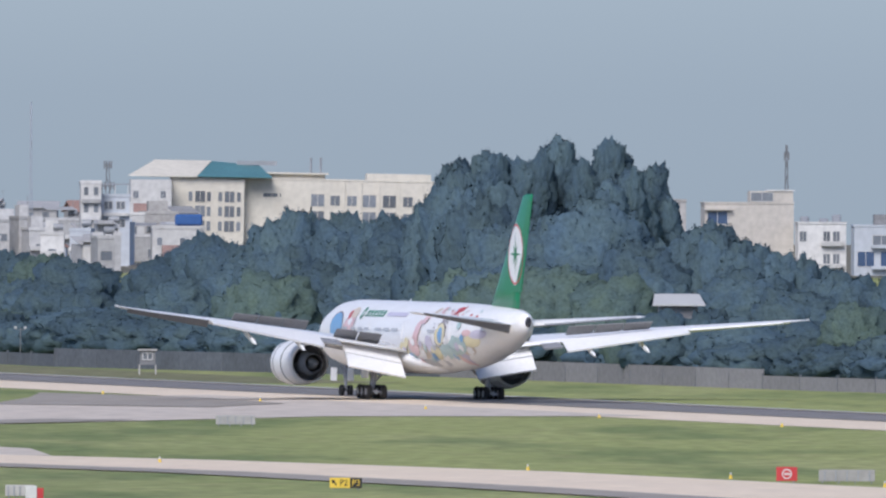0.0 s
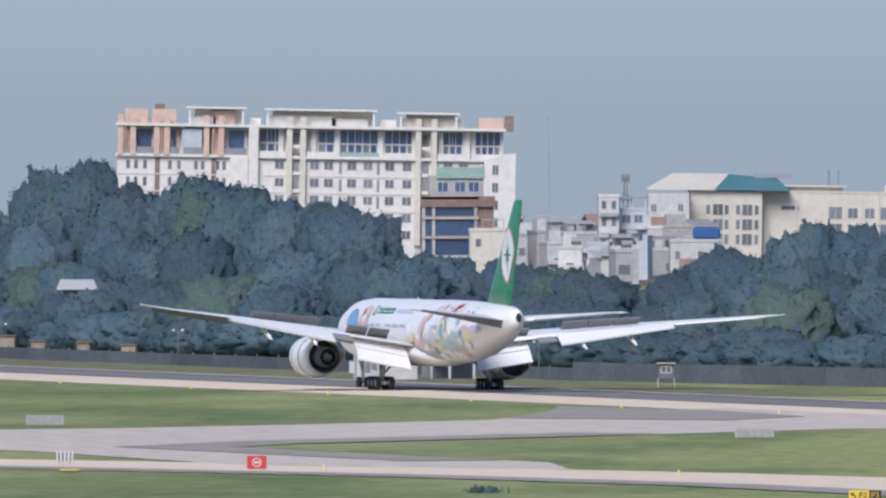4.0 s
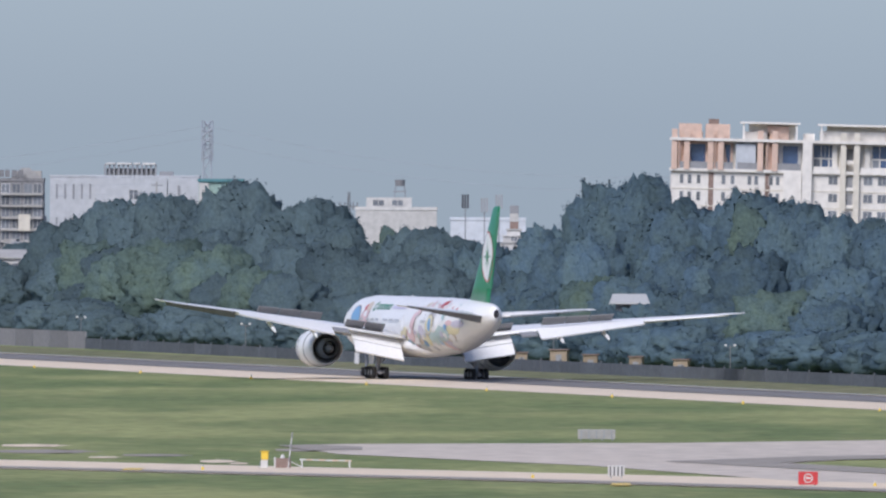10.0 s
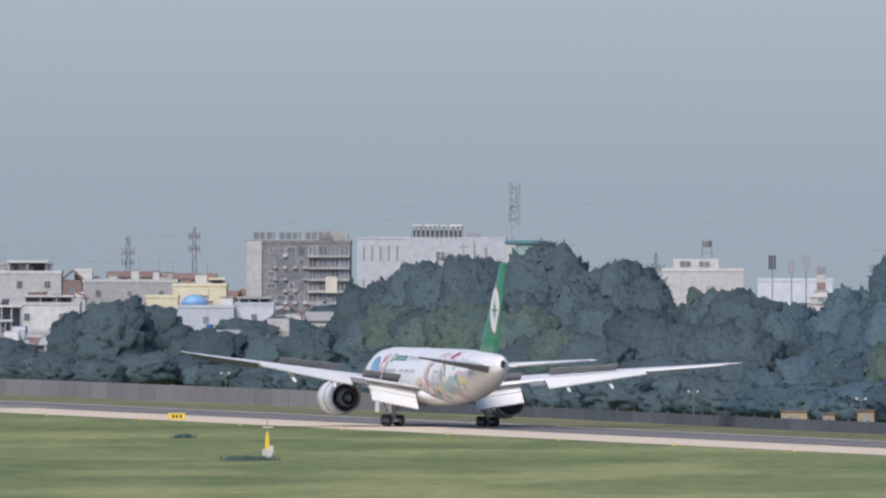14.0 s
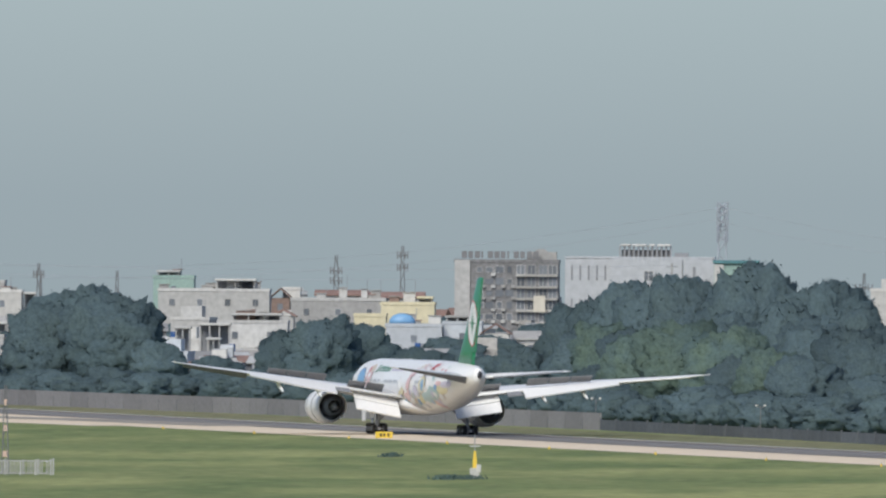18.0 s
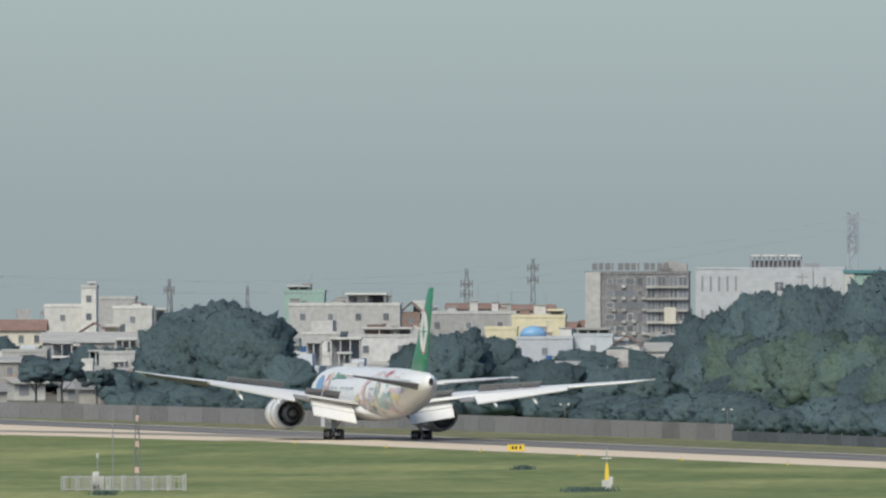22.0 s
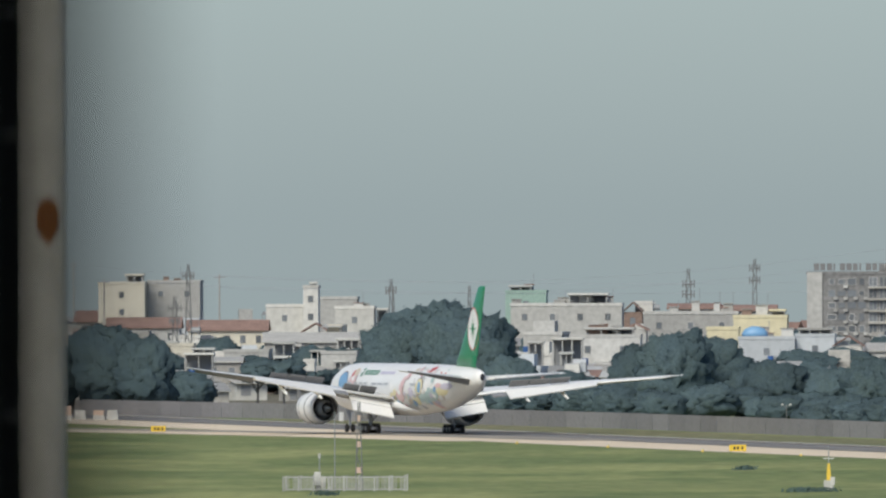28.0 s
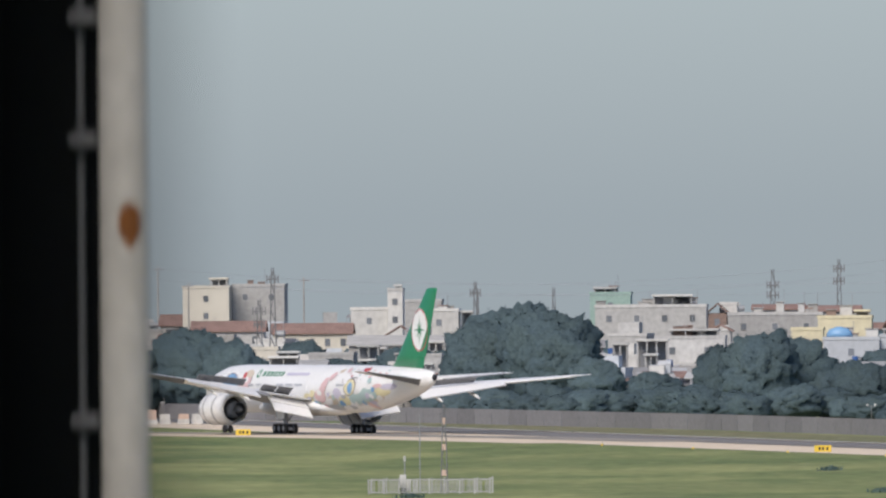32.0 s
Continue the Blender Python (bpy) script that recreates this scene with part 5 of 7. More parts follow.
# white hall with rooftop plant, green shed beside it
# the hall's white, with haze painted in as blue-grey
HALL = mat("pale_grey_cladding", (0.46, 0.475, 0.49), 0.8, vary=0.08, scale=0.1, fine=0.8, second=(0.39, 0.405, 0.42), spec=0.2)
b = block("white_hall", -79.0, -53.2, 4600, 20, 18.2, HALL, "large plain white hall with dark rooftop plant", "building", parapet=0.3)
part("front_bay", boxed(-5.0, 7.4, -1.0, 0, 0, 18.0), HALL, b)
part("front_bay", boxed(7.5, 12.9, -0.7, 0, 0, 17.9), HALL, b)
for i in range(5):
    for z0, z1 in ((14.4, 17.0), (9.0, 11.2)):
        part("slot_window", boxed(-11.9 + i * 1.45, -11.55 + i * 1.45, -0.06, 0.01, z0, z1), DULL_GREY, b, "narrow grey slot window")
part("slot_window", boxed(9.2, 9.7, -0.76, -0.68, 14.2, 16.8), DULL_GREY, b)
window(b, 1.6, -1.0, 15.2, 1.5, 1.6)
part("roof_plant", boxed(-3.2, 5.2, 4, 9, 18.2, 19.7), SPOILER_GREY, b, "dark rooftop plant")
for i in range(12):
    part("plant_rib", boxed(-3.6 + i * 0.8, -3.3 + i * 0.8, 3.2, 3.6, 18.2, 20.3), DULL_GREY, b)
for x, w in ((-3.4, 1.8), (-1.4, 2.6), (1.5, 1.2), (3.0, 2.4)):
    part("plant_cover", boxed(x, x + w, 2.8, 9.2, 20.3, 20.7, bevel=0.1), STUCCO, b)
part("plant_cabin", boxed(6.0, 8.4, 3, 7, 18.2, 19.2), DULL_GREY, b)
b = block("shed", -53.0, -45.4, 4580, 12, 17.5, GREEN_ROOF, "pale green rooftop shed with white corner bays", "building", parapet=0)
part("roof", boxed(-4.0, 4.0, -0.5, 12, 17.5, 18.0), TEAL_ROOF, b)
for x in (-2.9, 2.9):
    part("corner_bay", boxed(x - 0.8, x + 0.8, -0.4, 0, 12, 17.3), STUCCO, b)

# white building with a lattice tank, left of the apartment block
b = block("house", -25.2, -11.6, 4450, 12, 13.2, STUCCO, "white flat-roofed building with a rooftop tank tower", "building")
part("roof_house", boxed(-5.0, 2.6, 2, 8, 13.2, 15.3), STUCCO, b)
grid_windows(b, (-3.0, 0.2), (14.4,), 2, 1.8, 0.9)
for x in (-0.3, 1.5):
    for y in (4.2, 5.8):
        part("tank_leg", rodded((x, y, 15.3), (x * 0.8 + 0.12, y, 17.4), 0.09, n=6), DULL_GREY, b)
part("tank_ring", boxed(-0.5, 1.7, 4.0, 6.0, 16.2, 16.4), DULL_GREY, b)
part("water_tank", rodded((0.6, 5, 17.2), (0.6, 5, 18.3), 0.8, 0.85, n=12), SPOILER_GREY, b, "dark rooftop water tank")
b = block("house", -9.6, 3.4, 4600, 12, 11.0, BLUEGREY, "large pale blue-grey flat building", "building")
b = block("house", -7.0, 1.0, 4300, 10, 7.0, BLUEGREY, "low pale house with a dark balcony", "house")
window(b, 0, 0, 5.6, 4.2, 1.6, BLUE_GLASS)

# named houses of the left-hand town: x from, x to, front, depth, height, wall, words
TOWN = [
    (-228.7, -220.4, 4760, 12, 15.6, CREAM, "cream block with rows of small windows"), (-220.3, -210.9, 4770, 14, 15.8, AGED, "wide grey rendered block beside a cream one"),
    (-191.9, -185.5, 4600, 9, 12.0, STUCCO, "white house wing with a flat roof"), (-185.4, -182.8, 4598, 9, 15.3, STUCCO, "white stair tower with a small top room"),
    (-178.4, -171.7, 4560, 10, 11.8, STUCCO, "white modern house with slot windows"), (-186.7, -180.0, 4700, 11, 13.0, AGED, "grey-green rendered block behind a white stair tower"),
    (-151.7, -144.6, 4640, 11, 14.2, GREEN_ROOF, "pale grey-green rendered block in the town"),
    (-148.2, -129.1, 4560, 12, 12.2, AGED, "wide beige block with small square openings"), (-127.1, -116.0, 4200, 12, 8.4, AGED, "white house with a shaded roof terrace"),
    (-129.6, -126.5, 4660, 8, 12.2, STUCCO, "small white house end in the town"), (-123.2, -107.3, 4480, 12, 11.0, AGED, "long beige flat-roofed building"),
    (-102.7, -94.1, 4260, 12, 11.2, OCHRE, "pale yellow rendered house with flat roof"), (-106.5, -101.4, 4240, 10, 9.4, OCHRE, "low pale yellow house wing"),
    (-99.5, -90.7, 4160, 12, 8.2, BLUEGREY, "pale blue-white building with a blue dome awning"), (-90.6, -84.5, 4162, 12, 8.6, BLUEGREY, "pale blue-white house with a dark roof terrace"),
    (-189.1, -184.6, 4150, 8, 7.4, CREAM, "small cream house among trees"), (-162.8, -161.2, 4040, 6, 5.5, STUCCO, "narrow white house gable"),
    (-162.6, -157.1, 4100, 8, 6.4, AGED, "low house with a pale roof slab"), (-212.0, -204.0, 4420, 10, 8.2, BARE, "low concrete house with a terrace")]
for x0, x1, y, d, h, m, words in TOWN:
    b = block("house", x0, x1, y, d, h, m, words, "house", group="town houses")
    n = max(1, int((x1 - x0) / 4.6))
    grid_windows(b, [(i + 0.5) * (x1 - x0) / n - (x1 - x0) / 2 for i in range(n)], [h - 1.9 - 3.1 * k for k in range(1 + (m not in (AGED, BARE)))], 0, 0.9, 1.1, cross=False, frame_mat=m)
b = thing("awning", pose(-97.0, 4162, 8.6), "blue and white domed awning on a roof", "awning")
part("dome", loft(bmesh.new(), [[(r * math.cos(i * math.tau / 14), 1.5 + 0.6 * r * math.sin(i * math.tau / 14), z) for i in range(14)] for r, z in ((2.1, 0.0), (2.0, 0.7), (1.5, 1.3), (0.6, 1.65), (0.05, 1.7))]), BLUE, b, smooth=True)
for x0, x1, y, z0, z1, wall_mat, roof_mat, words in ((-215.6, -203.4, 4520, 8.9, 10.6, AGED, TILE, "long low house under a red tiled roof"), (-201.0, -187.7, 4500, 8.5, 10.2, CREAM, TILE, "long cream house under a red tiled roof"),
                                                    (-179.7, -164.7, 4300, 7.4, 8.9, BARE, TIN, "long low house under a weathered tin roof"), (-178.3, -172.9, 4050, 5.6, 6.3, BARE, TIN, "open shed under a pale tin roof"),
                                                    (-131.4, -128.1, 4650, 10.8, 12.6, BRICKY, BRICKY, "brown rendered house with a pitched roof"), (-121.3, -117.8, 4300, 9.2, 10.3, AGED, TILE, "small gabled house in the town"),
                                                    (-83.6, -79.4, 4120, 7.4, 9.0, STUCCO, TILE, "white villa with a red gable"), (-78.6, -73.9, 4128, 6.6, 7.8, STUCCO, TIN, "white villa wing with a tin roof"),
                                                    (-121.0, -112.5, 4560, 11.8, 12.6, AGED, TILE, "house under a long red roof behind the town"), (-112.0, -103.0, 4570, 11.4, 12.3, AGED, TILE, "house under a long red roof behind the town"), (-74.6, -71.4, 4180, 8.3, 10.0, BRICKY, SALMON, "small house with an orange roof")):
    b = thing("long_house", pose((x0 + x1) / 2, y, 0), words, "house", "town houses")
    w = (x1 - x0) / 2
    part("wall", boxed(-w, w, 0, 9, 0, z0), wall_mat, b)
    gable(b, -w - 0.4, w + 0.4, -0.5, 9.5, z0, z1, roof_mat, w > 2.2)
    for i in range(max(1, int(w / 1.3))):
        window(b, -w + 2 * w * (i + 0.5) / max(1, int(w / 1.3)), 0, z0 - 1.6, 0.9, 1.3, GLASS, False, wall_mat)


def canopy(x0, x1, y, z, deep, material, label, posts=3, foot=0.0):
    """A flat roof slab on posts over a terrace."""
    c = thing("roof_canopy", pose((x0 + x1) / 2, y, foot), label, "canopy", "roof canopies")
    w = (x1 - x0) / 2
    part("slab", boxed(-w, w, 0, deep, z - foot - 0.35, z - foot, bevel=0.04), material, c)
    for i in range(posts):
        x = -w + 0.3 + (2 * w - 0.6) * i / (posts - 1)
        for d in (0.3, deep - 0.3):
            part("post", boxed(x - 0.08, x + 0.08, d - 0.08, d + 0.08, 0, z - foot - 0.35), AGED, c)
    # a dark grey sheet put in for the shade beneath the slab
    part("back_screen", boxed(-w + 0.4, w - 0.4, deep - 0.12, deep - 0.02, 0, z - foot - 0.4), DULL_GREY, c, "dark sheet as the shade at the back of the terrace")


canopy(-125.0, -116.9, 4200.3, 10.0, 6, AGED, "pale roof slab over a dark terrace", 4, 8.4)
canopy(-90.3, -84.8, 4162.3, 10.0, 6, TIN, "thin roof over a dark terrace", 4, 8.6)
canopy(-138.5, -131.4, 4561, 14.4, 7, STUCCO, "white roof slab standing above a beige block", 3, 12.2)
canopy(-151.2, -147.0, 4641, 15.6, 6, AGED, "open roof frame on a grey-green block", 3, 14.2)
canopy(-171.5, -169.3, 4562, 11.9, 5, STUCCO, "open white frame beside a modern house", 2)
canopy(-224.1, -220.6, 4762, 17.5, 6, CREAM, "roof house slab on a cream block", 3, 15.6)
canopy(-97.0, -94.3, 4262, 12.6, 6, OCHRE, "yellow roof slab over a dark loggia", 2, 11.2)
canopy(-184.4, -182.9, 4599, 16.4, 3, STUCCO, "small roof slab on a stair tower", 2, 15.3)
rnd = random.Random(12)
for i in range(26):
    y = rnd.uniform(4000, 4260)
    x, w, z = y * rnd.uniform(-0.0475, -0.0375) if i < 18 else y * rnd.uniform(-0.0335, -0.0285), rnd.uniform(2.2, 5.4), rnd.uniform(4.6, 7.6) + (y - 4000) * 0.008
    canopy(x - w / 2, x + w / 2, y, z, 5, rnd.choice((STUCCO, AGED, TIN, PALE_TIN)), "pale roof slab on posts over a shaded yard", rnd.choice((3, 4)))
rnd = random.Random(64)
# roof clutter: tanks, huts and vents
for x0, x1, y, z in ((-148, -130, 4565, 12.2), (-123, -108, 4485, 11.0), (-102, -95, 4264, 11.2), (-99, -91, 4170, 8.2), (-178, -172, 4564, 11.8), (-219, -212, 4774, 15.8), (-126, -118, 4201, 8.4), (-84, -76, 4150, 4.2), (-151, -145, 4645, 14.2)):
    for k in range(max(2, int((x1 - x0) / 2.6))):
        x = rnd.uniform(x0 + 0.6, x1 - 0.6)
        w, h = rnd.uniform(0.5, 1.2), rnd.uniform(0.8, 2.2)
        q = thing("roof_hut", pose(x, y + rnd.uniform(0, 3), 0 if z < 5 else z), "small weathered roof hut among the aerials", "hut", "roof clutter")
        part("wall", boxed(-w, w, 0, 1.6, 0, h + (z if z < 5 else 0), bevel=0.02), rnd.choice((AGED, STUCCO, TIN, BRICKY, BARE)), q)
        part("lid", boxed(-w - 0.15, w + 0.15, -0.2, 1.8, h + (z if z < 5 else 0), h + 0.12 + (z if z < 5 else 0)), rnd.choice((TIN, TILE, BARE)), q)
        if rnd.random() < 0.5:
            part("aerial_pole", rodded((w, 0.8, h), (w, 0.8, h + rnd.uniform(1, 2.4)), 0.05, n=5), STEEL, q)

# low shacks between the trees
rnd = random.Random(91)
for i in range(190):
    y = rnd.uniform(3960, 4420)
    x, w = y * rnd.uniform(-0.0505, -0.0185), rnd.uniform(1.6, 3.4)
    h = rnd.uniform(2.6, 4.6) * (0.6 + (y - 3960) / 620)
    q = thing("shack", pose(x, y, 0, 0, 0, rnd.uniform(-20, 20)), "low weathered shack with a patched sheet roof", "hut", "shacks in the town")
    part("wall", boxed(-w, w, 0, 5, 0, h), rnd.choice((AGED, BARE, STUCCO, CREAM, BRICKY)), q)
    # no real hole: a dark sheet on the wall paints the shaded inside
    part("opening", boxed(-w * 0.7, w * rnd.uniform(-0.1, 0.6), -0.05, 0.02, max(0.2, h - 1.9), h - 0.35), rnd.choice((DARK_METAL, GLASS, DULL_GREY)), q, "dark sheet for the shade inside an open front")
    if i % 3 == 0:
        part("roof_tank", rodded((w * 0.3, 2.5, h + 0.6), (w * 0.3, 2.5, h + 2.0), 0.5, n=10), rnd.choice((STEEL, BLUE_TARP, STUCCO)), q, "small rooftop water tank")
    if i % 4 == 1:
        part("washing_pole", rodded((-w * 0.6, 2, h + 0.3), (-w * 0.6, 2, h + 2.6), 0.05, n=5), STEEL, q)
        part("roof_screen", boxed(-w * 0.6, w * 0.4, 2.0, 2.1, h + 0.6, h + 1.9), rnd.choice((STUCCO, GREEN_ROOF, BLUEGREY, AGED)), q, "pale sheet screen on the roof")
    part("roof", loft(bmesh.new(), [[(-w - 0.5, -1.0, h), (w + 0.5, -1.0, h), (w + 0.5, -1.0, h - 0.12), (-w - 0.5, -1.0, h - 0.12)], [(-w - 0.5, 5.2, h + 0.9), (w + 0.5, 5.2, h + 0.9), (w + 0.5, 5.2, h + 0.78), (-w - 0.5, 5.2, h + 0.78)]]), rnd.choice((TIN, PALE_TIN, TIN, TILE, BARE)), q)

# the rest of the town
rnd = random.Random(21)
WALLS = (STUCCO, AGED, BARE, AGED, BLUEGREY, AGED, BARE, CREAM)
NAMES = {STUCCO.name: "white", AGED.name: "hazed grimy white", BARE.name: "bare concrete", CREAM.name: "cream", BLUEGREY.name: "pale blue-grey", OCHRE.name: "pale yellow"}


def small_house(x, y, w, d, h, m, style):
    tone = NAMES[m.name]
    if style == 0:
        b = block("house", x - w / 2, x + w / 2, y, d, h, m, "narrow " + tone + " town house with a flat roof", "house", rnd.uniform(-12, 12), group="town houses")
        if rnd.random() < 0.6:
            part("roof_room", boxed(-w * 0.3, w * 0.25, d * 0.3, d * 0.8, h, h + 2.3), m, b)
        if rnd.random() < 0.5:
            tank(b, w * 0.25, d * 0.3, h)
        if rnd.random() < 0.4:
            part("roof_shelter", loft(bmesh.new(), [[(-w * 0.45, 0.4, h + 1.9), (w * 0.3, 0.4, h + 1.9), (w * 0.3, 0.4, h + 1.8), (-w * 0.45, 0.4, h + 1.8)], [(-w * 0.45, d * 0.6, h + 2.4), (w * 0.3, d * 0.6, h + 2.4), (w * 0.3, d * 0.6, h + 2.3), (-w * 0.45, d * 0.6, h + 2.3)]]), TIN, b, "tin shelter over a roof terrace")
            for sx in (-0.42, 0.27):
                part("shelter_post", boxed(w * sx - 0.06, w * sx + 0.06, 0.5, 0.62, h, h + 1.85), STEEL, b)
        if rnd.random() < 0.3:
            part("aerial_pole", rodded((w * 0.3, d * 0.5, h), (w * 0.3, d * 0.5, h + rnd.uniform(2, 4)), 0.05), STEEL, b)
        if rnd.random() < 0.5:
            part("balcony", boxed(-w / 2, w / 2, -1.1, 0, h - 3.2, h - 2.5), STUCCO, b)
    elif style == 1:
        b = thing("house", pose(x, y, 0, 0, 0, rnd.uniform(-14, 14)), tone + " house under a red tiled pitched roof", "house", "town houses")
        part("wall", boxed(-w / 2, w / 2, 0, d, 0, h - 1.4), m, b)
        gable(b, -w / 2 - 0.4, w / 2 + 0.4, -0.4, d + 0.4, h - 1.4, h + 0.6, TILE, rnd.random() < 0.6)
    else:
        b = thing("house", pose(x, y, 0, 0, 0, rnd.uniform(-14, 14)), "low " + tone + " house under a weathered tin roof", "house", "town houses")
        part("wall", boxed(-w / 2, w / 2, 0, d, 0, h - 1.2), m, b)
        part("roof", loft(bmesh.new(), [[(-w / 2 - 0.4, -0.7, h - 1.2), (w / 2 + 0.4, -0.7, h - 1.2), (w / 2 + 0.4, -0.7, h - 1.3), (-w / 2 - 0.4, -0.7, h - 1.3)], [(-w / 2 - 0.4, d, h), (w / 2 + 0.4, d, h), (w / 2 + 0.4, d, h - 0.1), (-w / 2 - 0.4, d, h - 0.1)]]), TIN, b)
    n = 1 if w < 5 else 2
    for k in range(2):
        for i in range(n):
            if h - 2.6 - 3 * k > 1:
                window(b, ((i + 0.5) / n - 0.5) * w * 0.9, 0, h - 2.7 - 3 * k, rnd.choice((0.7, 0.9, 1.2, 1.8)), rnd.choice((1.0, 1.2, 1.4)), GLASS, False, m)


for y, lo, hi, step in ((4850, 7, 10.5, 6.5), (4720, 6, 9.5, 6), (4600, 5.4, 8.8, 6), (4440, 4.8, 8.0, 6), (4300, 4.4, 7.2, 6), (4180, 3.8, 6.6, 6.5), (4060, 3.0, 5.6, 7), (3900, 2.8, 4.6, 11)):
    x = -0.052 * y
    while x < -0.0105 * y:
        small_house(x, y + rnd.uniform(-30, 30), rnd.uniform(3.6, 7.5), 8, rnd.uniform(lo, hi), rnd.choice(WALLS), rnd.choice((0, 0, 1, 2, 2) if y > 4300 else (0, 1, 2, 2)))
        x += step * rnd.uniform(0.75, 1.3)
for y, lo, hi, step in ((4850, 6.0, 8.8, 8), (4640, 5, 7.8, 8), (4420, 3.5, 6.2, 8)):
    x = 0.0195 * y
    while x < 0.0285 * y:
        small_house(x, y + rnd.uniform(-20, 20), rnd.uniform(3.6, 7.5), 8, rnd.uniform(lo, hi), rnd.choice(WALLS), rnd.choice((0, 0, 0, 1, 2)))
        x += step * rnd.uniform(0.75, 1.3)


for i in range(16):
    y = rnd.uniform(4120, 4420)
    small_house(y * rnd.uniform(0.0212, 0.0262), y, rnd.uniform(2.6, 4.6), 7, rnd.uniform(4.2, 6.4) + (y - 4120) * 0.008, rnd.choice((STUCCO, STUCCO, AGED, BLUEGREY)), rnd.choice((0, 0, 2)))


# ---- masts and wires ----
def lattice(x, y, high, wide, label, arms=(), solid=0.1, name="lattice_mast", steel=None):
    steel = steel or MAST_STEEL
    m = thing(name, pose(x, y, 0), label, "mast")
    for sx in (-1, 1):
        for sy in (-1, 1):
            part("leg", rodded((sx * wide, sy * wide, 0), (sx * wide * 0.25, sy * wide * 0.25, high), solid, solid * 0.8, n=5), steel, m)
    bm = bmesh.new()
    n = max(5, int(high / 2.2))
    for i in range(n):
        z0, z1 = high * i / n, high * (i + 1) / n
        w0, w1 = wide * (1 - 0.75 * i / n), wide * (1 - 0.75 * (i + 1) / n)
        s = 1 if i % 2 else -1
        for q in (-1, 1):
            rod(bm, (s * w0, q * w0, z0), (-s * w1, q * w1, z1), solid * 0.6, n=4)
            rod(bm, (q * w0, s * w0, z0), (q * w1, -s * w1, z1), solid * 0.6, n=4)
    tagged(part("bracing", bm, steel, m), "thin lattice bracing bars", kind="stuff")
    for z, w in arms:
        bm = bmesh.new()
        box(bm, -w, w, -0.1, 0.1, z, z + 0.2)
        for dx in (-w, -w * 0.5, w * 0.5, w):
            box(bm, dx - 0.1, dx + 0.1, -0.25, -0.1, z - 0.5, z + 0.8)
        tagged(part("antenna_arm", bm, MAST_STEEL, m), "arm with panel aerials", kind="stuff")
    return m


for x, y, high, w, arms in ((-192.0, 4300, 20.0, 0.7, ((18, 0.9),)), (-191.5, 4240, 15.0, 0.7, ((13, 1.0), (11, 0.8))), (-159.5, 4310, 17.5, 0.6, ((15.5, 0.8),)), (-158.0, 4640, 15.5, 0.6, ()), (-121.5, 4710, 18.3, 0.8, ((15.4, 1.0), (13.6, 1.0))),
                            (-109.5, 4700, 20.0, 0.7, ((18.2, 0.9), (16, 0.9))), (-26.5, 4480, 16.2, 0.6, ((13.6, 1.4),)), (112.0, 4420, 16.8, 0.7, ((16, 0.6), (12.5, 1.0), (9, 0.9))), (219.0, 4300, 20.0, 0.45, ((18, 0.35),)), (-86.0, 4860, 13, 0.5, ()), (-178, 4820, 14.0, 0.5, ())):
    lattice(x, y, high, w, "thin grey lattice mast with aerials above the roofs", arms)
lattice(107.5, 4790, 26.5, 0.3, "tall thin guyed radio mast", (), 0.07, "lattice_mast", PALE_STEEL)
pylon = lattice(-55.5, 4930, 28.0, 1.5, "tall pale grey power line pylon", (), 0.16, "power_pylon", PALE_STEEL)
for z in (21.0, 23.4, 26.0):
    part("cross_arm", boxed(-1.1, 1.1, -0.15, 0.15, z, z + 0.25), PALE_STEEL, pylon)
bm = bmesh.new()
for i in range(5):
    z = 20.6 + i * 1.5
    for q in (-0.9, 0.9):
        for s in (-1, 1):
            rod(bm, (s * 0.95, q, z), (-s * 0.95, q, z + 1.5), 0.1, n=4)
            rod(bm, (s * 0.95, q, z), (s * 0.95, q, z + 1.5), 0.13, n=4)
tagged(part("pylon_head", bm, PALE_STEEL, pylon), "square lattice head of the pylon", kind="stuff")
for x, z, dish in ((-3.7, 14.0, 0), (-1.2, 14.6, 0), (-7.0, 14.6, 1)):
    m = thing("cell_mast", pose(x, 4560, 0), "slim mast with panel aerials on a roof", "mast")
    part("pole", rodded((0, 0, 0), (0, 0, z), 0.1), STEEL, m)
    for dx in (-0.45, 0, 0.45):
        part("aerial", boxed(dx - 0.16, dx + 0.16, -0.2, 0.1, z - 1.4, z + 1.0), STEEL if not dish else DARK_METAL, m)
b = thing("house", pose(1.4, 4540, 0), "stepped white house with a banded roof tower", "house")
for w, z0, z1, mm in ((2.7, 0, 7.4, STUCCO), (1.9, 7.4, 8.6, AGED), (1.2, 8.6, 9.7, STUCCO)):
    part("storey", boxed(-w, w, 0, 6, z0, z1), mm, b)
    part("ledge", boxed(-w - 0.2, w + 0.2, -0.2, 6, z1 - 0.12, z1 + 0.1), AGED, b)
for z0, z1, mm in ((9.8, 11.0, BRICKY), (11.0, 12.4, STUCCO), (12.4, 13.8, DULL_GREY)):
    part("tower_band", boxed(-0.75, 0.75, 1, 2.5, z0, z1, bevel=0.05), mm, b)
grid_windows(b, (-1.4, 0.2, 1.5), (6.2, 3.6), 0, 0.8, 1.2)
window(b, 0.0, 0, 8.1, 1.0, 0.8)
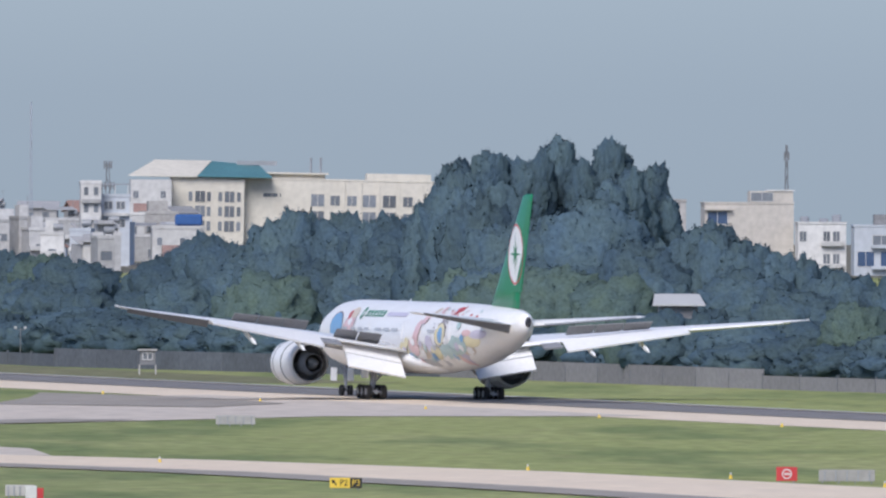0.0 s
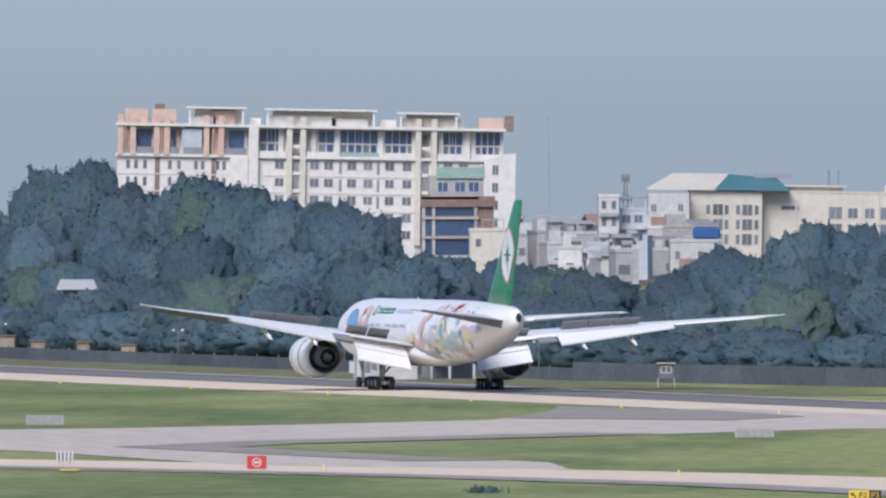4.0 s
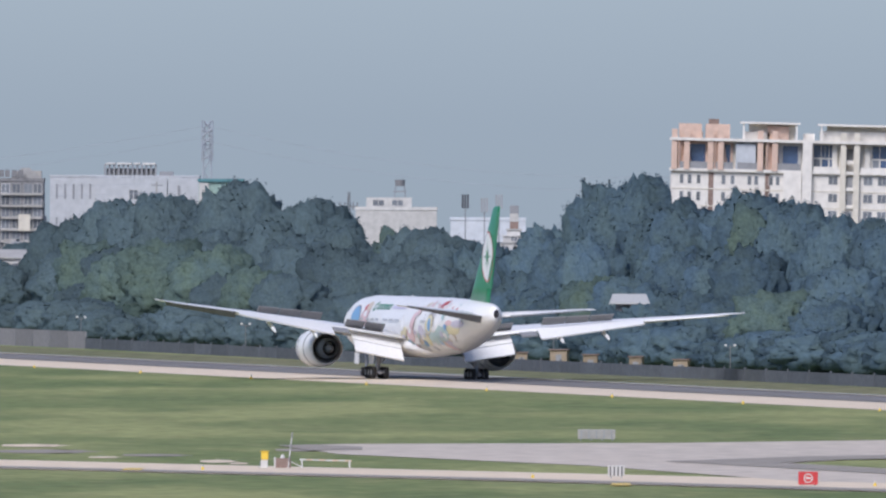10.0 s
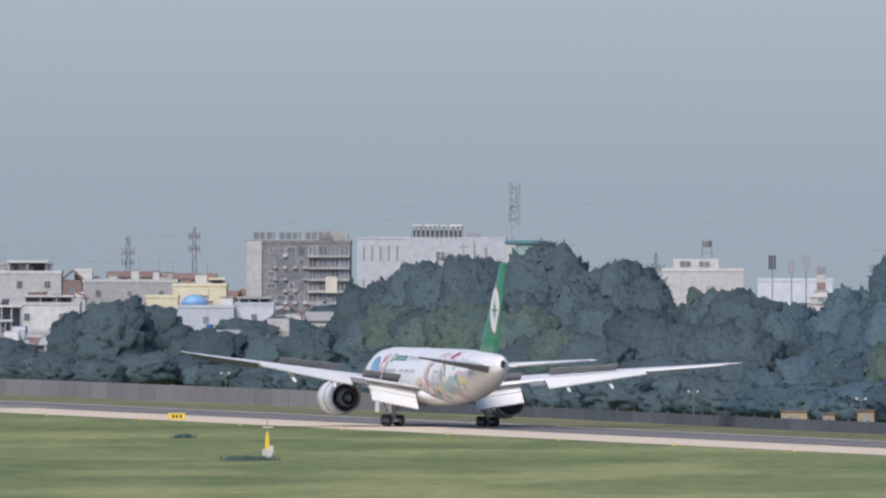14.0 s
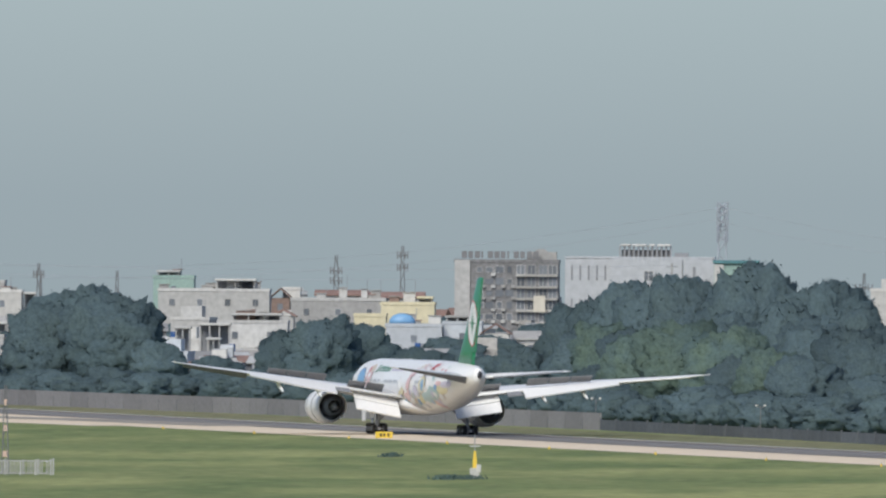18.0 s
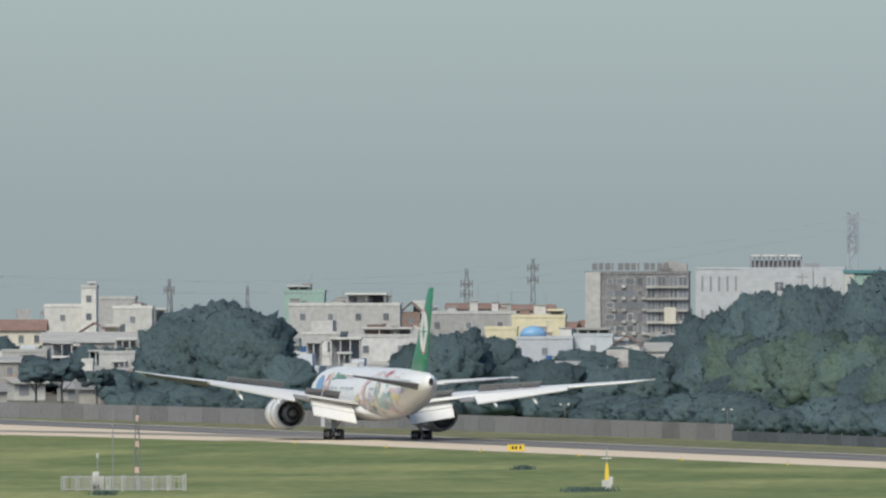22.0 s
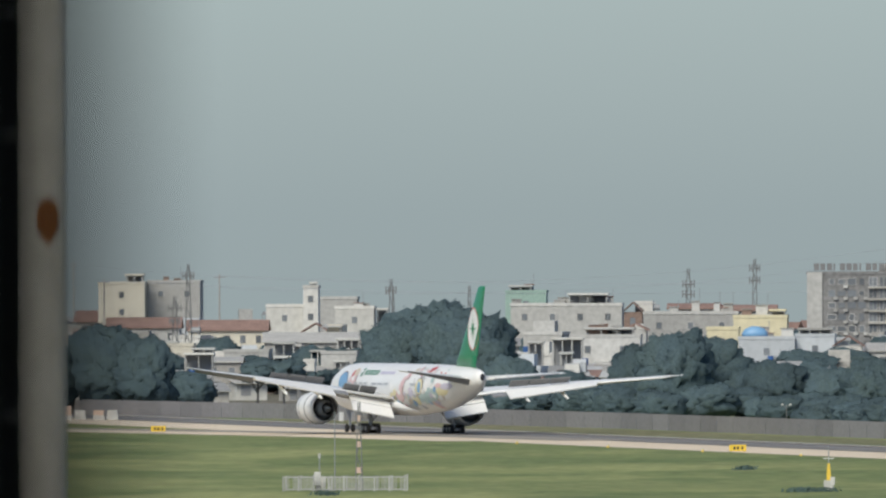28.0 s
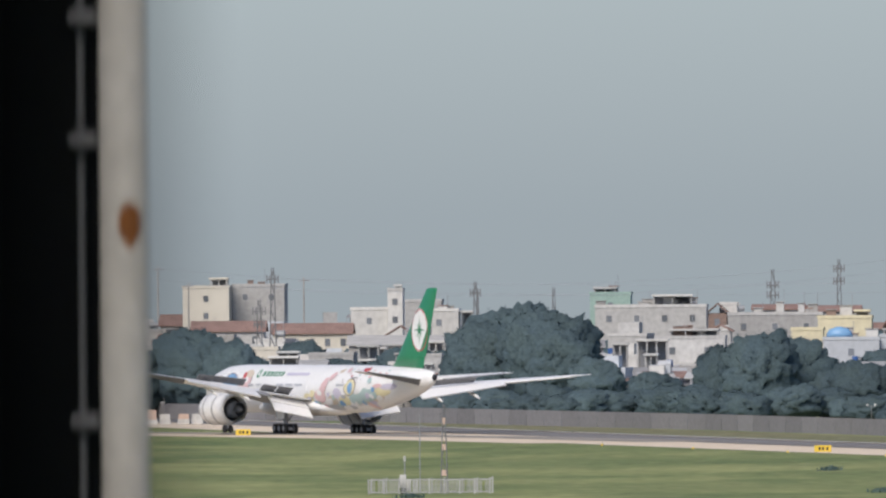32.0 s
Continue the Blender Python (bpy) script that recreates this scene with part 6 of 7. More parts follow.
for p, q, sag in (((-55.5, 4925, 27.2), (60, 4900, 20), 5), ((-57.5, 4925, 24.8), (60, 4900, 17.5), 5), ((-55.5, 4925, 27.2), (-240, 4900, 19), 7), ((-57.5, 4925, 24.8), (-240, 4900, 17.0), 7), ((-200, 4600, 17.5), (-60, 4560, 17.2), 1.4), ((-220, 4600, 16.6), (-60, 4560, 15.6), 1.8)):
    pts = [Vector(p).lerp(Vector(q), i / 16) - Vector((0, 0, sag * 4 * (i / 16) * (1 - i / 16))) for i in range(17)]
    tagged(part("power_line", loft(bmesh.new(), [[(c.x, c.y + 0.03 * math.cos(k * math.tau / 4), c.z + 0.03 * math.sin(k * math.tau / 4)) for k in range(4)] for c in pts]), PALE_STEEL), "thin sagging power line above the town", "cable")
for x, y, z in ((60, 4900, 20.4), (-240, 4900, 19.4), (-200, 4600, 17.8), (-60, 4560, 17.5), (-220, 4600, 17.0)):
    m = thing("utility_pole", pose(x, y, 0), "plain concrete utility pole", "pole")
    part("pole", rodded((0, 0, 0), (0, 0, z), 0.2, 0.12), BARE, m)
    part("cross_arm", boxed(-1.0, 1.0, -0.08, 0.08, z - 0.7, z - 0.5), STEEL, m)


# ---- airfield edge: wall, huts, lamps ----
DIM_CONCRETE = mat("grey_wall_concrete", (0.125, 0.135, 0.152), 0.9, vary=0.15, scale=0.3, fine=2, each=0.15, spec=0.2)
BROWN_CONCRETE = mat("brown_wall_concrete", (0.255, 0.245, 0.248), 0.9, vary=0.12, scale=0.2, fine=2, each=0.12, second=(0.215, 0.207, 0.21), spec=0.2)
WALL_LINE = [(-420, 108), (98, 58), (205, 54), (300, 38), (600, 36), (847, 40), (1056, 38), (1236, 28), (1420, 8)]
wall = thing("perimeter_wall", pose(0, 0, 0), "low grey concrete perimeter wall with posts", "wall", kind="structure")
post_me = bpy.data.meshes.new("post")
bm = boxed(-0.1, 0.1, -0.1, 0.1, 0, 1.5)
bm.to_mesh(post_me)
bm.free()
post_me.materials.append(DIM_CONCRETE)
for (a0, o0), (a1, o1) in zip(WALL_LINE, WALL_LINE[1:]):
    high = 1.3 if a0 < 0 else 1.9 if a0 < 250 else 1.3 if a0 < 840 else 2.1
    p, q = Vector(runway(a0, o0)), Vector(runway(a1, o1))
    n = max(1, int((q - p).length / 10))
    for i in range(n):
        a, c = p.lerp(q, i / n), p.lerp(q, (i + 1) / n)
        d = (c - a).normalized()
        s = Vector((d.y, -d.x)) * 0.08
        part("wall_panel", loft(bmesh.new(), [[(*(a + s), 0), (*(c + s), 0), (*(c - s), 0), (*(a - s), 0)], [(*(a + s), high), (*(c + s), high), (*(c - s), high), (*(a - s), high)]]), DIM_CONCRETE if 200 < a0 < 840 else BROWN_CONCRETE, wall)
        o = new("post", post_me)
        o.location, o.parent = (*a, 0), wall

hut = thing("guard_house", pose(44.4, 2716, 0, 0, 0, 4), "small white guard house under a pale green hipped roof", "hut")
part("wall", boxed(-3.1, 3.1, 0, 4.5, 0, 3.2, bevel=0.03), STUCCO, hut)
part("roof", loft(bmesh.new(), [[(-3.5, -0.4, 3.2), (3.5, -0.4, 3.2), (3.5, 4.9, 3.2), (-3.5, 4.9, 3.2)], [(-0.6, 2.0, 4.5), (0.6, 2.0, 4.5), (0.6, 2.6, 4.5), (-0.6, 2.6, 4.5)]]), GREEN_ROOF, hut, "pale green hipped roof")
part("door", boxed(-2.4, -1.2, -0.06, 0.02, 0.4, 2.5), BLUEGREY, hut, "grey shutter door")
window(hut, 2.1, 0, 1.8, 0.6, 1.3)
shed = thing("open_shed", pose(51.0, 2722, 0, 0, 0, 4), "open lean-to shed on white posts beside the guard house", "shed")
part("roof", boxed(-2.6, 2.8, -0.6, 4, 2.6, 2.8), TIN, shed)
part("back_wall", boxed(-2.6, 2.8, 3.8, 4.0, 0, 2.6), DULL_GREY, shed)
for x in (-2.0, -0.1, 2.4):
    part("post", boxed(x - 0.13, x + 0.13, -0.2, 0.1, 0, 2.6), STUCCO, shed)
watch = thing("watch_hut", pose(70.5, 2625, 0), "small pale watch hut on legs", "hut")
part("cabin", boxed(-0.75, 0.75, 0, 1.6, 1.0, 2.4), SPOILER_GREY, watch)
part("roof", boxed(-0.95, 0.95, -0.3, 1.9, 2.4, 2.55), BARE, watch)
for x in (-0.8, 0.8):
    for y in (0.1, 1.5):
        part("leg", boxed(x - 0.06, x + 0.06, y - 0.06, y + 0.06, 0, 1.0), BARE, watch)
window(watch, 0, 0, 1.85, 0.9, 0.55)
for x, y, w, h in ((119.9, 2558, 4.3, 8.62), (14.1, 3018, 3.8, 8.4), (105.9, 2602, 3.3, 3.7)):
    b = thing("shed", pose(x, y, 0), "low shed with a pale roof among the trees", "shed")
    part("wall", boxed(-w / 2 + 0.3, w / 2 - 0.3, 0, 3.6, 0, h - 1.1), SPOILER_GREY, b)
    part("roof", loft(bmesh.new(), [[(-w / 2 - 0.4, -0.8, h - 1.0), (w / 2 + 0.4, -0.8, h - 1.0), (w / 2 + 0.4, -0.8, h - 1.15), (-w / 2 - 0.4, -0.8, h - 1.15)], [(-w / 2, 4, h), (w / 2, 4, h), (w / 2, 4, h - 0.15), (-w / 2, 4, h - 0.15)]]), PALE_TIN, b)
TAN_BRICK = mat("tan_brick", (0.34, 0.27, 0.19), 0.9, vary=0.15, scale=0.8, fine=5, each=0.2)
rnd = random.Random(45)
for b, w, h in ((-0.7, 3.0, 1.9), (0.6, 1.4, 1.8), (2.0, 1.9, 2.3), (3.2, 1.6, 1.9), (4.9, 1.4, 1.9), (6.6, 1.6, 1.8)):
    off = 41.5
    along = (0.001 * b * (2400 + 0.2124 * off) - 89.7 - 0.9772 * off) / (-0.2124 - 0.001 * b * 0.9772)
    q = thing("brick_hut", pose(*runway(along, off), 0, 0, 0, rnd.uniform(-8, 8)), "low tan hut behind the perimeter wall", "hut", "low huts behind the wall")
    part("wall", boxed(-w / 2, w / 2, 0, 2.2, 0, h, bevel=0.03), TAN_BRICK, q)
    part("roof", boxed(-w / 2 - 0.15, w / 2 + 0.15, -0.2, 2.4, h, h + 0.1), BRICKY, q)
    part("doorway", boxed(-0.3, 0.35, -0.03, 0.02, 0, h - 0.5), DULL_GREY, q)
lamp = thing("flood_lamp", pose(0, 0, -100), "slim post with two small white lamp heads", "lamp", "lamps along the wall")
part("post", rodded((0, 0, 0), (0, 0, 3.6), 0.05), MAST_STEEL, lamp)
for x in (-0.5, 0.5):
    part("lamp_head", boxed(x - 0.14, x + 0.14, -0.2, 0.1, 3.52, 3.74, bevel=0.02), STUCCO, lamp)
part("cross_bar", boxed(-0.5, 0.5, -0.04, 0.04, 3.4, 3.46), MAST_STEEL, lamp)
for a, o in ((250, 52), (340, 44), (420, 42), (500, 42), (590, 42), (690, 44), (780, 46), (880, 46), (980, 45)):
    copy_thing(lamp, pose(*runway(a, o), 0))
for a, o in ((-12, 74), (40, 72), (105, 70), (175, 62)):
    copy_thing(lamp, pose(*runway(a, o), 0))
for o in (*lamp.children, lamp):
    bpy.data.objects.remove(o)

# ---- signs and markers on the grass ----
def board(x, y, w, h, material, label, legs=2, name="airfield_sign", turn=0.0):
    s = thing(name, pose(x, y, 0, 0, 0, turn), label, "sign")
    part("panel", boxed(-w / 2, w / 2, 0, 0.25, 0.15, 0.15 + h, bevel=0.02), material, s)
    for i in range(legs):
        lx = -w / 2 + 0.25 + (w - 0.5) * i / max(1, legs - 1)
        part("leg", rodded((lx, 0.12, 0), (lx, 0.12, 0.18), 0.05), STEEL, s)
    return s


def text(body, size, x, z, material, parent, y=-0.02, name="lettering"):
    cu = bpy.data.curves.new(name, 'FONT')
    cu.body, cu.size, cu.align_x, cu.align_y, cu.extrude = body, size, 'CENTER', 'CENTER', 0.005
    cu.materials.append(material)
    o = new(name, cu)
    o.parent, o.location, o.rotation_euler = parent, (x, y, z), (radians(90), 0, 0)
    return o


s = board(63.8, 1858, 2.25, 0.72, YELLOW, "yellow and black taxiway sign reading P2 P3")
part("black_panel", boxed(0.3, 1.13, -0.01, 0.0, 0.16, 0.86), BLACK, s)
text("P2", 0.6, -0.15, 0.5, BLACK, s)
text("P3", 0.6, 0.72, 0.5, YELLOW, s)
arrow = bmesh.new()
arrow.faces.new([arrow.verts.new((-0.8 + x, -0.012, 0.5 + z)) for x, z in ((-0.2, 0.2), (0.05, 0.2), (0.0, 0.12), (0.2, -0.1), (0.12, -0.18), (-0.07, 0.04), (-0.15, -0.04))])
part("arrow", arrow, BLACK, s)
for x, y in ((23.2, 2030), (96.7, 1897)):
    s = board(x, y, 1.5, 1.0, RED, "red no-entry taxiway sign with a white ring")
    bm = bmesh.new()
    a, c = [[bm.verts.new((r * math.cos(i * math.tau / 20), -0.012, 0.65 + r * math.sin(i * math.tau / 20))) for i in range(20)] for r in (0.36, 0.27)]
    for i in range(20):
        bm.faces.new((a[i], a[(i + 1) % 20], c[(i + 1) % 20], c[i]))
    part("ring", bm, STUCCO, s)
    part("ring_bar", boxed(-0.2, 0.2, -0.014, -0.004, 0.58, 0.72), STUCCO, s)
for x, y, w in ((-74.1, 3093, 2.0), (-155.6, 3397, 1.9)):
    s = board(x, y, w, 0.75, YELLOW, "yellow taxiway sign with unreadable marks")
    for dx in (-0.5, -0.1, 0.4):
        part("mark_bar", boxed(dx, dx + 0.25, -0.014, -0.004, 0.35, 0.7), BLACK, s)
for x, y, w, h in ((66.9, 2217, 3.3, 0.75), (8.0, 2318, 3.3, 0.85), (100.9, 1895, 4.0, 0.85), (40.1, 1818, 2.0, 0.75)):
    s = board(x, y, w, h, BARE, "pale grey back of a taxiway sign", 4, "sign_back")
    for i in range(5):
        part("rib", boxed(-w / 2 + w * (i + 0.5) / 5 - 0.05, -w / 2 + w * (i + 0.5) / 5 + 0.05, -0.06, 0, 0.15, 0.1 + h), STEEL, s)
p = thing("marker_box", pose(40.9, 1815, 0), "small white marker box with a reddish panel", "instrument")
part("box", boxed(-0.5, 0.3, -0.2, 0.2, 0, 0.9, bevel=0.04), STUCCO, p)
part("red_panel", boxed(0.3, 0.75, -0.15, 0.15, 0, 0.75, bevel=0.03), RED, p)
s = board(8.7, 2072, 1.3, 0.85, STUCCO, "small white board with dark stripes", 2, "striped_board")
for i in range(4):
    part("stripe", boxed(-0.5 + i * 0.3, -0.4 + i * 0.3, -0.012, 0, 0.2, 0.95), DARK_METAL, s)
# wind mast with low white fence
FENCE_GREY = mat("weathered_fence_paint", (0.4, 0.4, 0.39), 0.8, vary=0.2, scale=0.5, fine=4, each=0.2, second=(0.3, 0.3, 0.29))
g = thing("fence", pose(-103.4, 2665, 0), "low weathered pale mesh fence around an instrument plot", "fence")
for d in (0.0, 7.0):
    for i in range(9):
        x = -6.1 + 12.2 * i / 8
        part("post", boxed(x - 0.08, x + 0.08, d - 0.08, d + 0.08, 0, 1.5 + 0.08 * (i % 3)), FENCE_GREY, g)
    for z in (0.12, 1.38):
        part("rail", boxed(-6.1, 6.1, d - 0.03, d + 0.03, z, z + 0.07), FENCE_GREY, g)
bm = bmesh.new()
rnd = random.Random(33)
for i in range(92):
    x = -6.05 + 12.1 * i / 91
    if rnd.random() < 0.82:
        box(bm, x - 0.03, x + 0.03, -0.015, 0.015, 0.15, 1.36)
tagged(part("wire_mesh", bm, FENCE_GREY, g), "close upright fence wires", kind="stuff")
m = lattice(-102.0, 2668, 9.0, 0.36, "slim red and white lattice wind mast", (), 0.06, "wind_mast")
for i in range(1, 7, 2):
    part("red_band", boxed(-0.3 + i * 0.028, 0.3 - i * 0.028, -0.32 + i * 0.028, -0.26 + i * 0.028, i * 1.3 + 0.5, i * 1.3 + 1.1), SALMON, m)
p = thing("instrument_post", pose(-104.4, 2667, 0), "thin grey instrument post", "post")
part("pole", rodded((0, 0, 0), (0, 0, 8.0), 0.05), STEEL, p)
p = thing("instrument_cabinet", pose(-105.9, 2666, 0), "white weather instrument cabinet with a round sensor on a pole", "instrument")
part("cabinet", boxed(-0.5, 0.15, -0.3, 0.3, 0.6, 1.95, bevel=0.05), STUCCO, p)
part("side_box", boxed(0.18, 0.65, -0.25, 0.25, 0.3, 1.5, bevel=0.04), STUCCO, p)
part("stand", boxed(-0.4, 0.1, -0.2, 0.2, 0, 0.6), DARK_METAL, p)
part("pole", rodded((0.0, 0, 1.95), (0.0, 0, 3.8), 0.06), STEEL, p)
part("sensor", rodded((0.0, 0, 3.3), (0.0, 0, 3.8), 0.13, n=10), STUCCO, p)
# yellow and white marker devices
p = thing("marker_device", pose(-54.7, 2664, 0), "white and yellow airfield instrument on a short mast", "instrument")
part("base", boxed(-0.5, 0.5, -0.3, 0.3, 0, 1.0, bevel=0.05), STUCCO, p, "weathered white cabinet")
part("side_box", boxed(0.18, 0.62, -0.34, 0.1, 0.55, 1.35, bevel=0.04), STUCCO, p)
part("yellow_column", loft(bmesh.new(), [[(sx * w, sy * w, z) for sx, sy in ((-1, -1), (1, -1), (1, 1), (-1, 1))] for w, z in ((0.22, 1.0), (0.2, 1.8), (0.1, 2.7))]), YELLOW, p, "dull yellow column")
part("pole", rodded((0, 0, 2.7), (0, 0, 4.4), 0.05), STEEL, p)
part("cross_piece", boxed(-0.55, 0.55, -0.05, 0.05, 3.15, 3.26), STUCCO, p)
p = thing("marker_device", pose(-19.2, 2122, 0), "yellow signal box on a white stand", "instrument")
part("stand", boxed(-0.3, 0.28, -0.25, 0.25, 0, 0.68, bevel=0.04), STUCCO, p, "white stand")
part("signal_box", boxed(-0.26, 0.32, -0.28, 0.28, 0.68, 1.32, bevel=0.05), YELLOW, p, "yellow signal box")
part("hood", boxed(-0.3, 0.36, -0.36, 0.28, 1.32, 1.4, bevel=0.02), YELLOW, p)
part("stay", rodded((-0.3, 0, 0.6), (-0.42, 0, 0.0), 0.03, n=6), STEEL, p)
p = thing("equipment_box", pose(-17.6, 2122, 0), "brownish equipment box with a leaning striped pole", "instrument")
part("box", boxed(-0.7, 0.5, -0.3, 0.3, 0, 0.82, bevel=0.04), BRICKY, p, "brown weathered box")
part("end_panel", boxed(-0.84, -0.7, -0.3, 0.3, 0, 0.88, bevel=0.02), STUCCO, p)
part("round_sensor", rodded((-0.15, 0, 0.82), (-0.15, 0, 1.1), 0.2, 0.12, n=12), STUCCO, p, "pale domed sensor")
for i in range(6):
    k0, k1 = i / 6, (i + 1) / 6
    part("pole_band", rodded((0.3 + 0.32 * k0, -0.32, 0.05 + 2.85 * k0), (0.3 + 0.32 * k1, -0.32, 0.05 + 2.85 * k1), 0.055, n=8), (STUCCO, DULL_GREY)[i % 2], p)
part("cable", rodded((0.5, 0, 0.55), (1.5, 0, 0.05), 0.04, n=6), STUCCO, p)
p = thing("pipe_rail", pose(-14.0, 2122, 0), "low red and white striped rail on a post", "rail")
for i in range(8):
    part("rail_band", boxed(-2.4 + i * 0.52, -1.88 + i * 0.52, -0.045, 0.045, 0.66 - 0.012 * i, 0.77 - 0.012 * i), (STUCCO, SALMON)[i % 2], p)
for x in (-2.2, 1.6):
    part("post", boxed(x - 0.06, x + 0.06, -0.06, 0.06, 0, 0.66), STUCCO, p)


# small edge lights
light = thing("taxiway_light", pose(0, 0, -100), "small taxiway edge light on an orange cone", "lamp", "taxiway lights")
part("cone", rodded((0, 0, 0), (0, 0, 0.3), 0.16, 0.07, n=8), YELLOW, light, "orange cone")
part("lens", rodded((0, 0, 0.3), (0, 0, 0.46), 0.08, 0.06, n=8), STUCCO, light, "pale lens")
for a in range(-640, 330, 42):
    o = -98.5 if a < -440 else -98.5 - 0.42 * (a + 440)
    copy_thing(light, pose(*runway(a, o), 0))
for a in range(-600, 900, 60):
    copy_thing(light, pose(*runway(a, -15.5), 0))
for o in (*light.children, light):
    bpy.data.objects.remove(o)
# orange paint on the taxiway edges
for x, y in ((-29.5, 2106), (8.9, 2031)):
    tagged(part("trim", boxed(x - 0.75, x + 0.75, y - 7, y + 7, 0.1, 0.112), YELLOW), "orange-yellow paint mark on the taxiway", "marking", kind="structure")
p = thing("marker_device", pose(-46.2, 2139, 0), "white drum, brown box and yellow lamp marker", "instrument")
part("drum", rodded((-1.0, 0, 0.45), (0.1, 0, 0.45), 0.42, n=14), STUCCO, p)
part("box", boxed(0.2, 0.95, -0.3, 0.3, 0.0, 0.7, bevel=0.04), SALMON, p)
part("yellow_lamp", boxed(1.0, 1.5, -0.2, 0.2, 0.0, 0.95, bevel=0.05), YELLOW, p)
for i, (x, y) in enumerate(((-177.6, 3605), (-175.8, 3606), (-173.4, 3609), (-171.6, 3610))):
    p = thing("barrier_block", pose(x, y, 0), "red and white barrier block at the runway end", "barrier", "barrier blocks")
    part("base", boxed(-0.8, 0.8, -0.3, 0.3, 0, 0.7, bevel=0.05), STUCCO, p)
    part("top", boxed(-0.7, 0.7, -0.2, 0.2, 0.7, 1.4 + 0.6 * (i == 0), bevel=0.05), (SALMON, STUCCO)[i % 2], p)


# ---- dark neighbouring building beside the camera's view, with a white downpipe ----
nb = thing("neighbouring_building", pose(0, 80, 0), "near-black blank wall of a neighbouring tall building", "building")
part("wall", boxed(-14.0, -4.011, 0.12, 0.45, 0, 36), DARK_WALL, nb, "near-black wall")
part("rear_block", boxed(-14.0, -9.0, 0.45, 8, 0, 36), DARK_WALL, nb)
pipe = thing("downpipe", pose(-3.995, 80, 0), "white painted downpipe with a rust stain on a dark wall", "pipe")
part("pipe", rodded((0, 0, 0), (0, 0, 36), 0.07, n=20), PIPE, pipe, smooth=True)
part("rust_stain", loft(bmesh.new(), [[(0.0722 * math.sin(0.3 + u * v), -0.0722 * math.cos(0.3 + u * v), 27.5 + 0.062 * k) for u in [-1 + i / 4 for i in range(9)]] for k, v in ((-1.3, 0.04), (-1, 0.2), (-0.6, 0.42), (0, 0.5), (0.5, 0.44), (0.85, 0.28), (1, 0.05))], close=False, caps=False), RUST, pipe, "orange-brown rust stain")
part("cable_conduit", rodded((-0.125, 0.08, 0), (-0.125, 0.08, 36), 0.012, n=8), MAST_STEEL, pipe, "thin grey conduit")
for z in (25.8, 26.9, 27.75, 28.12, 29.0):
    part("clamp", boxed(-0.16, -0.075, 0.02, 0.14, z - 0.025, z + 0.025, bevel=0.01), SPOILER_GREY, pipe)


# ---- the plain building with the balcony from which the camera looks ----
own = thing("viewing_building", pose(0, 0, 0), "plain tall building with a dark post at its open balcony", "building")
part("body", boxed(-4, 4, -5, 6.6, 0, 25.8), BARE, own)
part("ceiling_slab", boxed(-4, 4, -5, 6.6, 29.4, 29.7), BARE, own)
part("back_wall", boxed(-4, 4, -5, -4.8, 25.8, 29.4), BARE, own)
part("parapet", boxed(-4, 4, 6.1, 6.3, 25.8, 27.1), BARE, own)
part("balcony_post", boxed(-0.55, -0.3014, 6.1, 6.3, 25.8, 29.4, bevel=0.01), NEAR_BLACK, own, "black steel balcony post")

# added dark cloth on the parapet, swung up a second to darken the view
cloth = thing("loose_cloth", pose(-0.42, 6.2, 27.16), "added black cloth swung up from the parapet to darken the view", "cloth")
part("fold", loft(bmesh.new(), [[(x, y, z) for x, z in ((-0.3, -0.03), (-0.16, -0.004), (-0.05, 0.004), (0.04, -0.01), (0.14, -0.05), (0.17, -0.14), (-0.1, -0.3), (-0.36, -0.2))] for y in (-0.006, 0.006)]), NEAR_BLACK, cloth)
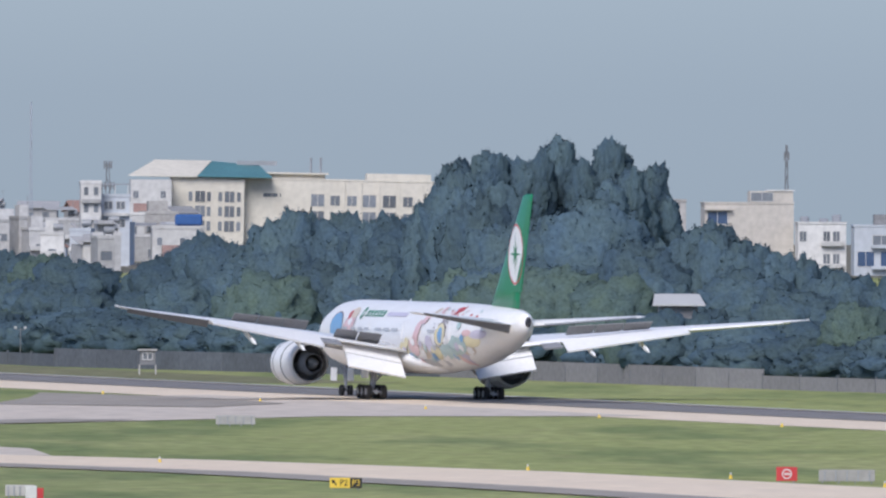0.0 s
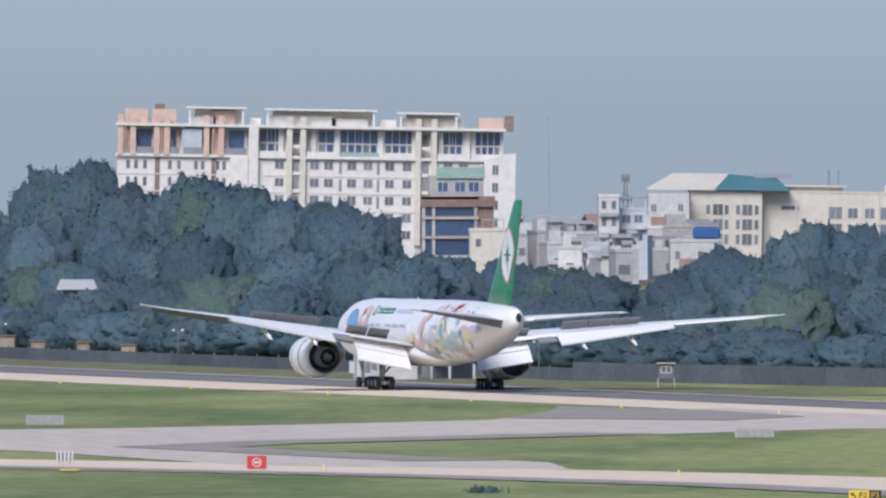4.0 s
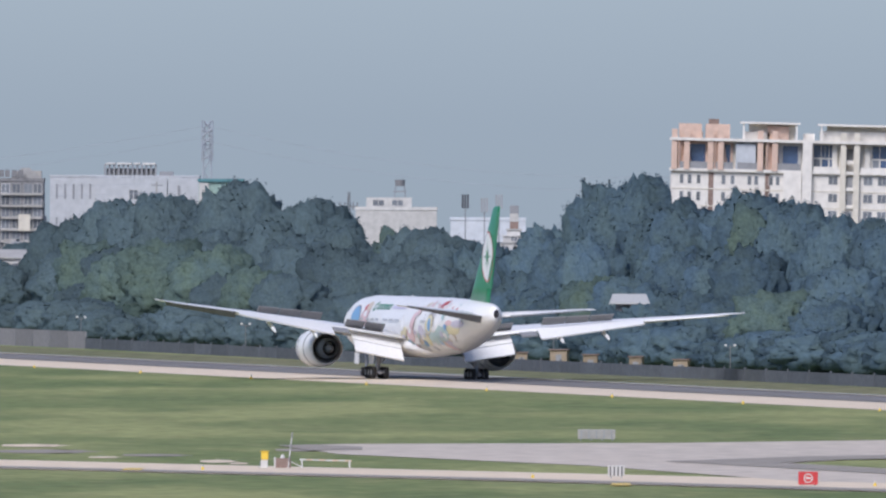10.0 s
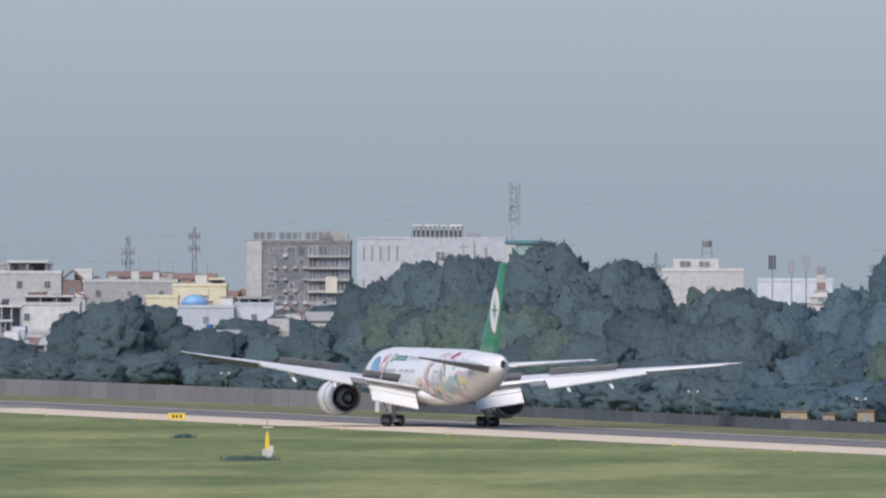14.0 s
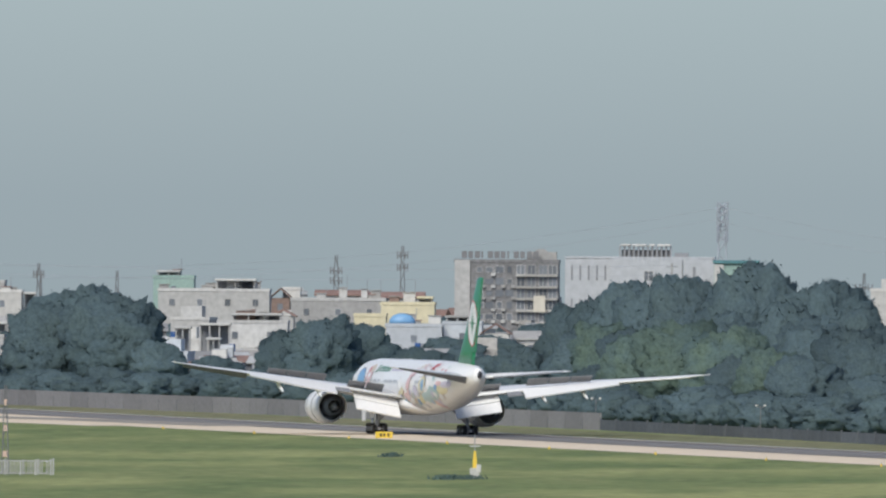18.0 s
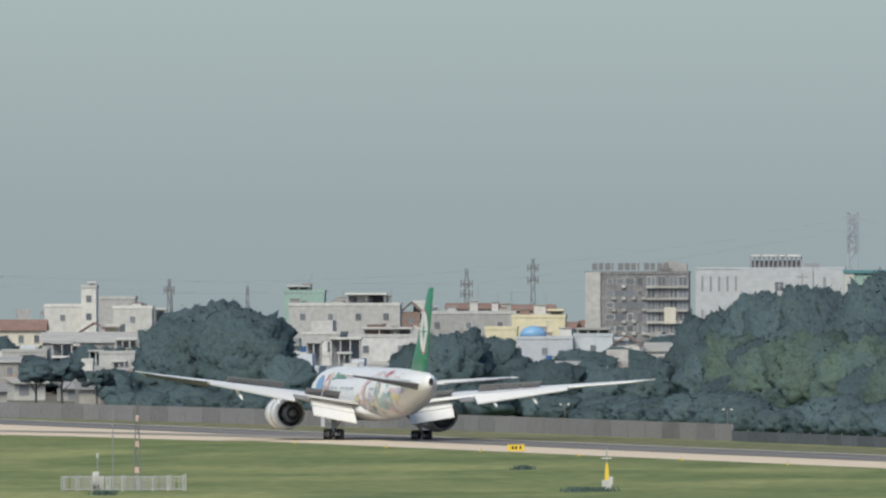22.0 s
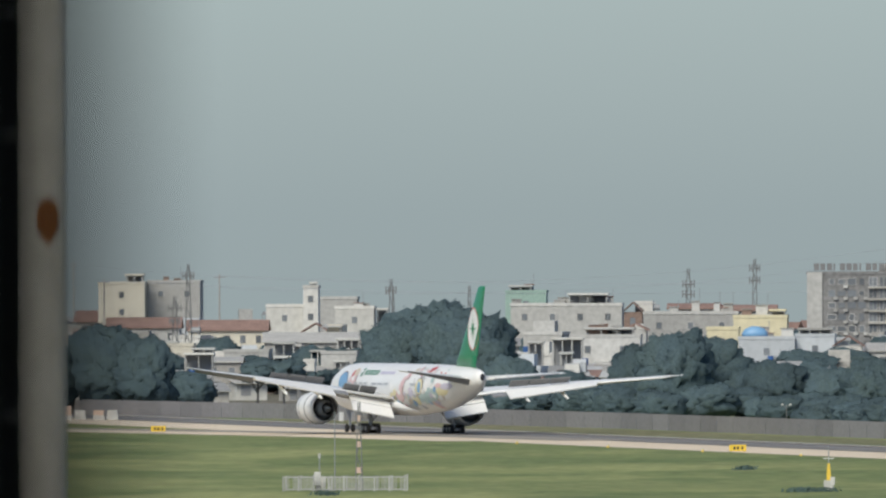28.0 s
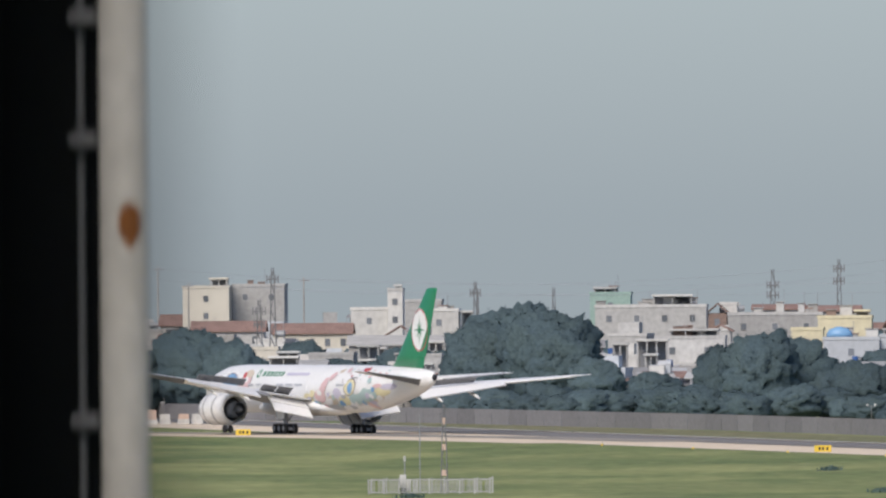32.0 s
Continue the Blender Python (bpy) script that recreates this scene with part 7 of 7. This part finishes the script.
# seconds, across, up, turn
CLOTH_ROWS = [(0, -0.42, 27.16, 0), (29.9, -0.42, 27.16, 0), (30.2, -0.356, 27.322, 20), (30.4, -0.276, 27.427, 24), (30.5, -0.236, 27.446, 28), (30.6, -0.221, 27.446, 28), (30.7, -0.213, 27.443, 28),
              (30.8, -0.21, 27.442, 28), (30.9, -0.214, 27.441, 28), (31, -0.223, 27.44, 28), (31.1, -0.256, 27.435, 27), (31.2, -0.296, 27.422, 25), (31.3, -0.346, 27.402, 25), (31.5, -0.42, 27.16, 5), (32, -0.42, 27.16, 0)]


def motions():
    walk(cloth, [(t, pose(x, 6.2, z, 0, turn, 0)) for t, x, z, turn in CLOTH_ROWS])
    walk(aircraft, [(t, pose(x, y, 0, 0, 1.1, turn)) for t, x, y, turn in AIRCRAFT_ROWS])


# seconds, place of the main wheels, heading in degrees to the left of +y
AIRCRAFT_ROWS = [
    (0, 90.5, 2412.8, 12.26), (1, 78.9, 2466.1, 12.26), (2, 68, 2516.2, 12.26), (3, 57.6, 2564.3, 12.26),
    (4, 47.4, 2611.1, 12.27), (5, 37.5, 2656.6, 12.27), (6, 28.2, 2699.4, 12.27), (7, 18.8, 2742.5, 12.27),
    (8, 9.6, 2784.8, 12.27), (9, 0.5, 2826.6, 12.28), (10, -8.5, 2867.9, 12.28), (11, -17.3, 2908.4, 12.28),
    (12, -26, 2948.2, 12.28), (13, -34.4, 2987, 12.28), (14, -42.4, 3023.7, 12.28), (15, -50.1, 3059.1, 12.28),
    (16, -57.4, 3092.8, 12.29), (17, -64.4, 3124.8, 12.29), (18, -71.1, 3155.7, 12.29), (19, -77.5, 3185.2, 12.29),
    (20, -83.9, 3214.4, 12.29), (21, -89.8, 3241.6, 12.3), (22, -95.3, 3266.8, 12.3), (23, -100.4, 3290.1, 12.3),
    (24, -103.9, 3306.2, 12.3), (25, -108.9, 3320.6, 13.1), (26, -113.5, 3335.3, 13.7), (27, -117.7, 3351, 14.9),
    (28.5, -124.5, 3376, 17.6), (30, -133.1, 3397, 20.2), (31, -139.5, 3411, 23.2), (32, -146.4, 3425, 26.2),
]

motions()
